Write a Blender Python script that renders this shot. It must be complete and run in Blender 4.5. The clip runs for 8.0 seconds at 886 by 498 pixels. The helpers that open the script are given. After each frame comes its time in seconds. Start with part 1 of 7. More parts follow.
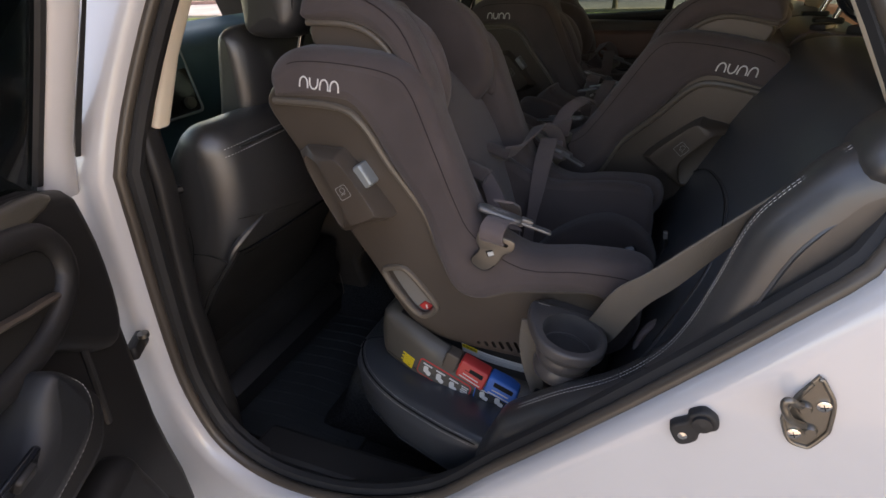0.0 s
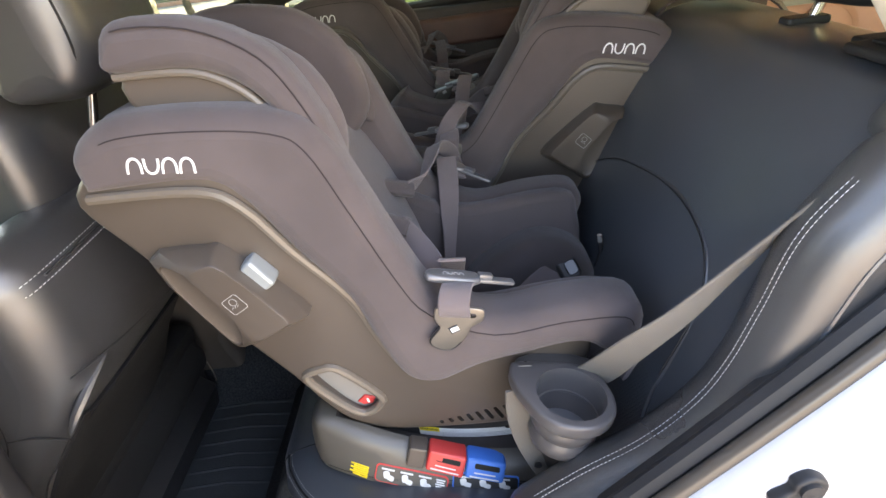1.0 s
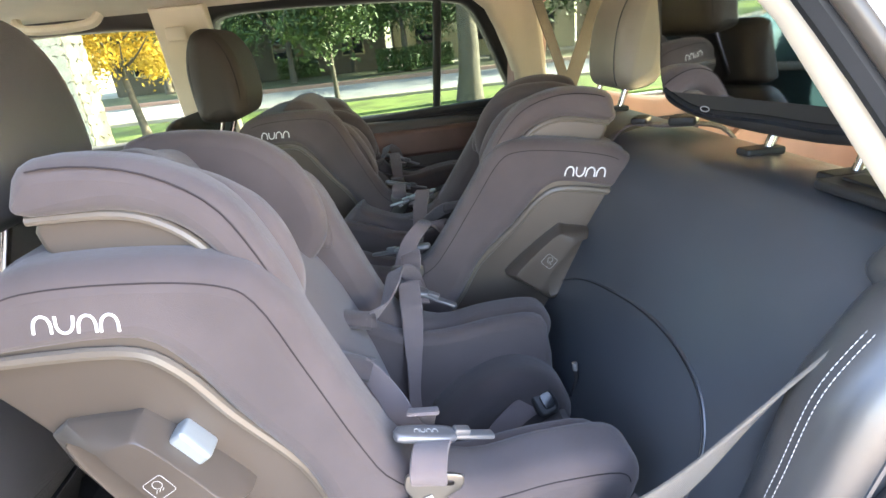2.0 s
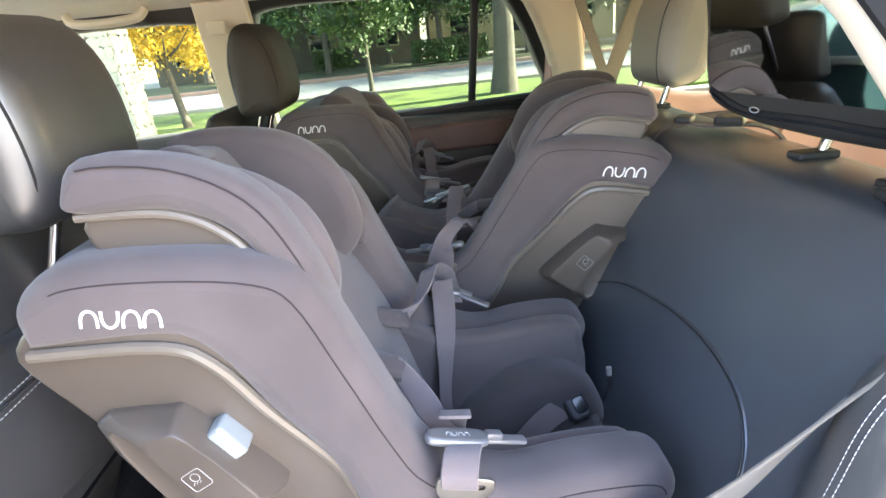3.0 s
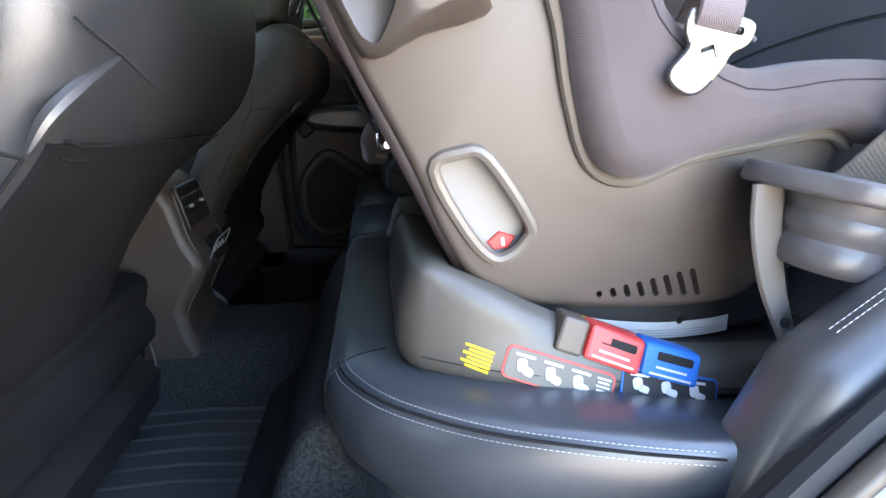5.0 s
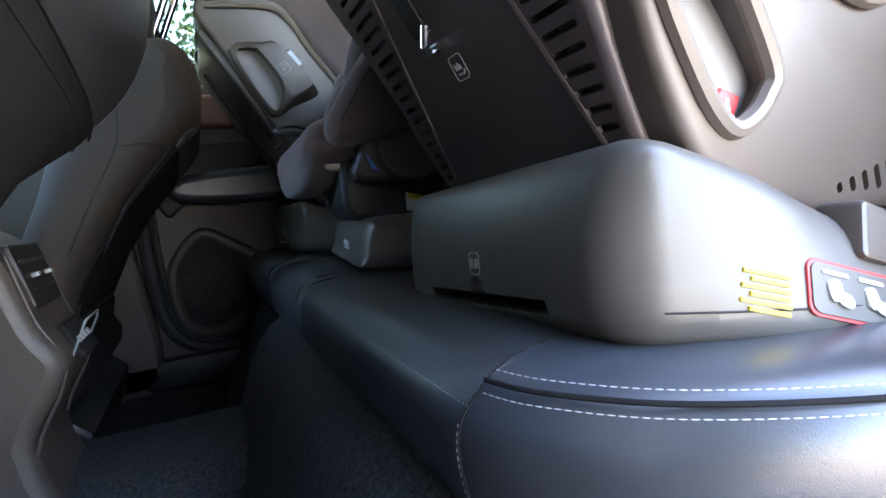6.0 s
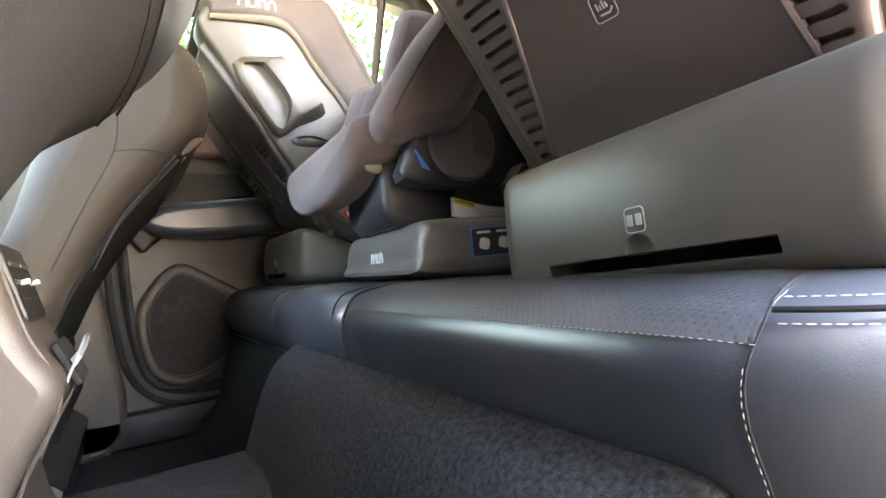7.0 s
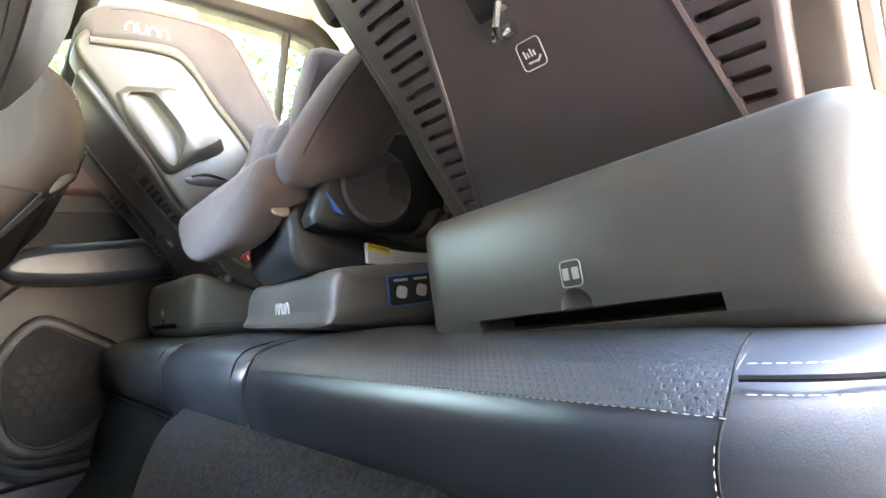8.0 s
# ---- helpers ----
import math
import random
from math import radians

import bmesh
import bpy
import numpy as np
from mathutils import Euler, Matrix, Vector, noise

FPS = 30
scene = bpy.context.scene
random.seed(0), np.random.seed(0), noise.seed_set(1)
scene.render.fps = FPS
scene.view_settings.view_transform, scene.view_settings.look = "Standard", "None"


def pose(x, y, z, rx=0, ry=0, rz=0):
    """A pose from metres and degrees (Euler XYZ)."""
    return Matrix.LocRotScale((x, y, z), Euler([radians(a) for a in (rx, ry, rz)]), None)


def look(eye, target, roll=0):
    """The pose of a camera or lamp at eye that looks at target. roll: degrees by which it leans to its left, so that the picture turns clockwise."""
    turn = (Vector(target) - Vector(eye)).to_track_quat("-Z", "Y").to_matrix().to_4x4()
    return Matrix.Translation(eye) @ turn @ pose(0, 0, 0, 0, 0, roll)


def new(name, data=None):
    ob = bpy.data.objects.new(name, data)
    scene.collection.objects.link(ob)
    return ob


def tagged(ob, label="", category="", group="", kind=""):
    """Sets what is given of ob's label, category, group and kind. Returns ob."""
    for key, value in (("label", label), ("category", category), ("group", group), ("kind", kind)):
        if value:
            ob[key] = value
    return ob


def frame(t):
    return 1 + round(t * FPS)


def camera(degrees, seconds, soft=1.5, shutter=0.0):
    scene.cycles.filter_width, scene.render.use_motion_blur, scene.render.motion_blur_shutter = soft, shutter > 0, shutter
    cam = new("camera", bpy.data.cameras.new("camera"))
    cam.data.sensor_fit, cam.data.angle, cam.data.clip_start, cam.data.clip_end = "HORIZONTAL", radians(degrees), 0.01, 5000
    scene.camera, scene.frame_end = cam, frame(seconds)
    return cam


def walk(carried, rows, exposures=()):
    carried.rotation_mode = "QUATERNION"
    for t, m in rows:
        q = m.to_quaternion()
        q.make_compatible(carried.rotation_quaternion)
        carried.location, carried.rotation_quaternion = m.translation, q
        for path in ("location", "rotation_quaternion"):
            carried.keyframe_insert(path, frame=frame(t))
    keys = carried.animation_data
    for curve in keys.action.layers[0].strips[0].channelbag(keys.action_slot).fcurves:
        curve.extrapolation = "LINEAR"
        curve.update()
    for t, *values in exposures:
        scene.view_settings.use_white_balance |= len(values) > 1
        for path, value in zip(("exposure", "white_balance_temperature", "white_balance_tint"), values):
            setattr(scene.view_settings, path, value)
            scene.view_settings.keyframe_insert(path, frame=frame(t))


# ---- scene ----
cam = camera(79.1, 8.0)
PATH = [
    (0, (0.477, -0.352, 1.28), (-0.221, 1.266, 0.333), -3.0),
    (0.2, (0.447, -0.301, 1.283), (-0.122, 1.198, 0.392), -4.7),
    (0.3, (0.421, -0.287, 1.284), (-0.102, 1.218, 0.375), -5.5),
    (0.5, (0.369, -0.265, 1.287), (-0.098, 1.38, 0.25), -7.7),
    (0.8, (0.323, -0.229, 1.294), (0.095, 1.31, 0.323), -8.9),
    (1, (0.311, -0.189, 1.295), (0.21, 1.524, 0.267), -8.1),
    (1.3, (0.311, -0.134, 1.301), (0.365, 1.504, 0.476), -6.8),
    (1.5, (0.31, -0.117, 1.31), (0.424, 1.699, 0.48), -6.2),
    (1.7, (0.303, -0.115, 1.311), (0.44, 1.729, 0.549), -6.0),
    (2.8, (0.292, -0.116, 1.322), (0.331, 1.752, 0.609), -5.9),
    (3, (0.292, -0.107, 1.321), (0.304, 1.747, 0.571), -6.0),
    (3.3, (0.303, -0.091, 1.33), (0.232, 1.568, 0.548), -6.7),
    (3.5, (0.304, -0.079, 1.323), (0.178, 1.689, 0.396), -6.3),
    (4, (0.282, -0.105, 1.208), (0.1, 1.671, 0.305), -3.8),
    (4.2, (0.249, -0.131, 1.157), (0.1, 1.554, 0.445), -3.0),
    (4.5, (0.188, -0.155, 1.067), (0.097, 1.741, 0.435), -1.6),
    (4.7, (0.127, -0.156, 0.995), (0.147, 1.748, 0.385), -0.3),
    (5.8, (-0.075, 0.083, 0.757), (0.704, 1.908, 0.506), -3.6),
    (6, (-0.101, 0.115, 0.744), (0.72, 1.93, 0.569), -5.6),
    (6.2, (-0.128, 0.139, 0.73), (0.645, 1.799, 0.617), -6.2),
    (6.5, (-0.162, 0.169, 0.707), (0.705, 1.971, 0.673), -6.6),
    (6.8, (-0.179, 0.208, 0.697), (0.69, 1.825, 0.708), -6.2),
    (7, (-0.189, 0.224, 0.69), (0.831, 1.944, 0.725), -5.9),
    (7.2, (-0.186, 0.241, 0.695), (0.814, 1.779, 0.747), -6.2),
    (7.5, (-0.186, 0.253, 0.698), (1.014, 1.85, 0.794), -6.4),
    (7.8, (-0.187, 0.252, 0.697), (0.985, 1.659, 0.816), -6.7),
    (8, (-0.182, 0.256, 0.702), (1.136, 1.754, 0.841), -6.8),
]
K = 1.09  # metres for a unit of the plan
EXPOSURES = [(0, 2.34, 8200, 26), (0.5, 3.37, 8200, 24), (1.0, 4.29, 8200, 22), (1.5, 4.8, 7400, 20), (3, 5.0, 7000, 20), (3.5, 5.11, 7300, 19), (4.5, 5.03, 7000, 17), (6, 5.65, 6600, 21), (6.5, 6.84, 8000, 23), (7, 7.95, 8800, 25), (8, 8.25, 8100, 22)]
walk(cam, [(t, look(K * Vector(e), K * Vector(a), r)) for t, e, a, r in PATH], EXPOSURES)

# ---- world, sun, exposure ----
world = bpy.data.worlds.new("sky_world")
scene.world = world
world.use_nodes = True
wn = world.node_tree.nodes
sky = wn.new("ShaderNodeTexSky")
sky.sky_type = 'NISHITA'
sky.sun_disc = False
sky.sun_elevation = radians(24)
sky.sun_rotation = radians(80)
world.node_tree.links.new(sky.outputs[0], wn["Background"].inputs[0])
wn["Background"].inputs[1].default_value = 0.115

sun_data = bpy.data.lights.new("sun", 'SUN')
sun_data.energy = 5.0
sun_data.angle = radians(0.6)
sun_data.color = (1.0, 0.93, 0.82)
sun = new("sun", sun_data)
sun.matrix_world = look((4.0, 0.705, 1.81), (0, 0, 0))


# ---- materials ----
def mat(name, col, rough=0.6, metal=0.0, bump=0.0, bscale=300.0, var=0.12, vscale=9.0, spec=0.5,
        sheen=0.0, coat=0.0, kind="noise", rvar=0.08, dust=0.0):
    m = bpy.data.materials.new(name)
    m.use_nodes = True
    nt = m.node_tree
    b = nt.nodes["Principled BSDF"]
    tc = nt.nodes.new("ShaderNodeTexCoord")
    n1 = nt.nodes.new("ShaderNodeTexNoise")
    n1.inputs["Scale"].default_value = vscale
    n1.inputs["Detail"].default_value = 5
    nt.links.new(tc.outputs["Object"], n1.inputs["Vector"])
    ramp = nt.nodes.new("ShaderNodeValToRGB")
    ramp.color_ramp.elements[0].position = 0.32
    ramp.color_ramp.elements[1].position = 0.68
    ramp.color_ramp.elements[0].color = (*[c * (1 - var) for c in col], 1)
    ramp.color_ramp.elements[1].color = (*[min(1, c * (1 + var)) for c in col], 1)
    nt.links.new(n1.outputs["Fac"], ramp.inputs["Fac"])
    colour = ramp.outputs["Color"]
    n2 = nt.nodes.new("ShaderNodeTexNoise")
    n2.inputs["Scale"].default_value = bscale
    n2.inputs["Detail"].default_value = 3
    nt.links.new(tc.outputs["Object"], n2.inputs["Vector"])
    height = n2.outputs["Fac"]
    if kind == "leather":
        v = nt.nodes.new("ShaderNodeTexVoronoi")
        v.feature = 'DISTANCE_TO_EDGE'
        v.inputs["Scale"].default_value = bscale
        nt.links.new(tc.outputs["Object"], v.inputs["Vector"])
        clampn = nt.nodes.new("ShaderNodeMath")
        clampn.operation = 'MINIMUM'
        clampn.inputs[1].default_value = 0.18
        nt.links.new(v.outputs["Distance"], clampn.inputs[0])
        scl = nt.nodes.new("ShaderNodeMath")
        scl.operation = 'MULTIPLY'
        scl.inputs[1].default_value = 4.0
        nt.links.new(clampn.outputs[0], scl.inputs[0])
        height = scl.outputs[0]
    if kind == "weave":
        w1 = nt.nodes.new("ShaderNodeTexWave")
        w1.inputs["Scale"].default_value = bscale * 0.6
        w1.inputs["Distortion"].default_value = 4.0
        w1.inputs["Detail Scale"].default_value = 3.0
        w1.bands_direction = 'DIAGONAL'
        nt.links.new(tc.outputs["Object"], w1.inputs["Vector"])
        add = nt.nodes.new("ShaderNodeMath")
        add.operation = 'ADD'
        nt.links.new(w1.outputs["Fac"], add.inputs[0])
        nt.links.new(n2.outputs["Fac"], add.inputs[1])
        height = add.outputs[0]
    if dust > 0:
        n3 = nt.nodes.new("ShaderNodeTexNoise")
        n3.inputs["Scale"].default_value = 170
        n3.inputs["Detail"].default_value = 2
        nt.links.new(tc.outputs["Object"], n3.inputs["Vector"])
        r3 = nt.nodes.new("ShaderNodeValToRGB")
        r3.color_ramp.elements[0].position = 0.80
        r3.color_ramp.elements[1].position = 0.84
        nt.links.new(n3.outputs["Fac"], r3.inputs["Fac"])
        mx = nt.nodes.new("ShaderNodeMixRGB")
        mx.inputs["Color2"].default_value = (0.35, 0.33, 0.3, 1)
        dm = nt.nodes.new("ShaderNodeMath")
        dm.operation = 'MULTIPLY'
        dm.inputs[1].default_value = dust
        nt.links.new(r3.outputs["Color"], dm.inputs[0])
        nt.links.new(dm.outputs[0], mx.inputs["Fac"])
        nt.links.new(colour, mx.inputs["Color1"])
        colour = mx.outputs["Color"]
    nt.links.new(colour, b.inputs["Base Color"])
    rr = nt.nodes.new("ShaderNodeMapRange")
    rr.inputs["To Min"].default_value = max(0.02, rough - rvar)
    rr.inputs["To Max"].default_value = min(1.0, rough + rvar)
    nt.links.new(n1.outputs["Fac"], rr.inputs["Value"])
    nt.links.new(rr.outputs["Result"], b.inputs["Roughness"])
    b.inputs["Metallic"].default_value = metal
    b.inputs["Specular IOR Level"].default_value = spec
    b.inputs["Sheen Weight"].default_value = sheen
    b.inputs["Sheen Roughness"].default_value = 0.5
    b.inputs["Coat Weight"].default_value = coat
    b.inputs["Coat Roughness"].default_value = rough * 0.85 if kind == "leather" else 0.03
    if bump > 0:
        bp = nt.nodes.new("ShaderNodeBump")
        bp.inputs["Strength"].default_value = bump
        bp.inputs["Distance"].default_value = 0.0012
        nt.links.new(height, bp.inputs["Height"])
        nt.links.new(bp.outputs["Normal"], b.inputs["Normal"])
    return m


def glass_mat(name, tint, gloss=0.12):
    m = bpy.data.materials.new(name)
    m.use_nodes = True
    nt = m.node_tree
    nt.nodes.remove(nt.nodes["Principled BSDF"])
    tr = nt.nodes.new("ShaderNodeBsdfTransparent")
    tr.inputs[0].default_value = (*tint, 1)
    gl = nt.nodes.new("ShaderNodeBsdfGlossy")
    gl.inputs["Roughness"].default_value = 0.03
    fr = nt.nodes.new("ShaderNodeFresnel")
    fr.inputs[0].default_value = 1.45
    mu = nt.nodes.new("ShaderNodeMath")
    mu.operation = 'MULTIPLY'
    mu.inputs[1].default_value = gloss * 5
    mix = nt.nodes.new("ShaderNodeMixShader")
    nt.links.new(fr.outputs[0], mu.inputs[0])
    nt.links.new(mu.outputs[0], mix.inputs[0])
    nt.links.new(tr.outputs[0], mix.inputs[1])
    nt.links.new(gl.outputs[0], mix.inputs[2])
    nt.links.new(mix.outputs[0], nt.nodes["Material Output"].inputs[0])
    return m


def perforated(name, col):
    """Leather with staggered rows of small pricked holes, about 4.5 mm apart, each with a pale worn rim."""
    m = mat(name, col, 0.31, bump=0.30, bscale=900, var=0.14, vscale=5, kind="leather", spec=0.9, coat=0.1)
    nt = m.node_tree
    b = nt.nodes["Principled BSDF"]
    tc = nt.nodes.new("ShaderNodeTexCoord")
    mp = nt.nodes.new("ShaderNodeMapping")
    mp.inputs["Rotation"].default_value = (0, 0, radians(45))
    nt.links.new(tc.outputs["Object"], mp.inputs["Vector"])
    v = nt.nodes.new("ShaderNodeTexVoronoi")
    v.voronoi_dimensions = '2D'
    v.inputs["Scale"].default_value = 260
    v.inputs["Randomness"].default_value = 0.0
    nt.links.new(mp.outputs["Vector"], v.inputs["Vector"])
    dent = nt.nodes.new("ShaderNodeMapRange")
    dent.inputs["From Min"].default_value = 0.10
    dent.inputs["From Max"].default_value = 0.30
    nt.links.new(v.outputs["Distance"], dent.inputs["Value"])
    lt = nt.nodes.new("ShaderNodeMath")
    lt.operation = 'LESS_THAN'
    lt.inputs[1].default_value = 0.15
    nt.links.new(v.outputs["Distance"], lt.inputs[0])
    old = b.inputs["Base Color"].links[0].from_socket
    mx = nt.nodes.new("ShaderNodeMixRGB")
    mx.inputs["Color2"].default_value = (0.012, 0.012, 0.013, 1)
    nt.links.new(lt.outputs[0], mx.inputs["Fac"])
    nt.links.new(old, mx.inputs["Color1"])
    nt.links.new(mx.outputs["Color"], b.inputs["Base Color"])
    bp = nt.nodes.new("ShaderNodeBump")
    bp.inputs["Strength"].default_value = 0.3
    bp.inputs["Distance"].default_value = 0.0012
    nt.links.new(dent.outputs["Result"], bp.inputs["Height"])
    nt.links.new(b.inputs["Normal"].links[0].from_socket, bp.inputs["Normal"])
    nt.links.new(bp.outputs["Normal"], b.inputs["Normal"])
    return m


M_FAB = mat("charcoal_knit_fabric", (0.094, 0.076, 0.074), 0.86, bump=0.28, bscale=760, var=0.17, vscale=7, sheen=0.18, kind="weave", spec=0.2, dust=0.5)
M_FAB2 = mat("dark_insert_fabric", (0.088, 0.071, 0.070), 0.9, bump=0.35, bscale=520, var=0.12, vscale=7, sheen=0.2, kind="weave", spec=0.2, dust=0.4)
M_SHELL = mat("grey_brown_moulded_plastic", (0.080, 0.063, 0.050), 0.42, bump=0.08, bscale=900, var=0.10, vscale=5, spec=0.6, dust=0.25)
M_LIP = mat("light_grey_trim_plastic", (0.140, 0.118, 0.094), 0.34, bump=0.05, bscale=700, var=0.08)
M_DARKPL = mat("black_textured_plastic", (0.016, 0.0155, 0.016), 0.52, bump=0.2, bscale=800, var=0.15)
M_BACKPL = mat("dark_back_plastic", (0.085, 0.066, 0.064), 0.36, bump=0.1, bscale=900, var=0.12, vscale=4, dust=0.2, spec=0.7)
# near-black: shade in slots, hollows and seams put into colour; also the port panel
M_HOLE = mat("shadow_black_plastic", (0.006, 0.006, 0.006), 0.8, var=0.1)
M_BASE = mat("base_grey_plastic", (0.080, 0.074, 0.063), 0.42, bump=0.06, bscale=1200, var=0.10, vscale=4, spec=0.6, dust=0.2)
M_DECK = mat("brown_black_deck_plastic", (0.030, 0.026, 0.025), 0.42, bump=0.1, bscale=900, var=0.12)
M_CUP = mat("charcoal_cup_plastic", (0.085, 0.078, 0.076), 0.30, bump=0.08, bscale=800, var=0.12)
M_SILV = mat("satin_silver_plastic", (0.30, 0.33, 0.335), 0.36, metal=0.35, var=0.06)
M_RECESS = mat("pale_grey_recess_plastic", (0.23, 0.22, 0.205), 0.45, var=0.10, bump=0.05, bscale=600)
M_CLIP = mat("grey_clip_plastic", (0.150, 0.150, 0.155), 0.30, metal=0.3, var=0.08, spec=0.7)
M_FAB3 = mat("black_brown_padded_cloth", (0.056, 0.046, 0.046), 0.9, bump=0.35, bscale=520, var=0.14, vscale=7, sheen=0.2, kind="weave", spec=0.2, dust=0.4)
M_CHROME = mat("polished_chrome", (0.75, 0.74, 0.72), 0.16, metal=1.0, var=0.05, rvar=0.05)
M_STEEL = mat("brushed_steel", (0.23, 0.215, 0.190), 0.40, metal=0.95, bump=0.1, bscale=250, var=0.1)
M_LEATHER = mat("black_leather", (0.040, 0.046, 0.054), 0.30, bump=0.10, bscale=1000, var=0.16, vscale=5, kind="leather", spec=0.9, rvar=0.03, coat=0.1)
M_PERF = perforated("perforated_black_leather", (0.042, 0.048, 0.055))
M_LEATHER2 = mat("grey_black_leather", (0.040, 0.040, 0.041), 0.30, bump=0.20, bscale=1000, var=0.14, vscale=5, kind="leather", spec=1.0, coat=0.4)
# front seat leather again, dimmed and warmed for the passenger side's different light
M_LEATHER3 = mat("dimmed_grey_black_leather", (0.036, 0.030, 0.025), 0.58, bump=0.25, bscale=1000, var=0.14, vscale=5, kind="leather", spec=0.3)
M_DOORLEATHER = mat("matt_black_leather", (0.020, 0.022, 0.025), 0.42, bump=0.2, bscale=1000, var=0.14, vscale=5, kind="leather", spec=0.5)
# lit copy of the leather: light falling on the centre headrest, as base colour
M_PALE = mat("lit_grey_leather", (0.24, 0.215, 0.19), 0.40, bump=0.16, bscale=1000, var=0.10, vscale=5, kind="leather", spec=0.6)
M_SEATFAB = mat("dark_seatback_fabric", (0.0115, 0.0115, 0.0122), 0.9, bump=0.5, bscale=700, var=0.2, kind="weave", spec=0.2)
M_SEAM = mat("dull_black_seam", (0.016, 0.016, 0.017), 0.9, var=0.12, spec=0.1)
M_SEWN = mat("dark_sewn_edge", (0.038, 0.031, 0.031), 0.9, var=0.15, spec=0.15)
M_STITCH = mat("pale_grey_thread", (0.55, 0.55, 0.54), 0.8, var=0.1)
M_WEB = mat("grey_belt_webbing", (0.150, 0.130, 0.106), 0.75, bump=0.5, bscale=520, var=0.08, vscale=14, kind="weave", sheen=0.15)
M_WEBP = mat("mauve_harness_webbing", (0.145, 0.114, 0.112), 0.72, bump=0.5, bscale=600, var=0.1, kind="weave", sheen=0.2)
M_WHITE = mat("white_car_paint", (0.60, 0.595, 0.60), 0.22, var=0.02, coat=0.8, rvar=0.04)
M_RUBBER = mat("black_rubber_seal", (0.022, 0.022, 0.023), 0.6, bump=0.15, bscale=300, var=0.2)
M_LIPSEAL = mat("brown_grey_seal_lip", (0.075, 0.062, 0.050), 0.34, var=0.10, spec=0.6)
M_CARPET = mat("charcoal_carpet", (0.036, 0.038, 0.040), 0.98, bump=1.0, bscale=620, var=0.45, vscale=240, spec=0.1)
M_MAT = mat("black_rubber_floor_mat", (0.042, 0.048, 0.052), 0.7, bump=0.3, bscale=200, var=0.2)
M_FOAM = mat("tan_foam", (0.42, 0.27, 0.15), 0.9, bump=0.2, bscale=400, var=0.15)
M_HEADL = mat("beige_headliner_cloth", (0.70, 0.62, 0.50), 0.95, bump=0.25, bscale=700, var=0.05)
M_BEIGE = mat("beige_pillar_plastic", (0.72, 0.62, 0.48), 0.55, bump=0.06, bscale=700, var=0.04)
M_DOORTRIM = mat("brown_grey_door_plastic", (0.064, 0.051, 0.042), 0.5, bump=0.25, bscale=500, var=0.12)
M_DARKGRILLE = mat("black_grille_mesh", (0.022, 0.017, 0.015), 0.8, bump=0.4, bscale=900, var=0.2)
M_GRILLE = mat("brown_black_grille_cloth", (0.034, 0.026, 0.021), 0.8, bump=0.4, bscale=900, var=0.2)
M_WOOD = mat("brown_door_garnish", (0.125, 0.062, 0.046), 0.45, bump=0.05, bscale=200, var=0.2)
# the rosy tone is reddish bounced sunlight, put into the trim's base colour
M_PINK = mat("bounce_rosy_cargo_trim", (0.46, 0.27, 0.23), 0.6, bump=0.1, bscale=500, var=0.06)
M_CARGO = mat("dark_grey_cargo_carpet", (0.06, 0.05, 0.055), 0.95, bump=0.6, bscale=400, var=0.2)
M_RED = mat("red_printed_plastic", (0.62, 0.05, 0.045), 0.4, var=0.05)
M_BLUE = mat("blue_printed_plastic", (0.02, 0.16, 0.55), 0.4, var=0.05)
M_LABW = mat("white_paper_label", (0.62, 0.62, 0.60), 0.5, var=0.04)
M_YEL = mat("yellow_print", (0.75, 0.55, 0.02), 0.5, var=0.05)
M_INK = mat("black_ink", (0.02, 0.02, 0.02), 0.6, var=0.1)
M_LOGO = mat("silver_white_embroidery", (0.78, 0.77, 0.75), 0.5, var=0.05)
M_PRINT = mat("grey_white_print", (0.40, 0.40, 0.39), 0.55, var=0.05)
M_TEAL = mat("blue_grey_dashboard", (0.06, 0.13, 0.16), 0.55, bump=0.15, bscale=500, var=0.1)
M_SCREEN = mat("glossy_black_screen", (0.01, 0.012, 0.016), 0.08, var=0.05, rvar=0.02)
M_MIRROR = mat("mirror_silver", (0.72, 0.73, 0.74), 0.03, metal=1.0, var=0.01, rvar=0.01)
G_CLEAR = glass_mat("clear_window_glass", (0.92, 0.95, 0.93))
G_TINT = glass_mat("tinted_window_glass", (0.40, 0.46, 0.42))
G_PALE = glass_mat("pale_green_window_glass", (0.62, 0.67, 0.60))
G_DARK = glass_mat("dark_privacy_glass", (0.10, 0.11, 0.11))


# ---- mesh helpers ----
def finish(bm, name, material, parent=None, label="", angle=38):
    bmesh.ops.recalc_face_normals(bm, faces=bm.faces[:])
    lim = radians(angle)
    for f in bm.faces:
        f.smooth = True
    for e in bm.edges:
        e.smooth = not (e.seam or (e.is_manifold and e.calc_face_angle(0.0) > lim))
    me = bpy.data.meshes.new(name)
    bm.to_mesh(me)
    bm.free()
    me.transform(Matrix.Scale(K, 4))
    me.materials.append(material)
    ob = new(name, me)
    if parent is not None:
        ob.parent = parent
    if label:
        tagged(ob, label)
    return ob


def part(name, bm, material, parent, label="", angle=38):
    return finish(bm, name, material, parent, label, angle)


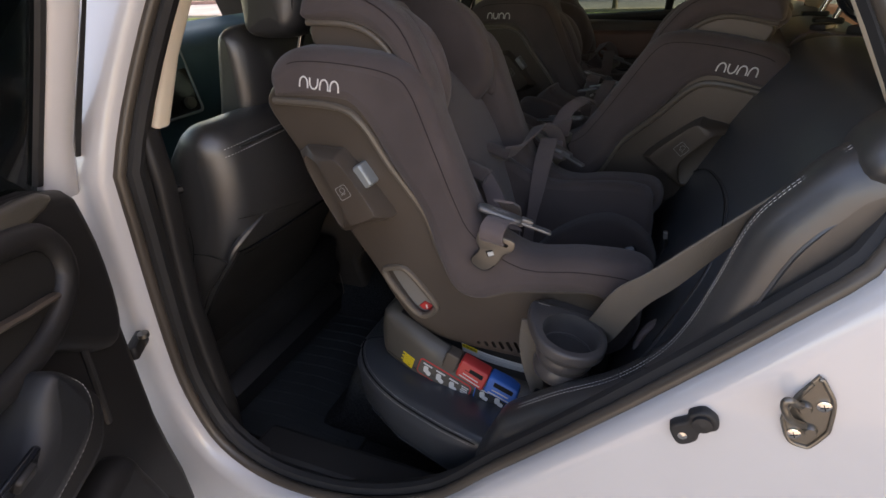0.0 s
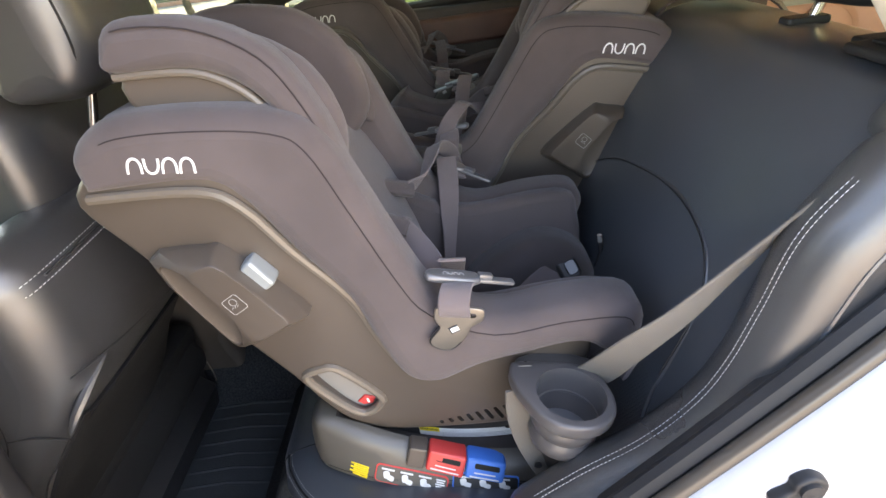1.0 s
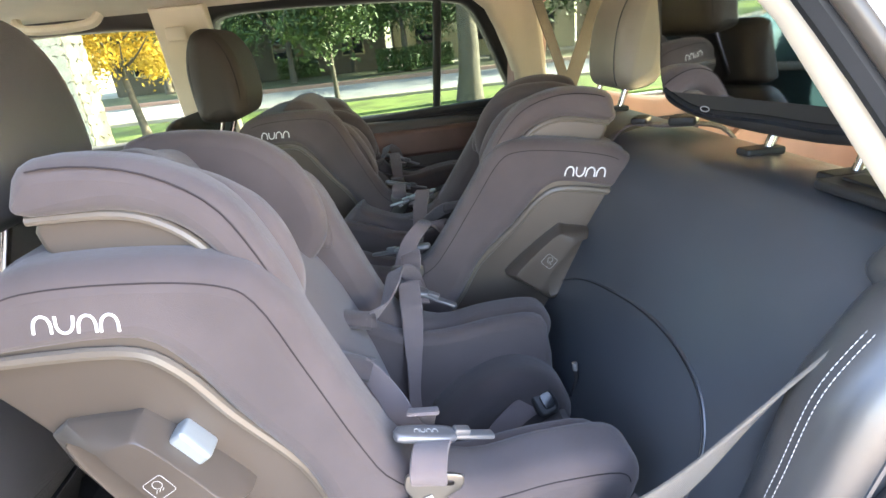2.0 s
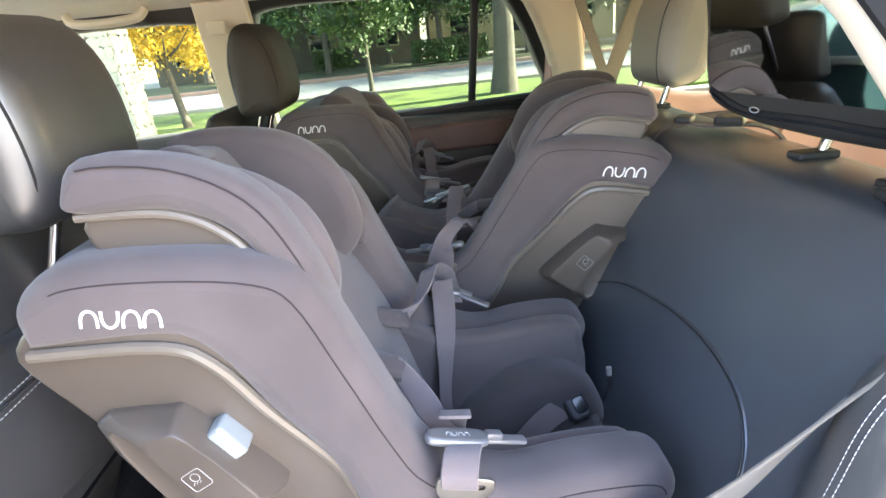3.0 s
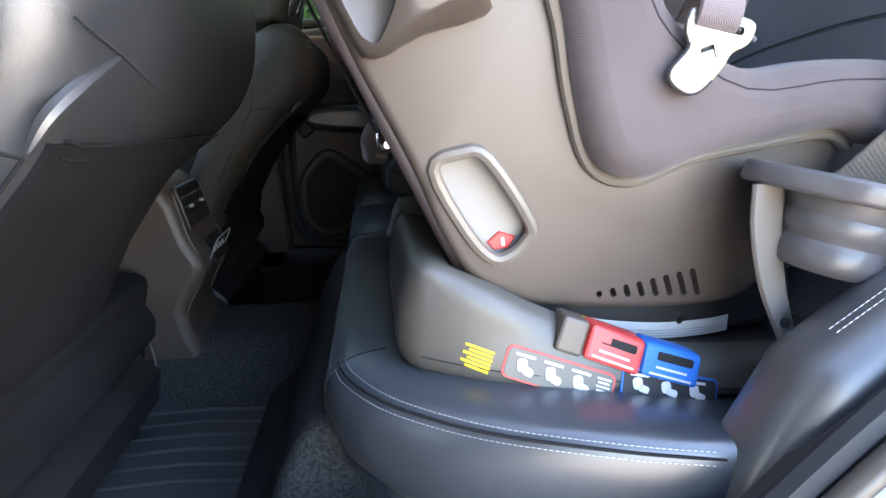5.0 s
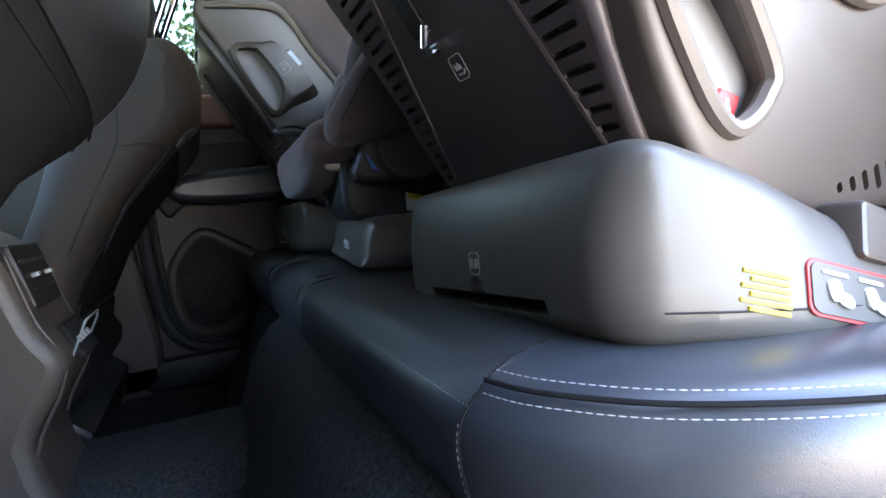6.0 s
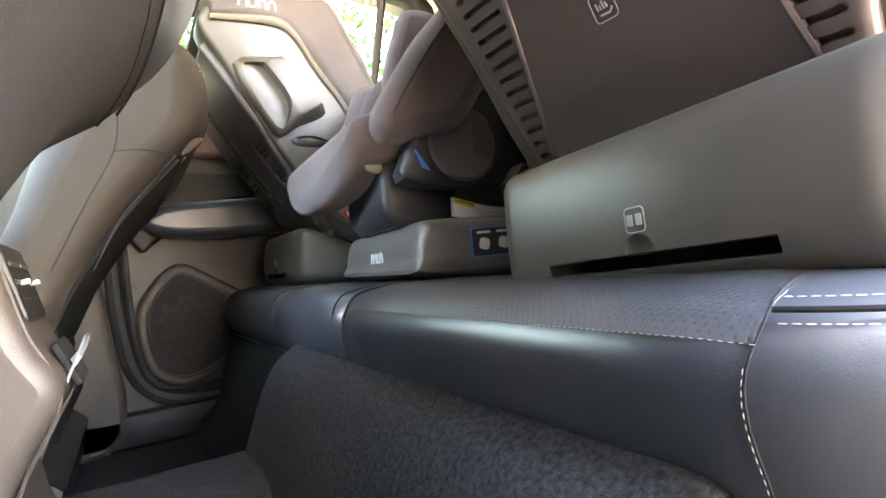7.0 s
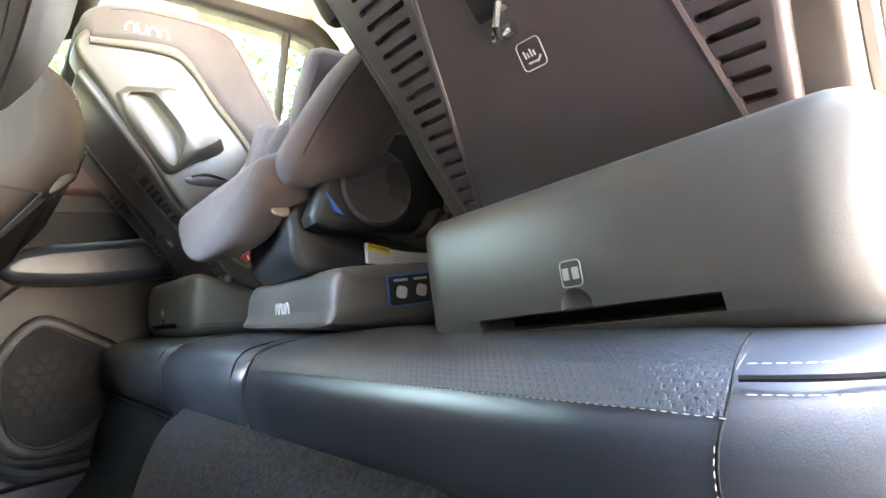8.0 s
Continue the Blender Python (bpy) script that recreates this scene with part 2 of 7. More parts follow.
def carve(ob, bm):
    """Cut the closed shapes in bm out of a part."""
    bmesh.ops.recalc_face_normals(bm, faces=bm.faces[:])
    me = bpy.data.meshes.new("cutter")
    bm.to_mesh(me)
    bm.free()
    me.transform(Matrix.Scale(K, 4))
    tool = new("cutter", me)
    work = new("work", ob.data)
    md = work.modifiers.new("cut", 'BOOLEAN')
    md.operation = 'DIFFERENCE'
    md.solver = 'EXACT'
    md.object = tool
    bpy.context.view_layer.update()
    res = bpy.data.meshes.new_from_object(work.evaluated_get(bpy.context.evaluated_depsgraph_get()))
    bpy.data.objects.remove(work)
    bpy.data.objects.remove(tool)
    b2 = bmesh.new()
    b2.from_mesh(res)
    for f in b2.faces:
        f.smooth = True
    for e in b2.edges:
        e.smooth = not (e.is_manifold and e.calc_face_angle(0.0) > radians(34))
    b2.to_mesh(res)
    b2.free()
    old = ob.data
    res.name = old.name
    ob.data = res
    bpy.data.meshes.remove(old)
    return ob


def put(m):
    """A pose in plan units, as one in metres."""
    q = m.copy()
    q.translation = m.translation * K
    return q


def thing(name, label, category, group="", kind="", m=None):
    e = new(name)
    tagged(e, label, category, group, kind)
    if m is not None:
        e.matrix_basis = put(m)
    return e


def solo(name, bm, material, label, category="", group="", kind="", angle=38):
    return tagged(finish(bm, name, material, None, "", angle), label, category, group, kind)


def smooth(pts, n=5, closed=True):
    out = []
    c = len(pts)
    rng = range(c if closed else c - 1)
    for i in rng:
        if closed:
            p0, p1, p2, p3 = (Vector(pts[(i + k - 1) % c]) for k in range(4))
        else:
            p0, p1, p2, p3 = (Vector(pts[min(max(i + k - 1, 0), c - 1)]) for k in range(4))
        for j in range(n):
            t = j / n
            out.append(0.5 * ((2 * p1) + (p2 - p0) * t + (2 * p0 - 5 * p1 + 4 * p2 - p3) * t * t
                              + (3 * p1 - p0 - 3 * p2 + p3) * t ** 3))
    if not closed:
        out.append(Vector(pts[-1]))
    return out


def rrect(cx, cy, w, h, r, ang=0.0, n=4):
    """Rounded rectangle outline."""
    out = []
    ca, sa = math.cos(radians(ang)), math.sin(radians(ang))
    for k, (sx, sy) in enumerate(((1, 1), (-1, 1), (-1, -1), (1, -1))):
        for j in range(n + 1):
            a = radians(90 * k + 90 * j / n)
            x = sx * (w / 2 - r) + r * math.cos(a)
            y = sy * (h / 2 - r) + r * math.sin(a)
            out.append(Vector((cx + x * ca - y * sa, cy + x * sa + y * ca)))
    return out


def inset(pts, d, each=None):
    n = len(pts)
    area = sum(pts[i].x * pts[(i + 1) % n].y - pts[(i + 1) % n].x * pts[i].y for i in range(n))
    s = 1 if area > 0 else -1
    out = []
    for i in range(n):
        a, b, c = pts[i - 1], pts[i], pts[(i + 1) % n]
        e1, e2 = (b - a), (c - b)
        if e1.length < 1e-9:
            e1 = e2
        if e2.length < 1e-9:
            e2 = e1
        n1 = Vector((-e1.y, e1.x)).normalized()
        n2 = Vector((-e2.y, e2.x)).normalized()
        nn = n1 + n2
        if nn.length < 1e-6:
            nn = n1
        nn.normalize()
        k = max(0.5, nn.dot(n1))
        out.append(b + nn * (s * (d if each is None else d * each[i]) / (k if each is None else 1.0)))
    return out


def room(pts):
    """How far each point of an outline may move inwards before it meets the other side or its own bend."""
    p = np.array([(q[0], q[1]) for q in pts])
    n = len(p)
    e = np.roll(p, -1, 0) - p
    ln = np.maximum(np.linalg.norm(e, axis=1), 1e-9)
    s = 1.0 if np.sum(p[:, 0] * np.roll(p[:, 1], -1) - np.roll(p[:, 0], -1) * p[:, 1]) > 0 else -1.0
    nr = np.stack([-e[:, 1], e[:, 0]], 1) / ln[:, None] * s
    nv = nr + np.roll(nr, 1, 0)
    nv /= np.maximum(np.linalg.norm(nv, axis=1), 1e-9)[:, None]
    turn = np.arcsin(np.clip((np.roll(e, 1, 0)[:, 0] * e[:, 1] - np.roll(e, 1, 0)[:, 1] * e[:, 0]) / (ln * np.roll(ln, 1)), -1, 1)) * s
    bend = np.where(turn > 0.03, (ln + np.roll(ln, 1)) / 2 / np.maximum(turn, 1e-6), 1e3)
    d = p[None, :, :] - p[:, None, :]
    den = nv[:, None, 0] * e[None, :, 1] - nv[:, None, 1] * e[None, :, 0]
    den = np.where(np.abs(den) < 1e-12, 1e-12, den)
    t = (d[:, :, 0] * e[None, :, 1] - d[:, :, 1] * e[None, :, 0]) / den
    u = (d[:, :, 0] * nv[:, None, 1] - d[:, :, 1] * nv[:, None, 0]) / den
    idx = np.arange(n)
    gap = np.abs(idx[:, None] - idx[None, :])
    gap = np.minimum(gap, n - gap)
    t = np.where((t > 1e-6) & (u >= -0.01) & (u <= 1.01) & (gap > 1), t, 1e3)
    lim = np.minimum(0.42 * t.min(1), 0.9 * bend)
    low = np.minimum.reduce([np.roll(lim, k) for k in range(-3, 4)])
    return np.mean([np.roll(low, k) for k in range(-2, 3)], 0)


def skin(bm, rings, cap=True, closed=True):
    vs = [[bm.verts.new(p) for p in r] for r in rings]
    n = len(vs[0])
    for a, b in zip(vs, vs[1:]):
        for i in range(n if closed else n - 1):
            j = (i + 1) % n
            bm.faces.new((a[i], a[j], b[j], b[i]))
    if cap and closed:
        for f in (bm.faces.new(vs[0][::-1]), bm.faces.new(vs[-1])):
            for e in f.edges:
                e.seam = True
    return vs


def slab(bm, outline, d0, d1, r=0.01, seg=3, axes="xzy", fn=None, r1=None):
    """A plate with the given outline, from depth d0 to d1, its rims rounded by r. axes: what the outline's two numbers and the depth are."""
    pts = [Vector((p[0], p[1])) for p in outline]
    r1 = r if r1 is None else r1
    s = 1 if d1 > d0 else -1
    levels = []
    for k in range(seg + 1):
        a = radians(90 * k / seg)
        levels.append((d0 + s * r * (1 - math.cos(a)), r * (1 - math.sin(a))))
    for k in range(seg + 1):
        a = radians(90 - 90 * k / seg)
        levels.append((d1 - s * r1 * (1 - math.cos(a)), r1 * (1 - math.sin(a))))
    rings = []
    big = max(r, r1)
    each = np.minimum(1.0, room(pts) / big) if big > 0.0012 else None
    for d, ins in levels:
        q = inset(pts, ins, each) if ins > 1e-6 else pts
        ring = []
        for p in q:
            co = {axes[0]: p.x, axes[1]: p.y, axes[2]: d}
            v = Vector((co["x"], co["y"], co["z"]))
            ring.append(fn(v) if fn else v)
        rings.append(ring)
    skin(bm, rings)
    return bm


def frames(pts):
    pts = [Vector(p) for p in pts]
    tans = []
    for i in range(len(pts)):
        a, b = pts[max(i - 1, 0)], pts[min(i + 1, len(pts) - 1)]
        tans.append((b - a).normalized())
    return pts, tans


def tube(bm, pts, rad, seg=8, cap=True, fn=None, squash=1.0):
    pts, tans = frames(pts)
    up = Vector((0, 0, 1)) if abs(tans[0].z) < 0.9 else Vector((1, 0, 0))
    side = tans[0].cross(up).normalized()
    rings = []
    for i, (p, t) in enumerate(zip(pts, tans)):
        side = (side - t * side.dot(t)).normalized()
        other = t.cross(side)
        rr = rad[i] if isinstance(rad, (list, tuple)) else rad
        rings.append([p + side * (rr * math.cos(2 * math.pi * k / seg)) + other * (rr * squash * math.sin(2 * math.pi * k / seg)) for k in range(seg)])
    if fn:
        rings = [[fn(v) for v in r] for r in rings]
    skin(bm, rings, cap)
    return bm


def ribbon(bm, pts, wides, thick=0.0016, fn=None):
    """A strap along pts; wides: the half-width vector at each point."""
    pts, tans = frames(pts)
    rings = []
    for p, t, w in zip(pts, tans, wides):
        w = Vector(w)
        n = t.cross(w).normalized() * thick
        e = w * 0.94
        rings.append([p - w, p - e + n, p + e + n, p + w, p + e - n, p - e - n])
    if fn:
        rings = [[fn(v) for v in r] for r in rings]
    skin(bm, rings)
    return bm


def strap_path(pts, wides, n=8):
    return smooth(pts, n, False), smooth(wides, n, False)


def block(bm, c, s, r=0.004, seg=2, m=None):
    """A box with centre c and size s, all its long edges rounded."""
    fn = (lambda v: m @ v) if m else None
    slab(bm, rrect(c[0], c[1], s[0], s[1], min(r * 1.5, s[0] * 0.49, s[1] * 0.49)), c[2] - s[2] / 2, c[2] + s[2] / 2, min(r, s[2] * 0.49), seg, "xyz", fn)
    return bm


def lathe(bm, prof, centre, seg=24, fn=None):
    """Turn a profile of (radius, height) round the z axis at centre."""
    rings = []
    for r, h in prof:
        ring = [Vector((centre[0] + r * math.cos(2 * math.pi * k / seg), centre[1] + r * math.sin(2 * math.pi * k / seg), centre[2] + h)) for k in range(seg)]
        rings.append([fn(v) for v in ring] if fn else ring)
    skin(bm, rings)
    return bm


def stitches(bm, pts, step=0.0055, length=0.0036, rad=0.0007, fn=None):
    """A row of thread stitches along a line."""
    pts = [Vector(p) for p in pts]
    acc, nxt = 0.0, 0.0
    for a, b in zip(pts, pts[1:]):
        seg = (b - a).length
        if seg < 1e-6:
            continue
        t = (b - a) / seg
        while nxt <= acc + seg:
            p = a + t * (nxt - acc)
            up = Vector((0, 0, 1)) if abs(t.z) < 0.9 else Vector((1, 0, 0))
            s = t.cross(up).normalized()
            o = t.cross(s)
            rings = []
            for d, k in ((-0.5, 0.3), (-0.25, 1), (0.25, 1), (0.5, 0.3)):
                q = p + t * (d * length)
                ring = [q + s * rad * k, q + o * rad * k, q - s * rad * k, q - o * rad * k]
                rings.append([fn(v) for v in ring] if fn else ring)
            skin(bm, rings)
            nxt += step
        acc += seg
    return bm


def B():
    return bmesh.new()


def wave_mark(bm, origin, ax, ay, length, height, rad, fn=None):
    """A soft wave of four bows, standing for an embroidered mark."""
    o, ax, ay = Vector(origin), Vector(ax).normalized(), Vector(ay).normalized()
    w = length / 4
    for n in range(4):
        pts = []
        for k in range(13):
            a = math.pi * k / 12
            rise = math.sin(a) ** 0.6
            slant = 0.10 * w * (rise if n != 1 else 1 - rise)
            pts.append(o + ax * (w * (n + 0.5) - 0.40 * w * math.cos(a) + slant) + ay * (height * (rise if n != 1 else 1 - rise)))
        tube(bm, pts, rad, 6, True, fn)
    return bm


def words(name, text, size, m, material, parent):
    cu = bpy.data.curves.new(name, 'FONT')
    cu.body = text
    cu.size = size
    cu.align_x = 'CENTER'
    cu.align_y = 'CENTER'
    cu.extrude = 0.0003
    tmp = bpy.data.objects.new(name, cu)
    me = bpy.data.meshes.new_from_object(tmp)
    bpy.data.objects.remove(tmp)
    me.transform(Matrix.Scale(K, 4))
    me.materials.append(material)
    ob = new(name, me)
    ob.parent = parent
    ob.matrix_basis = put(m)
    return ob


# ---- the child car seats ----
COVER_LOW = [(-0.325, 0.492), (-0.22, 0.487), (-0.182, 0.463), (-0.150, 0.407), (-0.104, 0.334), (-0.083, 0.265), (-0.058, 0.208),
             (-0.018, 0.194), (0.033, 0.214), (0.092, 0.226), (0.152, 0.236), (0.178, 0.224)]
COVER_TOP = [(0.212, 0.226), (0.228, 0.262), (0.206, 0.290), (0.133, 0.292), (0.056, 0.284), (-0.005, 0.318), (-0.030, 0.362), (-0.062, 0.446),
             (-0.092, 0.520), (-0.127, 0.546), (-0.200, 0.558), (-0.274, 0.560), (-0.311, 0.548), (-0.330, 0.525)]
SHELL_BACK = [(-0.344, 0.480), (-0.309, 0.409), (-0.260, 0.300), (-0.208, 0.204), (-0.181, 0.145), (-0.146, 0.096), (-0.082, 0.070), (0.090, 0.066),
              (0.140, 0.100), (0.172, 0.190)]
WING = [(-0.277, 0.609), (-0.256, 0.637), (-0.184, 0.631), (-0.126, 0.598), (-0.095, 0.545), (-0.079, 0.488), (-0.083, 0.462), (-0.102, 0.468),
        (-0.125, 0.523), (-0.155, 0.566), (-0.200, 0.588), (-0.268, 0.592)]
WING_PAD = [(-0.285, 0.612), (-0.230, 0.626), (-0.183, 0.619), (-0.149, 0.609), (-0.124, 0.594), (-0.103, 0.575), (-0.087, 0.543), (-0.080, 0.500), (-0.094, 0.460), (-0.128, 0.440), (-0.170, 0.465), (-0.225, 0.550)]

WING_PAD_FULL = [(-0.300, 0.615), (-0.288, 0.637), (-0.232, 0.641), (-0.174, 0.632), (-0.142, 0.618), (-0.113, 0.592), (-0.091, 0.556), (-0.081, 0.510), (-0.093, 0.470), (-0.135, 0.438), (-0.180, 0.462), (-0.240, 0.540)]


def make_seat(m, label, lean, roll, near=False, head=(0.0, 0.0), labels=True, cup=0, shift=0.0, drop=0.0, legrest=False):
    seat = thing("child_car_seat", label, "car seat", "child seats across the rear bench", m=m)
    seat.scale = (0.955, 0.955, 0.955)
    ca, sa = math.cos(radians(lean)), math.sin(radians(lean))

    def F(v):
        u, w = v.x, v.z - 0.35
        return Vector((u * ca - w * sa, v.y, 0.35 + w * ca + u * sa))

    cr, sr = math.cos(radians(roll)), math.sin(radians(roll))

    def FB(v):
        w = v.z - 0.03
        return Vector((v.x, shift + v.y * cr + w * sr, 0.03 - drop + w * cr - v.y * sr))

    def unlean(x, z):
        """Outline numbers of a place in the leaned seat's own plane."""
        w = z - 0.35
        return (x * ca + w * sa, 0.35 - x * sa + w * ca)

    low_pts, top_pts = COVER_LOW, COVER_TOP
    if legrest:
        low_pts = COVER_LOW[:-2] + [unlean(0.180, 0.175), unlean(0.236, 0.160)]
        top_pts = [unlean(*q) for q in ((0.273, 0.160), (0.285, 0.180), (0.270, 0.212), (0.211, 0.294), (0.160, 0.338))] + COVER_TOP[3:]
    low = smooth(low_pts, 4, False)
    side_outline = smooth([(-0.318, 0.515)] + SHELL_BACK[0:], 4, False) + [Vector((p.x + 0.004, p.y + 0.028)) for p in reversed(low)]
    cover_outline = low + smooth([low_pts[-1]] + top_pts + [low_pts[0]], 4, False)[1:-1]
    def flare(v):
        return F(Vector((v.x, v.y * (1 + 0.62 * (v.z - 0.30)), v.z)))

    for s in (-1, 1):
        shell = part("shell_side", slab(B(), side_outline, s * 0.10, s * 0.167, 0.008, 4, fn=flare), M_SHELL, seat, "matt grey-brown moulded plastic side")
        cov = part("side_cover", slab(B(), cover_outline, s * 0.118, s * 0.192, 0.024, 5, fn=F), M_FAB, seat, "padded charcoal knit side cover")
        # seam piping on the padded cover
        edge = [F(Vector((p.x, s * 0.1908, p.y))) for p in inset(cover_outline, 0.0165)[len(low) + 7:-9]]
        part("piping", tube(B(), edge, 0.0007, 6), M_SEWN, cov)
        part("trim_strip", tube(B(), [flare(Vector((p.x, s * 0.170, p.y - 0.004))) for p in low], 0.0055, 8), M_LIP, seat, "light grey plastic trim strip")
        wm = wave_mark(B(), (-0.276 if s < 0 else -0.2104, s * 0.1915, 0.510 if s < 0 else 0.5028), (-s, 0, 0.11 * s), (0.11, 0, 1), 0.066, 0.015, 0.0014, F)
        part("embroidered_mark", wm, M_LOGO, cov, "silver-white embroidered wave mark")
        # side impact pod
        pod = smooth([(-0.300, 0.411), (-0.235, 0.421), (-0.213, 0.412), (-0.155, 0.330), (-0.160, 0.314), (-0.200, 0.302), (-0.237, 0.284), (-0.257, 0.306)], 3)
        ridge = smooth([(-0.243, 0.397), (-0.229, 0.411), (-0.211, 0.404), (-0.168, 0.340), (-0.171, 0.329), (-0.183, 0.322), (-0.204, 0.315), (-0.216, 0.338)], 3)
        pb = B()
        rings = []
        for d, k in ((0.150, 0.0), (0.176, 0.0), (0.1845, 0.02), (0.1885, 0.08), (0.2075, 0.66), (0.2120, 0.84), (0.2136, 0.94), (0.214, 1.0)):
            rings.append([F(Vector((p.x, s * d, p.y))) for p in [a.lerp(b, k) for a, b in zip(pod, ridge)]])
        skin(pb, rings)
        podo = part("impact_pod", pb, M_SHELL, seat, "raised satin grey side pod", 30)
        dish = smooth([(-0.289, 0.401), (-0.258, 0.405), (-0.246, 0.393), (-0.219, 0.341), (-0.226, 0.306), (-0.238, 0.293), (-0.258, 0.318)], 3)
        carve(podo, slab(B(), dish, s * 0.1895, s * 0.25, 0.003, 2, fn=F))
        btn = Matrix.Translation((-0.1875, 0, 0.3845)) @ Matrix.Rotation(radians(58), 4, 'Y')
        if not legrest:
            part("release_button", slab(B(), rrect(0, 0, 0.037, 0.0165, 0.004), s * 0.172, s * 0.1985, 0.0055, 4, fn=lambda v: F(btn @ v)), M_SILV, podo, "pale silver release button")
        fr = rrect(-0.2125, 0.3640, 0.020, 0.020, 0.003, -60)
        bmi = B()
        ring = [F(Vector((p.x, s * 0.2138, p.y))) for p in fr]
        tube(bmi, ring + ring[:1], 0.00042, 5)
        ring = [F(Vector((-0.2135 + 0.0042 * math.cos(a), s * 0.2138, 0.3670 + 0.0042 * math.sin(a)))) for a in [k * math.pi / 6 for k in range(13)]]
        tube(bmi, ring, 0.00042, 5)
        for q in range(3):
            tube(bmi, [F(Vector((-0.2165 + 0.0030 * q, s * 0.2138, 0.3580 + 0.0015 * q))), F(Vector((-0.2150 + 0.0030 * q, s * 0.2138, 0.3615 + 0.0010 * q)))], 0.00042, 5)
        part("impact_icon", bmi, M_PRINT, podo, "small square printed icon")
        # carry handle opening
        ho = smooth([(-0.190, 0.200), (-0.168, 0.214), (-0.145, 0.210), (-0.104, 0.154), (-0.106, 0.136), (-0.119, 0.123), (-0.136, 0.121), (-0.160, 0.146)], 4)
        carve(shell, slab(B(), inset(ho, 0.002), s * 0.125, s * 0.25, 0.001, 1, fn=F))
        hand = part("grip_recess", slab(B(), inset(ho, 0.0), s * 0.128, s * 0.139, 0.001, 1, fn=F), M_RECESS, seat, "pale grey hollow grip opening")
        ring = [flare(Vector((p.x, s * 0.168, p.y))) for p in ho]
        part("grip_rim", tube(B(), ring + ring[:2], 0.0058, 8), M_LIP, hand, "light grey rounded rim")
        part("indicator", slab(B(), [(-0.139, 0.133), (-0.128, 0.143), (-0.113, 0.138), (-0.119, 0.127), (-0.132, 0.126)], s * 0.136, s * 0.1415, 0.001, 1, fn=F), M_RED, hand, "red belt indicator with white arrow")
        part("indicator_arrow", slab(B(), rrect(-0.1245, 0.1335, 0.0030, 0.008, 0.001, 10), s * 0.141, s * 0.1420, 0.0003, 1, fn=F), M_LOGO, hand)
        # sloping vent slits low on the side
        vents = B()
        for k in range(8):
            ln = 0.007 + 0.0034 * k
            slab(vents, rrect(-0.030 + 0.0135 * k, 0.078 + ln * 0.42, 0.0056, ln, 0.0026, 24), s * 0.112, s * 0.2, 0.0003, 1, fn=F)
        carve(shell, vents)
    # back panel of the shell: a tapered plate standing proud of it
    a, b = Vector((-0.334, 0, 0.488)), Vector((-0.164, 0, 0.160))
    dirn = (b - a).normalized()
    nrm = Vector((-dirn.z, 0, dirn.x))
    if nrm.x > 0:
        nrm = -nrm

    def on_back(t, v, lift):
        q = a + dirn * t + nrm * (0.028 + lift)
        return F(Vector((q.x, v, q.z)))

    outline = [Vector((v, t)) for v, t in ((-0.160, 0.03), (0.160, 0.03), (0.163, 0.19), (0.147, 0.26), (0.132, 0.35), (0.120, 0.45), (-0.120, 0.45), (-0.132, 0.35), (-0.147, 0.26), (-0.163, 0.19))]
    dense = []
    for i, p in enumerate(outline):
        for k in range(4):
            dense.append(p.lerp(outline[(i + 1) % len(outline)], k / 4))
    back = part("back_panel", slab(B(), dense, -0.055, 0.0, 0.007, 4, "xyz", lambda v: on_back(v.y, v.x, v.z)), M_BACKPL, seat, "dark plastic back panel with vent rows")
    cut = B()
    for s in (-1, 1):
        for k in range(20):
            t = 0.190 + 0.0118 * k
            g = (t - 0.272) / 0.142
            v0, v1 = 0.083 + 0.019 * max(-0.3, g), 0.125 - 0.009 * g
            slab(cut, rrect(s * (v0 + v1) / 2, t, v1 - v0, 0.0044, 0.0021, 0, 3), -0.016, 0.01, 0.0004, 1, "xyz", lambda v: on_back(v.y, v.x, v.z))
    carve(back, cut)
    for s in (-1, 1):
        part("panel_rib", tube(B(), [on_back(0.17 + 0.024 * k, s * (0.064 + 0.0048 * max(0, k - 2)), -0.0016) for k in range(11)], 0.0030, 8), M_BACKPL, back)
    ic = rrect(0.002, 0.321, 0.018, 0.018, 0.003)
    bmi = B()
    ring = [on_back(p.y, p.x, 0.0001) for p in ic]
    tube(bmi, ring + ring[:1], 0.0004, 5)
    for k in range(4):
        tube(bmi, [on_back(0.3175 + 0.0016 * (k % 2), 0.007 - 0.0024 * k, 0.0001), on_back(0.3225, 0.0065 - 0.0024 * k, 0.0001)], 0.0007, 5)
    tube(bmi, [on_back(0.3258, 0.006, 0.0001), on_back(0.3262, -0.001, 0.0001), on_back(0.3235, -0.004, 0.0001)], 0.0008, 5)
    part("pull_icon", bmi, M_PRINT, back, "small printed hand icon")
    bl = B()
    tube(bl, [on_back(0.304, 0.012, 0.001), on_back(0.303, 0.012, 0.010), on_back(0.297, 0.008, 0.013), on_back(0.285, 0.004, 0.007)], 0.0030, 8)
    tube(bl, [on_back(0.302, 0.004, 0.003), on_back(0.302, 0.020, 0.003)], 0.0042, 8)
    part("tether_clip", bl, M_CHROME, back, "shiny metal tether clip")
    part("tether_strap", ribbon(B(), *strap_path([on_back(0.06, 0.03, 0.004), on_back(0.14, 0.022, 0.008), on_back(0.27, 0.014, 0.008), on_back(0.290, 0.012, 0.006)], [(0, 0.011, 0)] * 4, 4)), M_DARKPL, back, "black tether webbing")
    # top of the shell and headrest
    tip = 0.09 if near else 0.0

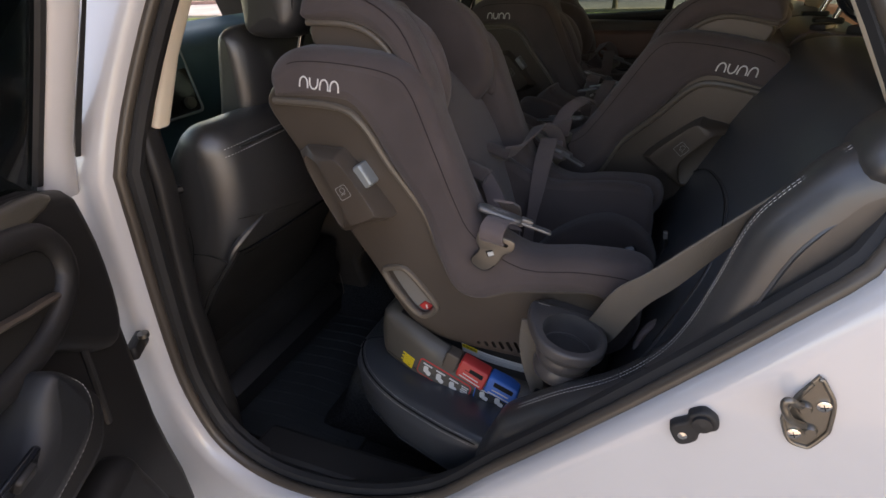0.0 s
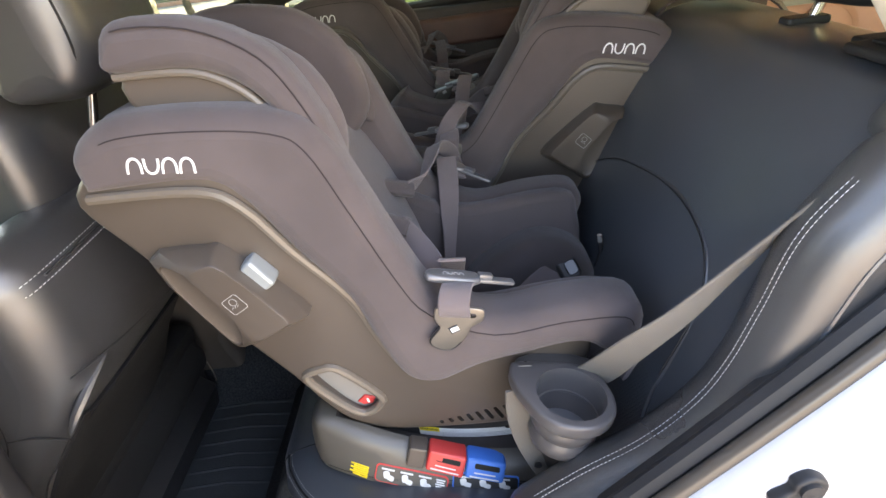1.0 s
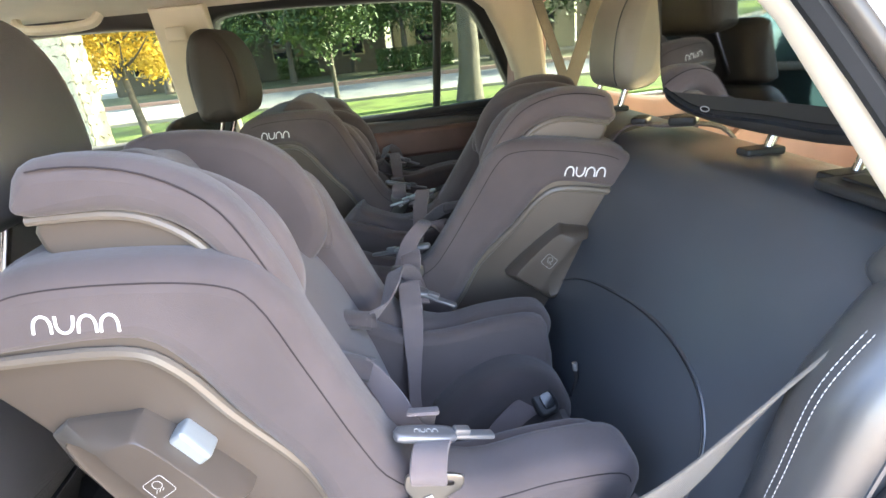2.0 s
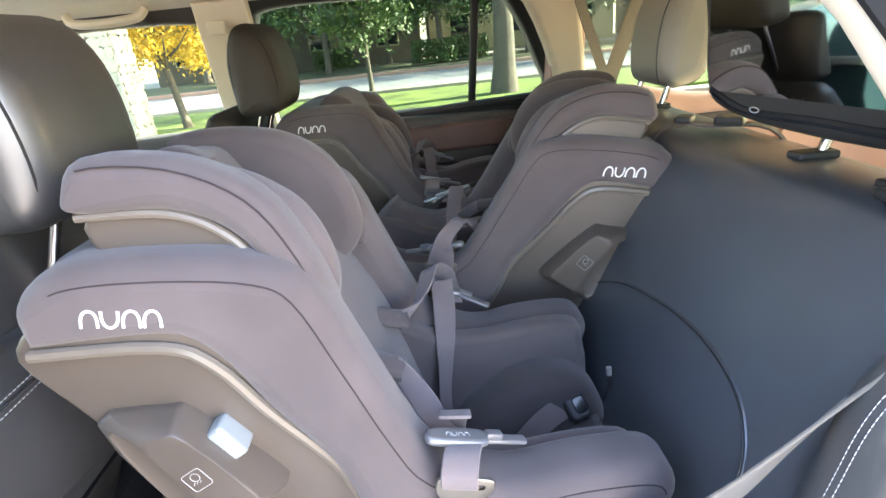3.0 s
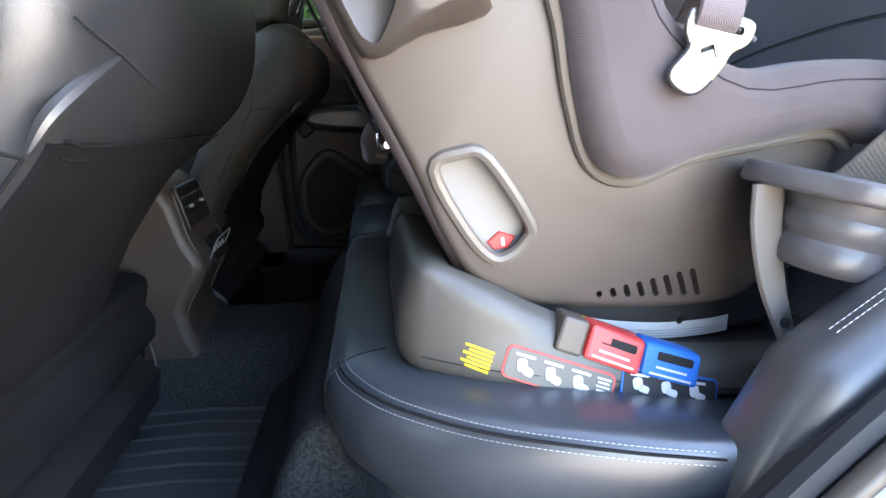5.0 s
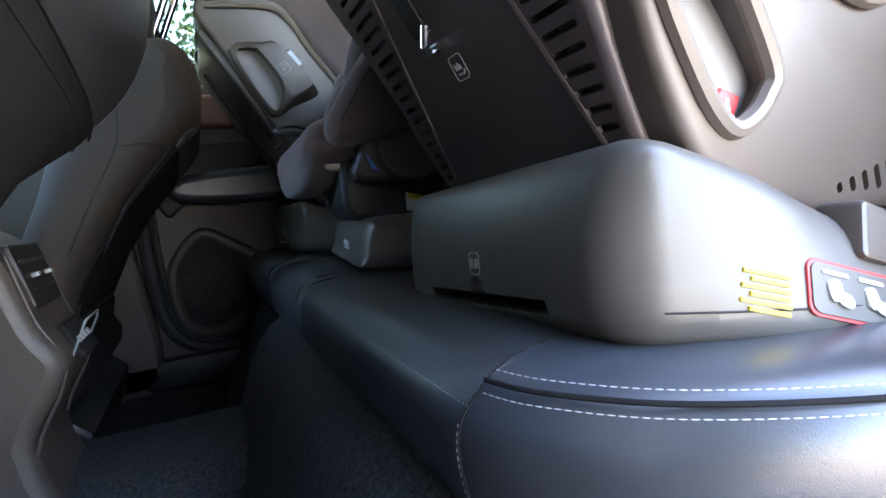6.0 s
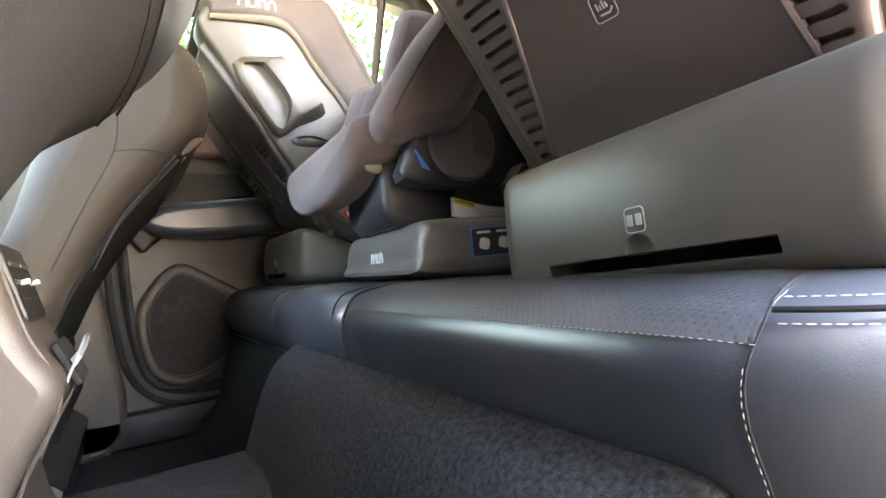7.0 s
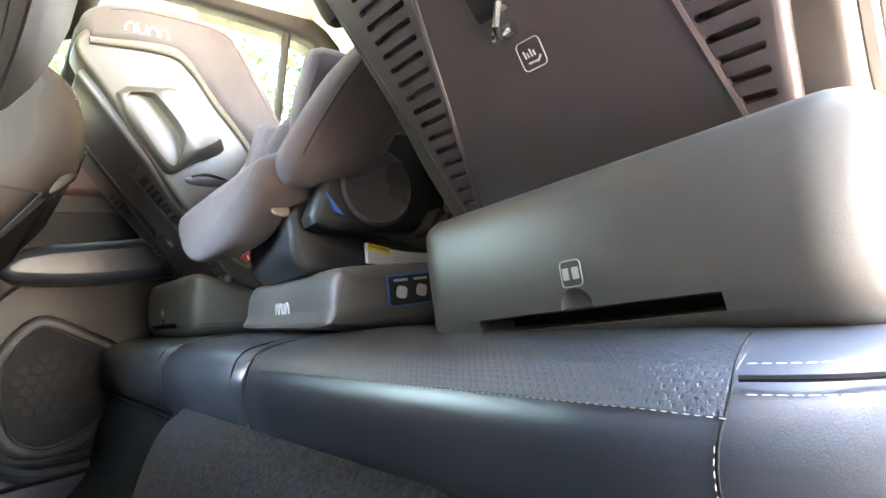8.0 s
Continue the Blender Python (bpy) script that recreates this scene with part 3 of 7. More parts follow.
    def FH(v):
        """The headrest slides along the back; that of the near seat leans with its base."""
        return F(Vector((v.x + head[0], v.y, v.z + head[1] - tip * (v.y + 0.155))))

    topo = smooth([(-0.325, 0.500), (-0.322, 0.545), (-0.275, 0.556), (-0.205, 0.552), (-0.165, 0.520), (-0.215, 0.470)], 3)
    part("top_cover", slab(B(), topo, -0.150, 0.150, 0.02, 4, fn=F), M_FAB, seat, "charcoal knit top cover")
    rest = part("headrest_back", slab(B(), smooth([(-0.284, 0.592), (-0.278, 0.614), (-0.258, 0.622), (-0.228, 0.612), (-0.205, 0.560), (-0.235, 0.545)], 4), -0.150, 0.150, 0.02, 4, fn=FH), M_FAB, seat, "charcoal knit headrest")
    for s in (-1, 1):
        pad_pts = WING_PAD_FULL if near and s > 0 else WING_PAD
        part("headrest_wing", slab(B(), smooth(WING, 4), s * 0.112, s * 0.166, 0.020, 5, fn=FH), M_FAB, rest)
        part("wing_pad", slab(B(), smooth(pad_pts, 4), s * 0.084, s * 0.124, 0.018, 5, fn=FH), M_FAB, rest)
        part("pad_seam", tube(B(), [FH(Vector((p.x, s * 0.0865, p.y))) for p in inset(smooth(pad_pts, 4), 0.0115)[3:44]], 0.0008, 6), M_SEWN, rest)
        under = smooth([(-0.268, 0.590), (-0.200, 0.588), (-0.155, 0.566), (-0.127, 0.523), (-0.150, 0.520), (-0.20, 0.545), (-0.262, 0.552)], 3)
        part("headrest_shell", slab(B(), under, s * 0.09, s * 0.152, 0.006, 3, fn=FH), M_SHELL, rest, "grey plastic headrest shell")
        lipp = smooth([(-0.272, 0.590), (-0.200, 0.586), (-0.157, 0.563), (-0.128, 0.521), (-0.106, 0.474)], 5, False)
        part("headrest_trim", tube(B(), [FH(Vector((p.x, s * 0.155, p.y))) for p in lipp], 0.0042, 8), M_LIP, rest, "light grey trim strip")
        wp = [FH(Vector((p.x, s * 0.1652, p.y))) for p in inset(smooth(WING, 4), 0.009)[4:34]]
        part("wing_piping", tube(B(), wp, 0.0008, 6), M_SEWN, rest)
    if near:
        foam = smooth([(-0.272, 0.598), (-0.263, 0.618), (-0.236, 0.618), (-0.214, 0.600)], 4)
        part("foam_patch", slab(B(), [(p.x, p.y + 0.006) for p in foam], -0.060, -0.020, 0.006, 3, fn=FH), M_FOAM, rest, "tan foam showing at the cover gap")
        part("cover_strap", slab(B(), [(p.x, p.y + 0.010) for p in foam], -0.020, 0.012, 0.006, 3, fn=FH), M_FAB2, rest, "dark fabric strap over the headrest")
    # inner cushions
    crest = 0.500 if near else 0.560
    inner = smooth([(-0.225, crest), (-0.172 if near else -0.150, crest), (-0.098, 0.420), (-0.045, 0.290), (-0.020, 0.150), (-0.075, 0.120), (-0.125, 0.220), (-0.200, 0.420)], 3)
    part("back_cushion", slab(B(), inner, -0.125, 0.125, 0.015, 3, fn=F), M_FAB2, seat, "dark padded inner back cushion")
    pan = smooth([(-0.06, 0.095), (-0.05, 0.150), (0.05, 0.128), (0.140, 0.135), (0.205, 0.178), (0.218, 0.150), (0.180, 0.092), (0.06, 0.080)], 3)
    part("seat_cushion", slab(B(), pan, -0.128, 0.128, 0.012, 3, fn=F), M_FAB3, seat, "dark padded seat cushion")
    for s in (-1, 1):
        ip = smooth([(-0.075, 0.300), (0.0, 0.270), (0.060, 0.262), (0.130, 0.270), (0.196, 0.268), (0.212, 0.235), (0.200, 0.130), (0.0, 0.100), (-0.085, 0.180)], 3)
        ip = [Vector((p.x, p.y + (0.026 if s > 0 and p.y > 0.20 else 0.0))) for p in ip]
        part("inner_pad", slab(B(), ip, s * 0.090, s * 0.124, 0.012, 3, fn=F), M_FAB2, seat)
    crotch = smooth([(0.000, 0.126), (0.030, 0.180), (0.065, 0.212), (0.108, 0.236), (0.150, 0.244), (0.192, 0.230), (0.220, 0.200), (0.235, 0.150), (0.225, 0.105), (0.060, 0.100)], 4)
    part("crotch_pad", slab(B(), crotch, 0.030, 0.118, 0.030, 5, fn=F), M_FAB3, seat, "dark padded crotch cover")
    # harness
    bkm = Matrix.Translation((0.184, 0.040, 0.190)) @ Matrix.Rotation(radians(55), 4, 'X') @ Matrix.Rotation(radians(20), 4, 'Z')
    buckle = part("harness_buckle", slab(B(), rrect(0.0, 0.0, 0.034, 0.042, 0.010), 0.0, 0.018, 0.006, 3, "xyz", lambda v: F(bkm @ v)), M_DARKPL, seat, "black plastic harness buckle")
    part("buckle_button", slab(B(), rrect(0.004, 0.0, 0.018, 0.024, 0.006), 0.016, 0.0195, 0.0015, 2, "xyz", lambda v: F(bkm @ v)), M_SCREEN, buckle)
    if near:
        part("buckle_clip", tube(B(), [F(Vector(p)) for p in ((0.235, 0.060, 0.175), (0.243, 0.062, 0.200), (0.240, 0.060, 0.222))], 0.004, 8), M_DARKPL, buckle)
        part("clip_tip", tube(B(), [F(Vector(p)) for p in ((0.240, 0.060, 0.221), (0.239, 0.060, 0.233))], 0.0042, 8), M_RECESS, buckle)
    pts, wd = strap_path([F(Vector(p)) for p in ((0.095, 0.020, 0.135), (0.120, 0.018, 0.170), (0.150, 0.026, 0.190), (0.180, 0.040, 0.195))], [(0.008, -0.004, -0.015)] * 4, 5)
    part("crotch_strap", ribbon(B(), pts, wd, 0.002), M_WEBP, seat)
    for s in (-1, 1):
        # padded shoulder sleeves; the straps lie out over the sides, their spare length hangs inside
        sl = [F(Vector(p)) for p in ((-0.150, s * 0.040, 0.398), (-0.088, s * 0.050, 0.366), (-0.038, s * 0.058, 0.347))]
        sleeve = part("shoulder_sleeve", tube(B(), smooth(sl, 4, False), 0.019, 12, squash=0.55), M_FAB2, seat, "padded charcoal strap sleeve")
        part("sleeve_hem", tube(B(), [sl[2] + (sl[1] - sl[2]).normalized() * 0.003, sl[2] + (sl[1] - sl[2]).normalized() * 0.006], 0.0198, 12, squash=0.58), M_FAB2, sleeve)
        over = ((-0.046, s * 0.058, 0.350), (-0.030, s * 0.072, 0.335), (-0.016, s * 0.086, 0.316), (-0.004, s * 0.100, 0.300), (0.008, s * 0.112, 0.296), (0.016, s * 0.118, 0.294), (0.022, s * 0.122, 0.292))
        if s > 0:
            over = ((-0.046, s * 0.058, 0.350), (-0.024, s * 0.082, 0.352), (-0.010, s * 0.115, 0.368), (0.000, s * 0.150, 0.378), (0.018, s * 0.182, 0.356), (0.026, s * 0.200, 0.318), (0.026, s * 0.203, 0.295))
        st = [F(Vector(p)) for p in over]
        pts, wd = strap_path(st, [(0.004, -0.004 * s, 0.013), (0.008, -0.004 * s, 0.011), (0.012, -0.004 * s, 0.007), (0.013, 0.003 * s, 0.004), (0.014, 0.002 * s, 0.003), (0.014, 0.0, 0.001), (0.013, 0.0, 0.0)], 6)
        part("shoulder_strap", ribbon(B(), pts, wd, 0.0016), M_WEBP, seat, "mauve-grey harness strap")
        st = [F(Vector(p)) for p in ((0.014, s * 0.155, 0.352), (0.014, s * 0.112, 0.325), (0.011, s * 0.090, 0.290), (0.008, s * 0.079, 0.255), (0.003, s * 0.070, 0.215), (0.000, s * 0.060, 0.165))]
        pts, wd = strap_path(st, [(0.016, 0.002 * s, 0.0), (0.016, 0.002 * s, 0.0), (0.014, 0.003 * s, 0.0), (0.011, 0.006 * s, 0.0), (0.009, 0.004 * s, 0.0), (0.010, 0.0, 0.0)], 6)
        part("hanging_strap", ribbon(B(), pts, wd, 0.0016), M_WEBP, seat, "mauve-grey spare webbing hanging inside")
    # base
    bo = smooth([(-0.214, 0.020), (-0.221, 0.060), (-0.210, 0.108), (-0.190, 0.118), (-0.150, 0.103), (-0.095, 0.077), (-0.030, 0.052), (0.05, 0.036),
                 (0.15, 0.034), (0.225, 0.030), (0.240, 0.012), (0.228, -0.012), (0.10, -0.014), (-0.06, -0.004), (-0.17, 0.008)], 4)
    if legrest:
        bo = smooth([(-0.214, 0.020), (-0.221, 0.060), (-0.210, 0.108), (-0.190, 0.118), (-0.150, 0.104), (-0.095, 0.078), (-0.030, 0.066), (0.05, 0.064),
                     (0.15, 0.067), (0.230, 0.068), (0.251, 0.058), (0.259, 0.025), (0.253, 0.004), (0.10, -0.010), (-0.06, -0.004), (-0.17, 0.008)], 4)

    def FE(v):
        """The base narrows in plan towards its end."""
        k = max(0.0, min(1.0, (-0.100 - v.x) / 0.120))
        out = 1.8 * max(-0.022, min(0.045, 0.035 - v.z)) * (1 - k) if near and v.y < 0 else 0.0
        return FB(Vector((v.x, v.y * (1.075 + out) * (1 - 0.20 * k * k), v.z)))

    bb = slab(B(), bo, -0.160, 0.160, 0.024 if near else 0.036, 6)
    for k in range(9):
        bmesh.ops.bisect_plane(bb, geom=bb.verts[:] + bb.edges[:] + bb.faces[:], plane_co=(-0.212 + 0.018 * k, 0, 0), plane_no=(1, 0, 0))
    for k in range(5):
        bmesh.ops.bisect_plane(bb, geom=bb.verts[:] + bb.edges[:] + bb.faces[:], plane_co=(0, 0, -0.010 + 0.018 * k), plane_no=(0, 0, 1))
    for v in bb.verts:
        v.co = FE(v.co.copy())
    base = part("base", bb, M_BASE, seat, "grey plastic base with printed labels")
    part("base_seam", tube(B(), [FE(Vector((-0.2190, v * 0.0110, 0.0375))) for v in range(-11, 12)], 0.0008, 5), M_HOLE, base)
    part("base_seam", tube(B(), [FE(Vector((-0.20 + 0.02 * k, -0.1602, 0.0325 - 0.0022 * k))) for k in range(20)], 0.0006, 5), M_HOLE, base)
    if not legrest:
        # the top is a trough between two rims, floored with a dark deck
        floor_line = smooth([(-0.174, 0.112), (-0.150, 0.086), (-0.095, 0.056), (-0.030, 0.034), (0.05, 0.025), (0.14, 0.023), (0.235, 0.022)], 4, False)
        carve(base, slab(B(), floor_line + [Vector((0.26, 0.15)), Vector((-0.174, 0.15))], -0.140, 0.140, 0.0005, 1, fn=FE))
        deck = floor_line + [Vector((q.x, q.y - 0.006)) for q in reversed(floor_line)]
        part("base_deck", slab(B(), [Vector((q.x, q.y + 0.001)) for q in deck], -0.1395, 0.1395, 0.0005, 1, fn=FE), M_DECK, base, "dark brown-black upper deck of the base")
    cradle = 0.142 if legrest else 0.131
    saddle = smooth([(-0.150, 0.085), (-0.100, 0.118), (0.0, 0.094), (0.10, 0.090), (0.165, 0.115), (0.170, 0.04), (0.0, 0.03), (-0.12, 0.04)], 4)
    part("recline_cradle", slab(B(), saddle, -cradle, cradle, 0.010, 3), M_DARKPL, seat, "dark plastic recline cradle")
    # manual slot and icon on the end of the base
    cut = slab(B(), rrect(0.0, 0.0330, 0.162, 0.0095, 0.001), -0.26, -0.170, 0.0005, 1, "yzx", FB)
    carve(base, cut)
    carve(base, lathe(B(), [(0.0005, -0.012), (0.005, -0.011), (0.0095, -0.006), (0.0125, 0.0), (0.0105, 0.006), (0.006, 0.011), (0.0005, 0.012)], (0, 0, 0), 16, lambda v: FB(Vector((-0.2235 + v.z * 0.6, -0.001 + v.x, 0.0385 + v.y)))))
    part("slot_floor", slab(B(), rrect(0.0, 0.0325, 0.170, 0.016, 0.001), -0.185, -0.168, 0.0005, 1, "yzx", FB), M_HOLE, base)
    bk = B()
    ring = [FB(Vector((-0.2212, p.x, p.y))) for p in rrect(-0.001, 0.058, 0.0142, 0.0150, 0.0025)]
    tube(bk, ring + ring[:1], 0.00045, 5)
    slab(bk, rrect(-0.0043, 0.058, 0.0042, 0.007, 0.0008), -0.2222, -0.221, 0.0002, 1, "yzx", FB)
    slab(bk, rrect(0.0023, 0.058, 0.0042, 0.007, 0.0008), -0.2222, -0.221, 0.0002, 1, "yzx", FB)
    part("book_icon", bk, M_PRINT, base, "small printed open-book icon")
    # foot end mark
    part("raised_mark", wave_mark(B(), (0.2590 if legrest else 0.2400, 0.045, 0.024 if legrest else 0.012), (0, -1, 0), (0, 0, 1), 0.054, 0.013, 0.0013, FB), M_PRINT, base, "pale raised wave mark")
    # labels on both flanks
    for s in (-1, 1):
        def plate(name, cx, cy, w, h, r, ang, material, d=0.0006, lab="", t=0.0):
            return part(name, slab(B(), rrect(cx, cy, w, h, r, ang), s * (0.1575), s * (0.1605 + d + t), 0.0002, 1, fn=FE), material, base, lab)

        def on_label(cx, cy, tilt):
            ct, st = math.cos(radians(tilt)), math.sin(radians(tilt))
            return lambda x, y: (cx + x * ct - y * st, cy + x * st + y * ct)

        if s < 0 and labels:
            at = on_label(-0.152, 0.036, -18)
            for k in range(6):
                plate("yellow_text_bar", *at(0.002 * (k % 2), 0.009 - 0.0036 * k), 0.026 - 0.005 * (k % 2), 0.0022, 0.0005, -18, M_YEL)
            at = on_label(-0.080, 0.0205, -18)
            plate("red_label", *at(0, 0), 0.102, 0.029, 0.006, -18, M_RED, 0.0006, "red-framed instruction label")
            plate("label_field", *at(0, 0), 0.0985, 0.0255, 0.005, -18, M_BASE, 0.0012)
            for k in range(3):
                x = -0.034 + 0.026 * k
                plate("text_bar", *at(x, 0.0085), 0.018, 0.0022, 0.0005, -18, M_LABW, 0.0018)
                plate("pictogram", *at(x - 0.001, 0.000), 0.009, 0.011, 0.003, -4, M_LABW, 0.0018)
                plate("pictogram", *at(x + 0.005, -0.004), 0.010, 0.007, 0.003, -30, M_LABW, 0.0018)
            for k in range(5):
                plate("text_bar", *at(0.040, 0.0085 - 0.0034 * k), 0.013 - 0.002 * (k % 2), 0.0017, 0.0003, -18, M_LABW, 0.0018)
            plate("pictogram", *at(0.039, -0.0088), 0.005, 0.005, 0.0024, 0, M_LABW, 0.0018)
            at = on_label(0.022, 0.0055, -10)
            plate("blue_label", *at(0, 0), 0.092, 0.026, 0.005, -10, M_BLUE, 0.0006, "blue-framed instruction label")
            plate("label_field", *at(0, 0), 0.0885, 0.0225, 0.004, -10, M_INK, 0.0012)
            for k in range(3):
                x = -0.030 + 0.027 * k
                plate("text_bar", *at(x, 0.0078), 0.018, 0.0022, 0.0005, -10, M_LABW, 0.0018)
                plate("pictogram", *at(x - 0.001, 0.0005), 0.009, 0.010, 0.003, 4, M_LABW, 0.0018)
                plate("pictogram", *at(x + 0.005, -0.0035), 0.010, 0.006, 0.002, -22, M_LABW, 0.0018)
        elif s > 0:
            up = 0.014 if legrest else 0.0
            plate("blue_label", 0.152, 0.022 + up, 0.084, 0.034, 0.004, 0, M_BLUE, 0.0006, "blue-framed instruction label")
            plate("label_field", 0.152, 0.022 + up, 0.081, 0.031, 0.003, 0, M_INK, 0.0012)
            plate("blue_sticker", 0.122, 0.0445 + up, 0.034, 0.007, 0.001, 0, M_BLUE, 0.0006)
            for k in range(3):
                plate("pictogram", 0.178 - 0.025 * k, 0.020 + up, 0.013, 0.013, 0.004, 15, M_LABW, 0.0018)
                plate("text_bar", 0.178 - 0.025 * k, 0.033 + up, 0.017, 0.0026, 0.0006, 0, M_LABW, 0.0018)
        # belt path tabs over the rim
        for name, cx, cy, ln, hg, tl, mm, lab in (("grey_tab", -0.0680, 0.0550, 0.026, 0.032, -19, M_SHELL, "grey belt lock tab"), ("red_tab", -0.0290, 0.0415, 0.053, 0.031, -20, M_RED, "red forward-facing belt path tab"), ("blue_tab", 0.0235, 0.0260, 0.054, 0.029, -16, M_BLUE, "blue rear-facing belt path tab")):
            at = on_label(cx, cy, tl)
            tb = part(name, slab(B(), rrect(cx, cy, ln, hg, 0.004, tl), s * 0.140, s * 0.1645, 0.003, 2, fn=FE), mm, base, lab)
            part("belt_slot", slab(B(), rrect(*at(0.002, 0.0055), ln * 0.64, 0.0075, 0.002, tl), s * 0.158, s * 0.1652, 0.0003, 1, fn=FE), M_HOLE, tb)
            if name != "grey_tab":
                for q in range(2):
                    part("text_bar", slab(B(), rrect(*at(0.0, -0.0045 - 0.006 * q), ln * (0.55 + 0.2 * q), 0.0018, 0.0003, tl), s * 0.158, s * 0.1651, 0.0002, 1, fn=FE), M_LABW, tb)
        # white warning label round the cradle
        curve = smooth([(-0.066, 0.079), (-0.02, 0.066), (0.04, 0.060), (0.09, 0.062), (0.115, 0.066)], 4, False)
        lift = 0.0165 if legrest else -0.0165
        tall = 0.023 if legrest else 0.017
        curve = [Vector((p.x, p.y + lift)) for p in curve]
        if s > 0:
            curve = [Vector((0.119 - p.x, p.y)) for p in curve]
        hx = [(x, z + lift) for x, z in ((-0.065, 0.0785), (-0.037, 0.0705), (-0.037, 0.0630), (-0.065, 0.0710))]
        if s > 0:
            hx = [(0.119 - x, z) for x, z in hx]
        wl = part("warning_label", slab(B(), curve + [Vector((p.x + 0.001, p.y - tall)) for p in reversed(curve)], s * (cradle - 0.006), s * (cradle + 0.0012), 0.0003, 1), M_LABW, seat, "white warning label with yellow header")
        part("label_header", slab(B(), hx, s * (cradle + 0.0002), s * (cradle + 0.0016), 0.0001, 1), M_YEL, wl)
        for k in range(3):
            ln2 = [Vector((p.x, p.y - 0.0080 - 0.17 * tall * k)) for p in curve[3:]]
            part("text_line", slab(B(), ln2 + [Vector((p.x, p.y - 0.0009)) for p in reversed(ln2)], s * (cradle + 0.0002), s * (cradle + 0.0015), 0.0001, 1), M_PRINT, wl)
        mt = Matrix.Translation((-0.051 if s < 0 else 0.170, s * (cradle + 0.0018), 0.0715 + lift)) @ Matrix.Rotation(radians(0 if s < 0 else 180), 4, 'Z') @ Matrix.Rotation(radians(90), 4, 'X') @ Matrix.Rotation(radians(-16), 4, 'Z')
        words("warning_word", "WARNING!", 0.0052, mt, M_INK, wl)
        part("screw", lathe(B(), [(0.0005, -0.001), (0.004, -0.001), (0.004, 0.002), (0.0005, 0.0025)], (0, 0, 0), 12, lambda v: Vector((0.062 + v.x, s * (cradle + 0.0005 + v.z), 0.046 + v.y))), M_CHROME, seat)
    if legrest:
        # dark housing low on the seat side, with a round pivot cover
        ho2 = smooth([(-0.060, 0.120), (-0.040, 0.190), (0.040, 0.215), (0.130, 0.222), (0.215, 0.205), (0.247, 0.150), (0.236, 0.108), (0.0, 0.104)], 4)
        hous = part("side_housing", slab(B(), ho2, 0.130, 0.172, 0.010, 3), M_DARKPL, seat, "black plastic side housing")
        part("front_housing", slab(B(), smooth([(0.150, 0.070), (0.150, 0.150), (0.255, 0.150), (0.268, 0.120), (0.256, 0.066)], 3), -0.050, 0.130, 0.010, 3), M_DARKPL, hous)
        part("pivot_cover", lathe(B(), [(0.0005, 0.0), (0.043, 0.0), (0.045, 0.003), (0.041, 0.006), (0.037, 0.004), (0.0005, 0.004)], (0, 0, 0), 32, lambda v: Vector((0.179 + v.x, 0.172 + v.z, 0.154 + v.y))), M_CUP, hous, "round black pivot cover")
        part("blue_mark", slab(B(), [(0.240, 0.148), (0.234, 0.128), (0.224, 0.124)], 0.168, 0.1745, 0.0003, 1), M_BLUE, hous, "small blue pointer mark")
        # leg rest: a padded flap across the front, curled over at its lower edge
        rim_y = smooth([(-0.160, 0.150), (-0.152, 0.190), (-0.060, 0.204), (0.060, 0.206), (0.142, 0.199), (0.152, 0.174), (0.140, 0.150), (0.085, 0.124), (0.0, 0.108), (-0.080, 0.106), (-0.140, 0.120)], 4)

        def FL(v):
            k = (v.z - 0.150) / 0.05
            return Vector((v.x + 0.014 - 0.018 * k * abs(k) - 0.014 * (v.y / 0.14), v.y, v.z))

        leg = part("leg_rest", slab(B(), rim_y, 0.235, 0.312, 0.030, 6, "yzx", FL), M_FAB, seat, "padded charcoal leg rest pulled out")
        part("piping", tube(B(), [FL(Vector((0.292, p.x, p.y))) for p in inset(rim_y, 0.0065)[14:]], 0.0009, 6), M_SEWN, leg)
        part("leg_rest_apron", slab(B(), smooth([(0.200, 0.205), (0.240, 0.212), (0.285, 0.196), (0.270, 0.160), (0.200, 0.150)], 3), -0.138, 0.138, 0.016, 4), M_FAB, leg)
        part("pull_loop", tube(B(), smooth([(0.285, -0.060, 0.214), (0.312, -0.052, 0.220), (0.338, -0.046, 0.214), (0.325, -0.040, 0.207), (0.285, -0.044, 0.206)], 5, False), 0.005, 6, squash=0.4), M_DARKPL, leg, "black webbing pull loop")
        part("release_tab", slab(B(), smooth([(0.263, 0.138), (0.272, 0.146), (0.285, 0.143), (0.284, 0.134), (0.270, 0.131)], 3), 0.120, 0.126, 0.002, 2), M_LIP, leg, "pale plastic release tab")
    if cup:
        holder_at = Vector((0.131, -0.226, 0.189)) if cup < 0 else Vector((0.066, 0.205, 0.178))
        holder_turn = Matrix.Rotation(radians(11 if cup < 0 else 0), 3, 'Y')

        def T(v):
            return holder_at + holder_turn @ v

        cuph = part("cup_holder", lathe(B(), [(0.020, -0.062), (0.034, -0.062), (0.0385, -0.058), (0.0400, -0.050), (0.0385, -0.042), (0.0365, -0.038), (0.0375, -0.034), (0.0405, -0.030), (0.0415, -0.022), (0.0400, -0.018),
                                              (0.0425, -0.012), (0.0445, 0.002), (0.0395, 0.002), (0.0380, -0.020), (0.0365, -0.024), (0.0350, -0.050), (0.032, -0.054), (0.004, -0.055)], (0, 0, 0), 40, T), M_CUP, seat, "charcoal plastic clip-on cup holder")
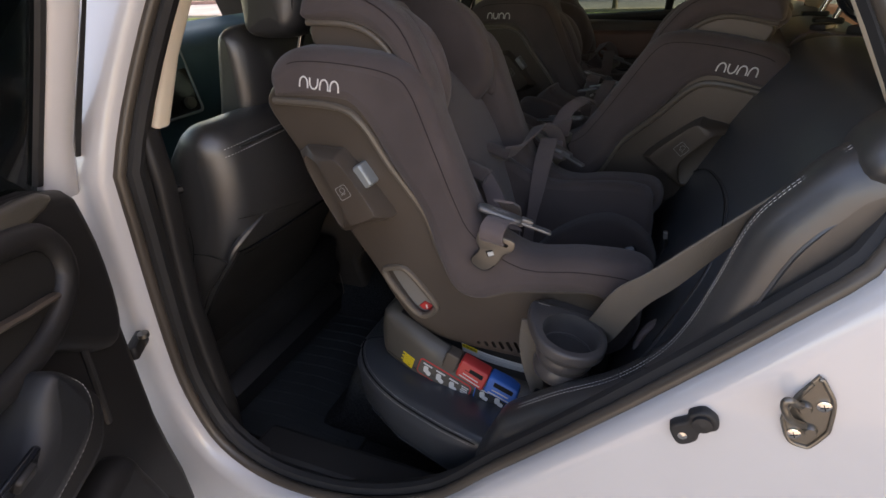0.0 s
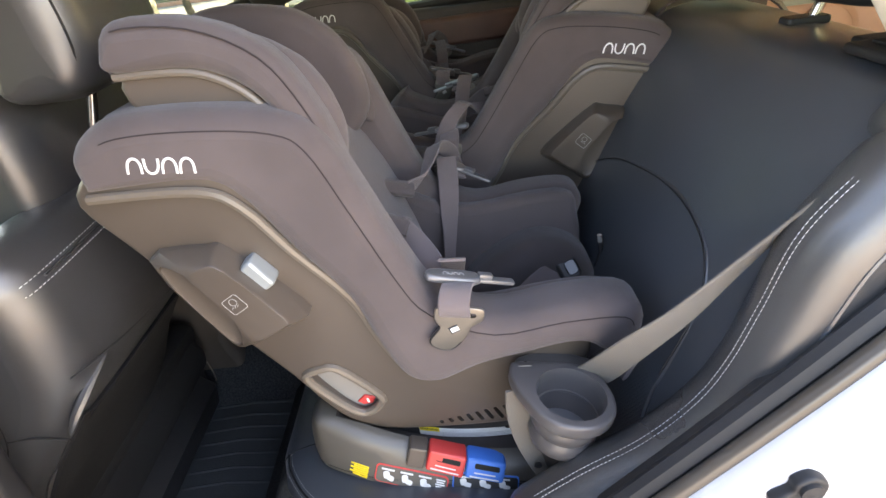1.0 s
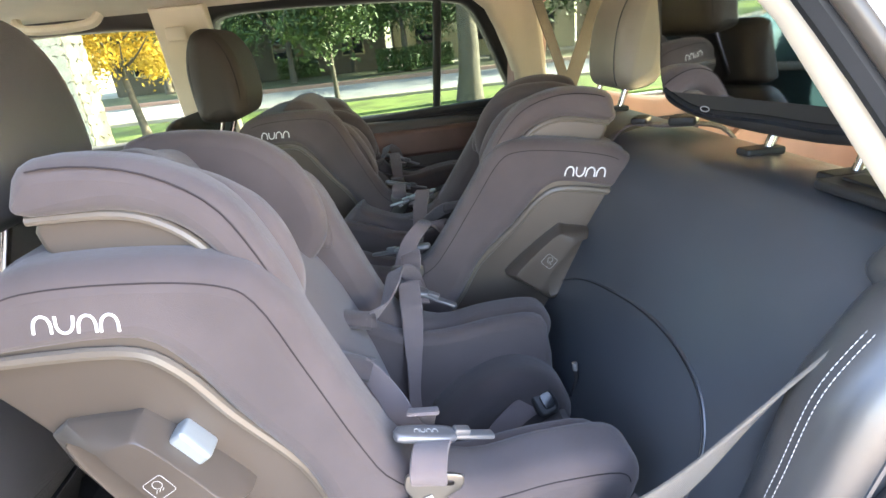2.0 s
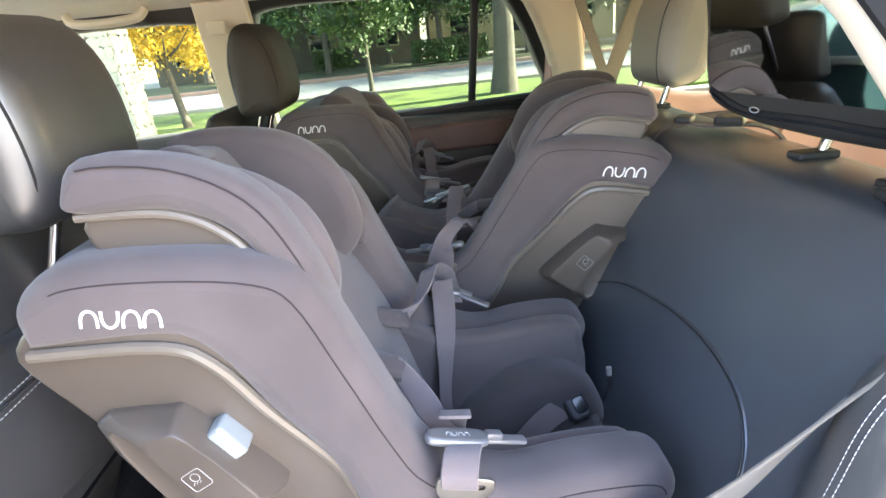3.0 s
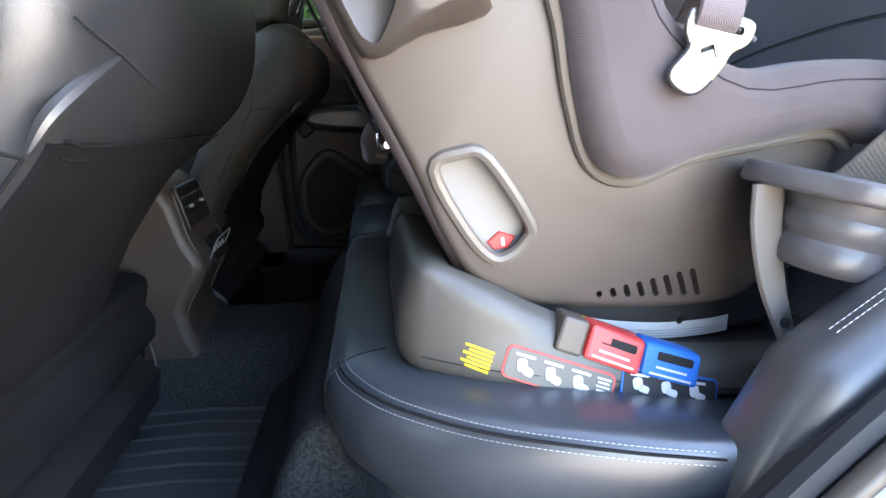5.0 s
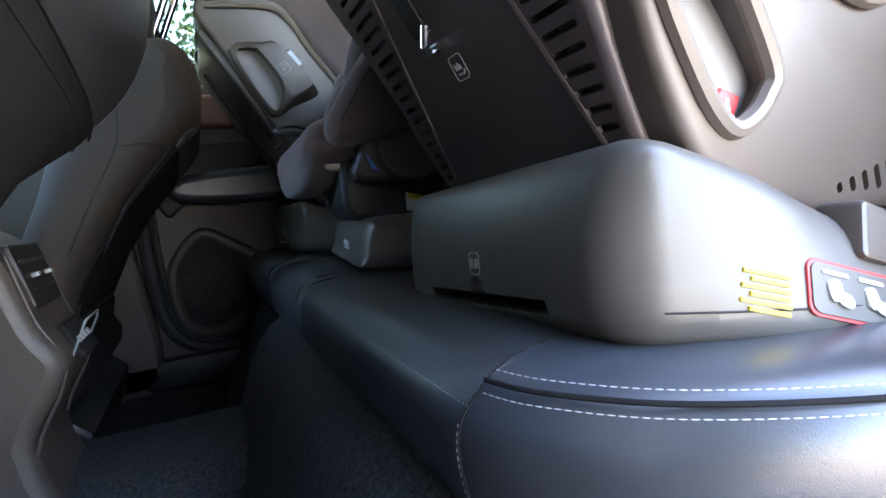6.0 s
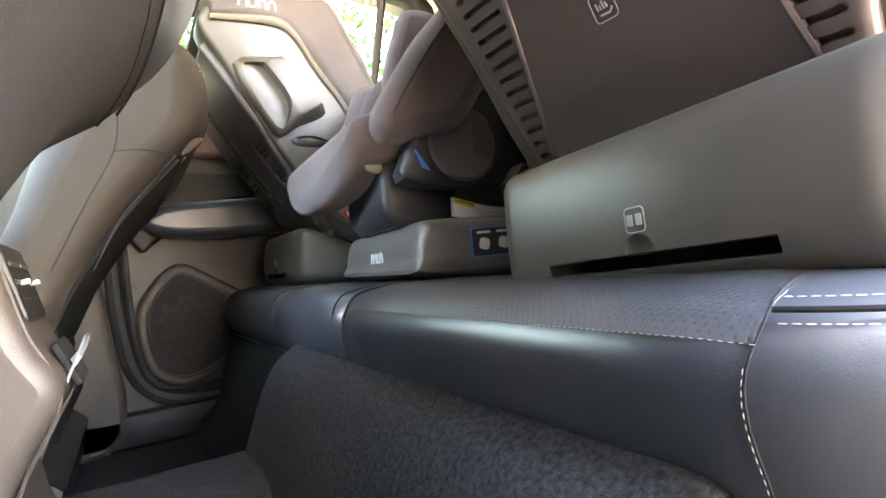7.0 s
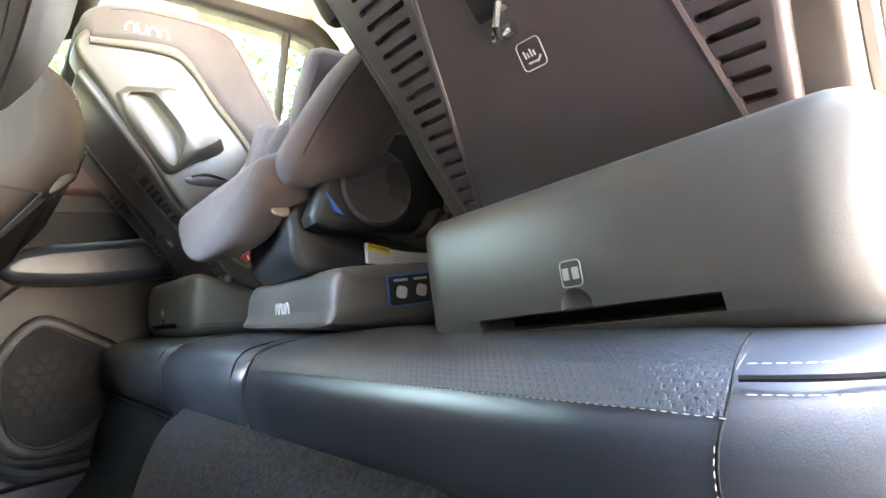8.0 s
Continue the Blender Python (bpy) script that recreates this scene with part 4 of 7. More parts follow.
        fl = smooth([(-0.066, 0.040), (-0.059, 0.050), (-0.030, 0.052), (0.018, 0.050), (0.040, 0.034), (0.050, 0.004), (0.045, -0.026), (0.024, -0.046), (-0.006, -0.051), (-0.034, -0.040), (-0.056, -0.006), (-0.066, 0.022)], 4)
        # separate bluish disc: the sky's reflection in the cup bottom, put into colour
        part("cup_floor", lathe(B(), [(0.0005, -0.0535), (0.0335, -0.0535), (0.0345, -0.0500), (0.0335, -0.0490), (0.0005, -0.0495)], (0, 0, 0), 32, T), M_CLIP, cuph, "cup floor coloured blue-grey for the reflected sky")
        ledge = [T(Vector((0.0374 * math.cos(k * math.pi / 18), 0.0374 * math.sin(k * math.pi / 18), -0.022))) for k in range(37)]
        part("cup_ledge", tube(B(), ledge, 0.0018, 6), M_CUP, cuph)
        flange = part("cup_flange", slab(B(), fl, -0.006, 0.012, 0.004, 3, "xyz", lambda v: T(Vector((v.x, v.y * -cup, v.z)))), M_CUP, cuph)
        carve(flange, lathe(B(), [(0.0392, -0.02), (0.0392, 0.004), (0.0415, 0.02)], (0, 0, 0), 40, T))
        br = B()
        slab(br, smooth([(-0.060, 0.012), (-0.055, 0.060), (0.00, 0.075), (0.045, 0.060), (0.040, 0.040), (0.0, 0.045)], 3), -0.004, 0.008, 0.003, 2, "xyz", lambda v: T(Vector((v.x, v.y * -cup, v.z))))
        part("holder_bracket", br, M_CUP, cuph)
        part("pad_line", tube(B(), [T(Vector((-0.056, 0.040 * -cup, 0.0122))), T(Vector((-0.040, 0.042 * -cup, 0.0122)))], 0.0008, 5), M_LIP, cuph)
        pts, wd = strap_path([holder_at + Vector((p[0], p[1] * -cup, p[2])) for p in ((-0.056, 0.020, 0.006), (-0.058, 0.012, -0.03), (-0.050, 0.004, -0.075), (-0.035, -0.006, -0.12))], [(0.016, 0.003, 0), (0.015, 0.003, 0), (0.013, 0.003, 0), (0.008, 0.002, 0)], 5)
        stp = part("holder_strap", ribbon(B(), pts, wd, 0.0022), M_WEB, cuph, "grey rubberised mounting strap")
        part("strap_rivet", lathe(B(), [(0.0005, 0), (0.005, 0), (0.005, 0.002), (0.0005, 0.003)], (0, 0, 0), 12, lambda v: holder_at + Vector((-0.040 + v.x, (0.004 + v.z) * cup, -0.104 + v.y))), M_DARKPL, stp)
    for hs in (-1, 1):
        # harness tongue hung over the side of the seat
        at = Vector((0.0157, -0.1985, 0.306))
        tilt2 = Matrix.Rotation(radians(10), 3, 'Y')

        def hang(v):
            return F(Vector((v.x, v.y * -hs, v.z)))

        def tf(v):
            return hang(at + tilt2 @ Vector((v.x, -v.y, v.z)))

        shape = smooth([(-0.027, 0.006), (-0.021, 0.014), (0.021, 0.014), (0.028, 0.006), (0.025, -0.004), (0.015, -0.012), (0.011, -0.024), (0.000, -0.042), (-0.012, -0.047), (-0.027, -0.041), (-0.030, -0.031), (-0.021, -0.014), (-0.026, -0.004)], 4)
        tongue = part("belt_tongue", slab(B(), shape, 0.0, 0.004, 0.0012, 3, "xzy", tf), M_STEEL, seat, "steel belt tongue lying on the cover")
        hole = slab(B(), rrect(0.0, 0.0045, 0.038, 0.006, 0.0025), -0.01, 0.02, 0.0003, 1, "xzy", tf)
        slab(hole, rrect(-0.004, -0.015, 0.011, 0.010, 0.001, 30), -0.01, 0.02, 0.0003, 1, "xzy", tf)
        carve(tongue, hole)
        rim = [tf(Vector((p.x, 0.003, p.y))) for p in inset(shape, 0.0012)[26:46]]
        part("tongue_edge", tube(B(), rim, 0.0014, 6), M_DARKPL, tongue)
        part("tongue_catch", slab(B(), rrect(-0.002, -0.017, 0.011, 0.008, 0.001, 30), 0.0005, 0.0022, 0.0003, 1, "xzy", tf), M_LABW, tongue)
        pts, wd = strap_path([hang(Vector(p)) for p in ((0.012, -0.2005, 0.309), (0.012, -0.206, 0.316), (0.013, -0.205, 0.330), (0.018, -0.186, 0.338), (0.026, -0.150, 0.318))], [(0.017, 0, -0.003)] * 5, 5)
        part("tongue_strap", ribbon(B(), pts, wd, 0.0022), M_WEBP, tongue, "folded mauve webbing")
        bb = B()
        am = Matrix.Translation(Vector((0.012, -0.168, 0.334))) @ Matrix.Rotation(radians(16), 4, 'Z') @ Matrix.Rotation(radians(22), 4, 'Y')

        def fa(v):
            return hang(am @ v)

        slab(bb, smooth([(-0.031, -0.008), (-0.028, 0.009), (0.0, 0.012), (0.028, 0.010), (0.033, 0.0), (0.028, -0.010), (0.0, -0.011)], 4), 0.0, 0.009, 0.004, 3, "xyz", fa)
        clip = part("chest_clip", bb, M_CLIP, seat, "satin grey chest clip half")
        bb = B()
        slab(bb, rrect(0.052, 0.002, 0.054, 0.012, 0.003), 0.0, 0.005, 0.002, 2, "xyz", fa)
        part("clip_blade", bb, M_CLIP, clip)
        part("clip_catch", slab(B(), rrect(0.040, 0.002, 0.018, 0.010, 0.002), 0.004, 0.011, 0.002, 2, "xyz", fa), M_CLIP, clip)
        part("clip_mark", wave_mark(B(), am @ Vector((-0.014, -0.003, 0.0092)), am.to_3x3() @ Vector((1, 0, 0)), am.to_3x3() @ Vector((0, 1, 0)), 0.026, 0.005, 0.0005, hang), M_PRINT, clip)
    if near:
        kb = B()
        for k in range(4):
            tube(kb, smooth([F(Vector((0.218 + 0.008 * k, -0.149 + 0.004 * k, 0.140))), F(Vector((0.228 + 0.010 * k, -0.156 + 0.006 * k, 0.178 - 0.004 * k))), F(Vector((0.250 + 0.006 * k, -0.144 + 0.008 * k, 0.190 - 0.008 * k))), F(Vector((0.268, -0.124 + 0.008 * k, 0.160 - 0.006 * k)))], 4, False), 0.0085, 8, squash=0.6)
        part("strap_bundle", kb, M_WEBP, seat, "bunched spare webbing")
    if legrest:
        part("hang_tag", slab(B(), rrect(-0.064, 0.366, 0.026, 0.021, 0.004, 20), 0.110, 0.114, 0.001, 2), M_BLUE, seat, "small blue hang tag")
        part("tag_roundel", slab(B(), rrect(-0.074, 0.388, 0.017, 0.017, 0.0080, 0, 5), 0.110, 0.114, 0.001, 2), M_LABW, seat)
    return seat


make_seat(pose(0.276, 0.445, 0.652), "charcoal rear-facing child car seat with grey base and cup holder", 0, 3.2, near=True, cup=-1, shift=-0.013, drop=0.007)
make_seat(pose(0.2773, 1.306, 0.673), "charcoal rear-facing child car seat beside the far door", 4.6, 0, head=(0.050, -0.100), labels=False, drop=0.016)
make_seat(pose(0.3375, 0.868, 0.669, 0, 0, 173), "charcoal forward-facing child car seat on the bench centre", 13.1, 0, cup=1, shift=0.026, legrest=True)


# ---- the car: floor, bench, walls ----
solo("floor", block(B(), (0.2, 0.90, 0.34), (2.9, 1.50, 0.04), 0.005), M_CARPET, "dark charcoal carpeted car floor", "floor", kind="structure")
tun = B()
slab(tun, smooth([(0.72, 0.35), (0.78, 0.44), (0.84, 0.47), (0.96, 0.47), (1.02, 0.44), (1.08, 0.35)], 3, False), -1.0, 0.02, 0.01, 2, "yzx")
solo("floor_tunnel", tun, M_CARPET, "charcoal carpet over the centre tunnel", "floor", kind="structure")
riser = B()
slab(riser, smooth([(-0.110, 0.358), (-0.085, 0.44), (-0.045, 0.545), (-0.008, 0.588), (0.06, 0.598), (0.45, 0.585), (0.48, 0.36)], 4), 0.345, 0.985, 0.022, 4, "xzy")
slab(riser, smooth([(-0.050, 0.358), (-0.030, 0.44), (0.000, 0.545), (0.030, 0.584), (0.08, 0.594), (0.45, 0.583), (0.48, 0.36)], 4), 0.987, 1.56, 0.02, 3, "xzy")
solo("bench_riser", riser, M_CARPET, "charcoal carpet riser below the bench front", "riser", kind="structure")

bench = thing("rear_bench", "black perforated leather rear bench with pale double stitching", "bench seat")


def cushion_ring(y, f, t, d=0.0):
    pts = smooth([(f + 0.045, 0.566), (f + 0.018, 0.572), (f + 0.002, 0.590), (f - 0.003, 0.626), (f + 0.004, t - 0.012), (f + 0.030, t + 0.004), (f + 0.09, t + 0.008), (f + 0.20, t),
                  (0.52, t - 0.045), (0.56, 0.55), (0.45, 0.54)], 4)
    return [Vector((p.x, y, p.y)) for p in inset(pts, d)]


def cushion(name, y0, y1, near_round, label=""):
    rings = []
    if near_round:
        for y, f, d in ((0.150, 0.34, 0.03), (0.153, 0.32, 0.012), (0.162, 0.285, 0.0), (0.180, 0.210, 0), (0.212, 0.118, 0), (0.255, 0.050, 0), (0.30, 0.014, 0), (0.345, 0.0, 0), (0.40, 0.0, 0), (0.45, 0.0, 0), (0.50, 0.0, 0), (0.55, 0.0, 0), (0.60, 0.0, 0), (0.65, 0.0, 0), (0.70, 0.0, 0)):
            rings.append(cushion_ring(y, f, 0.660, d))
    else:
        for d, a in ((0.012, 0), (0.004, 0.003), (0, 0.010)):
            rings.append(cushion_ring(y0 + a, 0.0, 0.660, d))
    for d, a in ((0, 0.010), (0.004, 0.003), (0.012, 0)):
        rings.append(cushion_ring(y1 - a, 0.0, 0.660, d))
    bm = B()
    skin(bm, rings)
    return part(name, bm, M_LEATHER, bench, label)


cushion("seat_cushion", 0.15, 0.766, True, "black leather outboard cushion with rounded corner")
cushion("seat_cushion", 0.768, 1.06, False)
cushion("seat_cushion", 1.062, 1.57, False)
CORNER = ((0.164, 0.278), (0.180, 0.210), (0.212, 0.118), (0.255, 0.050), (0.30, 0.014), (0.3315, 0.003))
for off, z in ((0.0055, 0.6545), (0.0150, 0.6630)):
    part("stitching", stitches(B(), smooth([(f + off, y + 0.2 * off, z) for y, f in CORNER], 6, False), 0.0043, 0.0033, 0.00026), M_STITCH, bench, "pale grey top stitching")
part("piping", tube(B(), smooth([(f + 0.0098, y + 0.002, 0.6590) for y, f in CORNER], 6, False), 0.0013, 6), M_SEAM, bench)
edge = [p for p in cushion_ring(0.338, 0.0015, 0.660, -0.0003) if p.x < 0.07 and p.z > 0.574]
for p in edge:
    p.y = 0.335 + 0.004 * math.sin(max(0.0, min(1.0, (p.z - 0.60) / 0.055)) * math.pi) + 0.16 * max(0.0, p.x - 0.006)
part("seam", tube(B(), edge, 0.0006, 8), M_SEAM, bench)
part("stitching", stitches(B(), [p + Vector((-0.0006, 0.0008, 0)) for p in edge if p.z < 0.640 and p.x < 0.03], 0.0040, 0.0026, 0.00024), M_STITCH, bench)
# perforated top insert of the near cushion, sewn along its front edge
pi = B()
rings = []
for k in range(17):
    y = 0.337 + 0.026 * k
    over, under = cushion_ring(y, 0.0, 0.660, 0.0004 if k in (0, 16) else -0.0010), cushion_ring(y, 0.0, 0.660, 0.006)
    keep = [i for i, p in enumerate(over) if p.z > 0.6445 and p.x < 0.22]
    rings.append([over[i] for i in keep] + [under[i] for i in reversed(keep)])
skin(pi, rings)
part("perforated_insert", pi, M_PERF, bench, "perforated black leather insert")
front_seam = [q[0] + Vector((-0.0006, 0, -0.0004)) for q in rings]
part("stitching", stitches(B(), front_seam, 0.0040, 0.0024, 0.0002), M_STITCH, bench)
for y in (0.752, 0.790, 1.075):
    part("seam", tube(B(), smooth([(0.10, y, 0.668), (0.03, y, 0.6655), (0.006, y, 0.655), (-0.002, y, 0.630), (0.002, y, 0.592), (0.016, y, 0.574)], 5, False), 0.0009, 6), M_SEAM, bench)

BACK = [(0.43, 0.62), (0.465, 0.73), (0.530, 0.90), (0.600, 1.05), (0.645, 1.118), (0.690, 1.142), (0.76, 1.140), (0.795, 1.105), (0.72, 0.90), (0.60, 0.60)]
for y0, y1, lab in ((0.175, 0.755, "black leather seatback with perforated insert"), (0.757, 1.06, ""), (1.062, 1.57, "")):
    part("backrest", slab(B(), smooth(BACK, 4), y0, y1, 0.016, 3), M_LEATHER, bench, lab)
# insert panel of the outboard seatback, bounded by an arched seam
ins = B()
arc = smooth([(0.245, 0.0), (0.244, 0.12), (0.252, 0.225), (0.280, 0.270), (0.326, 0.292), (0.400, 0.300), (0.500, 0.288), (0.620, 0.255), (0.690, 0.19), (0.70, 0.0)], 5)
slab(ins, arc, -0.01, 0.006, 0.005, 3, "xyz", lambda v: Vector((0.456 + v.y * 0.395 - v.z * 0.91, v.x, 0.708 + v.y * 0.912 + v.z * 0.40)))
on_panel = lambda p: Vector((0.456 + p.y * 0.395 - 0.0065 * 0.91, p.x, 0.708 + p.y * 0.912 + 0.0065 * 0.40))
part("insert_seam", tube(B(), [on_panel(p) for p in arc[:46]], 0.0030, 6), M_LEATHER, bench)
part("insert_crease", tube(B(), [on_panel(p) + Vector((-0.0042, 0, 0.0012)) for p in arc[6:44]], 0.0008, 6), M_DARKPL, bench)
part("insert_panel", ins, M_PERF, bench, "perforated black leather insert")
bol = smooth([(0.30, 0.60), (0.318, 0.715), (0.350, 0.752), (0.400, 0.790), (0.460, 0.830), (0.505, 0.878), (0.530, 0.925), (0.548, 0.985), (0.565, 1.050), (0.588, 1.088), (0.625, 1.130), (0.70, 1.142), (0.76, 1.05), (0.70, 0.80), (0.55, 0.60)], 4)
part("side_bolster", slab(B(), bol, 0.132, 0.212, 0.034, 5), M_LEATHER2, bench, "black leather side bolster with double stitching")
for off in (0.0, 0.006):
    line = smooth([(0.352 - 0.001, 0.166 + off, 0.7535), (0.400, 0.166 + off, 0.7915), (0.460, 0.166 + off, 0.8315), (0.5045, 0.166 + off, 0.879), (0.529, 0.166 + off, 0.9255), (0.547, 0.166 + off, 0.985), (0.564, 0.166 + off, 1.050), (0.587, 0.166 + off, 1.0885), (0.624, 0.166 + off, 1.131)], 6, False)
    part("stitching", stitches(B(), line, 0.0048, 0.0037, 0.00036), M_STITCH, bench, "pale grey top stitching")
part("seam", tube(B(), smooth([(0.415, 0.136, 0.768), (0.50, 0.1325, 0.825), (0.553, 0.1325, 0.90), (0.578, 0.1325, 0.98), (0.602, 0.1325, 1.05), (0.640, 0.136, 1.09), (0.70, 0.14, 1.10)], 5, False), 0.0022, 6), M_LEATHER, bench)
part("shoulder_flap", slab(B(), smooth([(0.640, 1.105), (0.625, 1.130), (0.655, 1.160), (0.74, 1.166), (0.78, 1.12), (0.72, 1.095)], 4), 0.128, 0.222, 0.03, 4), M_LEATHER2, bench)


part("belt_bezel", block(B(), (0.712, 0.300, 1.150), (0.060, 0.085, 0.010), 0.004, 3), M_DARKPL, bench, "black plastic belt guide bezel")
part("bezel_slot", block(B(), (0.712, 0.300, 1.1555), (0.022, 0.060, 0.003), 0.001, 2), M_HOLE, bench)


def rear_headrest(y, label, hw, material):
    h = thing("rear_headrest", label, "headrest", "rear headrests")
    o = smooth([(0.742, 1.190), (0.735, 1.25), (0.748, 1.32), (0.780, 1.365), (0.825, 1.355), (0.842, 1.28), (0.826, 1.200), (0.78, 1.180)], 4)
    part("pad", slab(B(), o, y - hw, y + hw, 0.035, 5), material, h)
    part("seam", tube(B(), [Vector((p.x, y - hw + 0.030, p.y)) for p in inset(o, -0.0006)], 0.0012, 6), M_LEATHER, h)
    for s in (-1, 1):
        part("post", tube(B(), [(0.738, y + 0.066 * s, 1.12), (0.765, y + 0.066 * s, 1.20)], 0.0062, 12), M_CHROME, h, "chrome post")
        part("collar", block(B(), (0.738, y + 0.066 * s, 1.146), (0.05, 0.026, 0.010), 0.003), M_DARKPL, h)
    return h


rear_headrest(0.43, "black leather rear headrest on chrome posts", 0.125, M_LEATHER2)
rear_headrest(1.005, "centre rear headrest in grey leather coloured pale as if lit", 0.095, M_PALE)

# baby mirror strapped to the headrest
mir = thing("headrest_mirror", "black-framed baby mirror strapped to a rear headrest", "mirror")
mm = Matrix.Translation((0.700, 0.456, 1.287)) @ Matrix.Rotation(radians(10), 4, 'Z') @ Matrix.Rotation(radians(-3), 4, 'Y')
fm = lambda v: mm @ v
part("frame", slab(B(), smooth([(-0.180, -0.085), (-0.190, 0.0), (-0.180, 0.100), (0.0, 0.112), (0.178, 0.100), (0.186, 0.0), (0.180, -0.070), (0.150, -0.098), (0.05, -0.112), (-0.10, -0.112)], 4), 0.0, 0.045, 0.014, 4, "yzx", fm), M_DARKPL, mir, "black plastic frame")
part("glass", slab(B(), rrect(0.002, 0.012, 0.340, 0.172, 0.020), -0.001, 0.004, 0.0004, 1, "yzx", fm), M_MIRROR, mir, "silvered mirror face")
part("lower_lip", tube(B(), smooth([fm(Vector((0.002, q, -0.094 + 0.6 * max(0.0, abs(q) - 0.13)))) for q in (-0.165, -0.10, 0.0, 0.10, 0.165)], 5, False), 0.006, 8), M_SCREEN, mir, "glossy black lower rim")
part("printed_mark", tube(B(), [fm(Vector((-0.0045, 0.082 + 0.0075 * math.cos(k * 0.6), -0.090 + 0.0032 * math.sin(k * 0.6)))) for k in range(11)], 0.0007, 5), M_PRINT, mir)

# tether of the middle child seat over the bench top
teth = thing("top_tether", "dark webbing tether with black adjuster over the seatback", "strap")
pts, wd = strap_path([(0.640, 0.770, 1.090), (0.672, 0.735, 1.148), (0.715, 0.690, 1.152), (0.775, 0.640, 1.150), (0.81, 0.62, 1.10)], [(0.008, 0.012, 0.0)] * 5, 5)
part("webbing", ribbon(B(), pts, wd, 0.0014), M_FAB2, teth)
part("adjuster", block(B(), (0, 0, 0), (0.040, 0.034, 0.014), 0.004, 2, Matrix.Translation((0.735, 0.672, 1.160)) @ Matrix.Rotation(radians(-40), 4, 'Z')), M_DARKPL, teth, "black metal strap adjuster")
part("buckle", block(B(), (0, 0, 0), (0.026, 0.034, 0.010), 0.004, 2, Matrix.Translation((0.688, 0.716, 1.160)) @ Matrix.Rotation(radians(-40), 4, 'Z')), M_DARKPL, teth)

# vehicle belt of the near seat, from the shoulder to behind the child seat
belt = thing("seat_belt", "grey woven seat belt across the bench bolster", "seat belt")
pts, wd = strap_path([(0.412, 0.312, 0.772), (0.437, 0.265, 0.832), (0.4675, 0.2165, 0.917), (0.500, 0.207, 0.956), (0.538, 0.202, 1.004), (0.617, 0.194, 1.100), (0.660, 0.184, 1.156), (0.70, 0.15, 1.20)],
                     [(0.0178, -0.0036, -0.0125), (0.0178, -0.0036, -0.0125), (0.0185, 0.0020, -0.0110), (0.0180, 0.0065, -0.0095), (0.0160, 0.0110, -0.0080), (0.0110, 0.0160, -0.0060), (0.006, 0.020, -0.004), (0.002, 0.022, 0.0)], 8)
wd = [w * 0.9 for w in wd]
part("webbing", ribbon(B(), pts, wd, 0.0012), M_WEB, belt)
for s in (-1, 1):
    part("selvedge", tube(B(), [p + w * (0.96 * s) for p, w in zip(pts, wd)], 0.0016, 6), M_WEB, belt, "thicker woven belt edge")

# ---- front seats ----


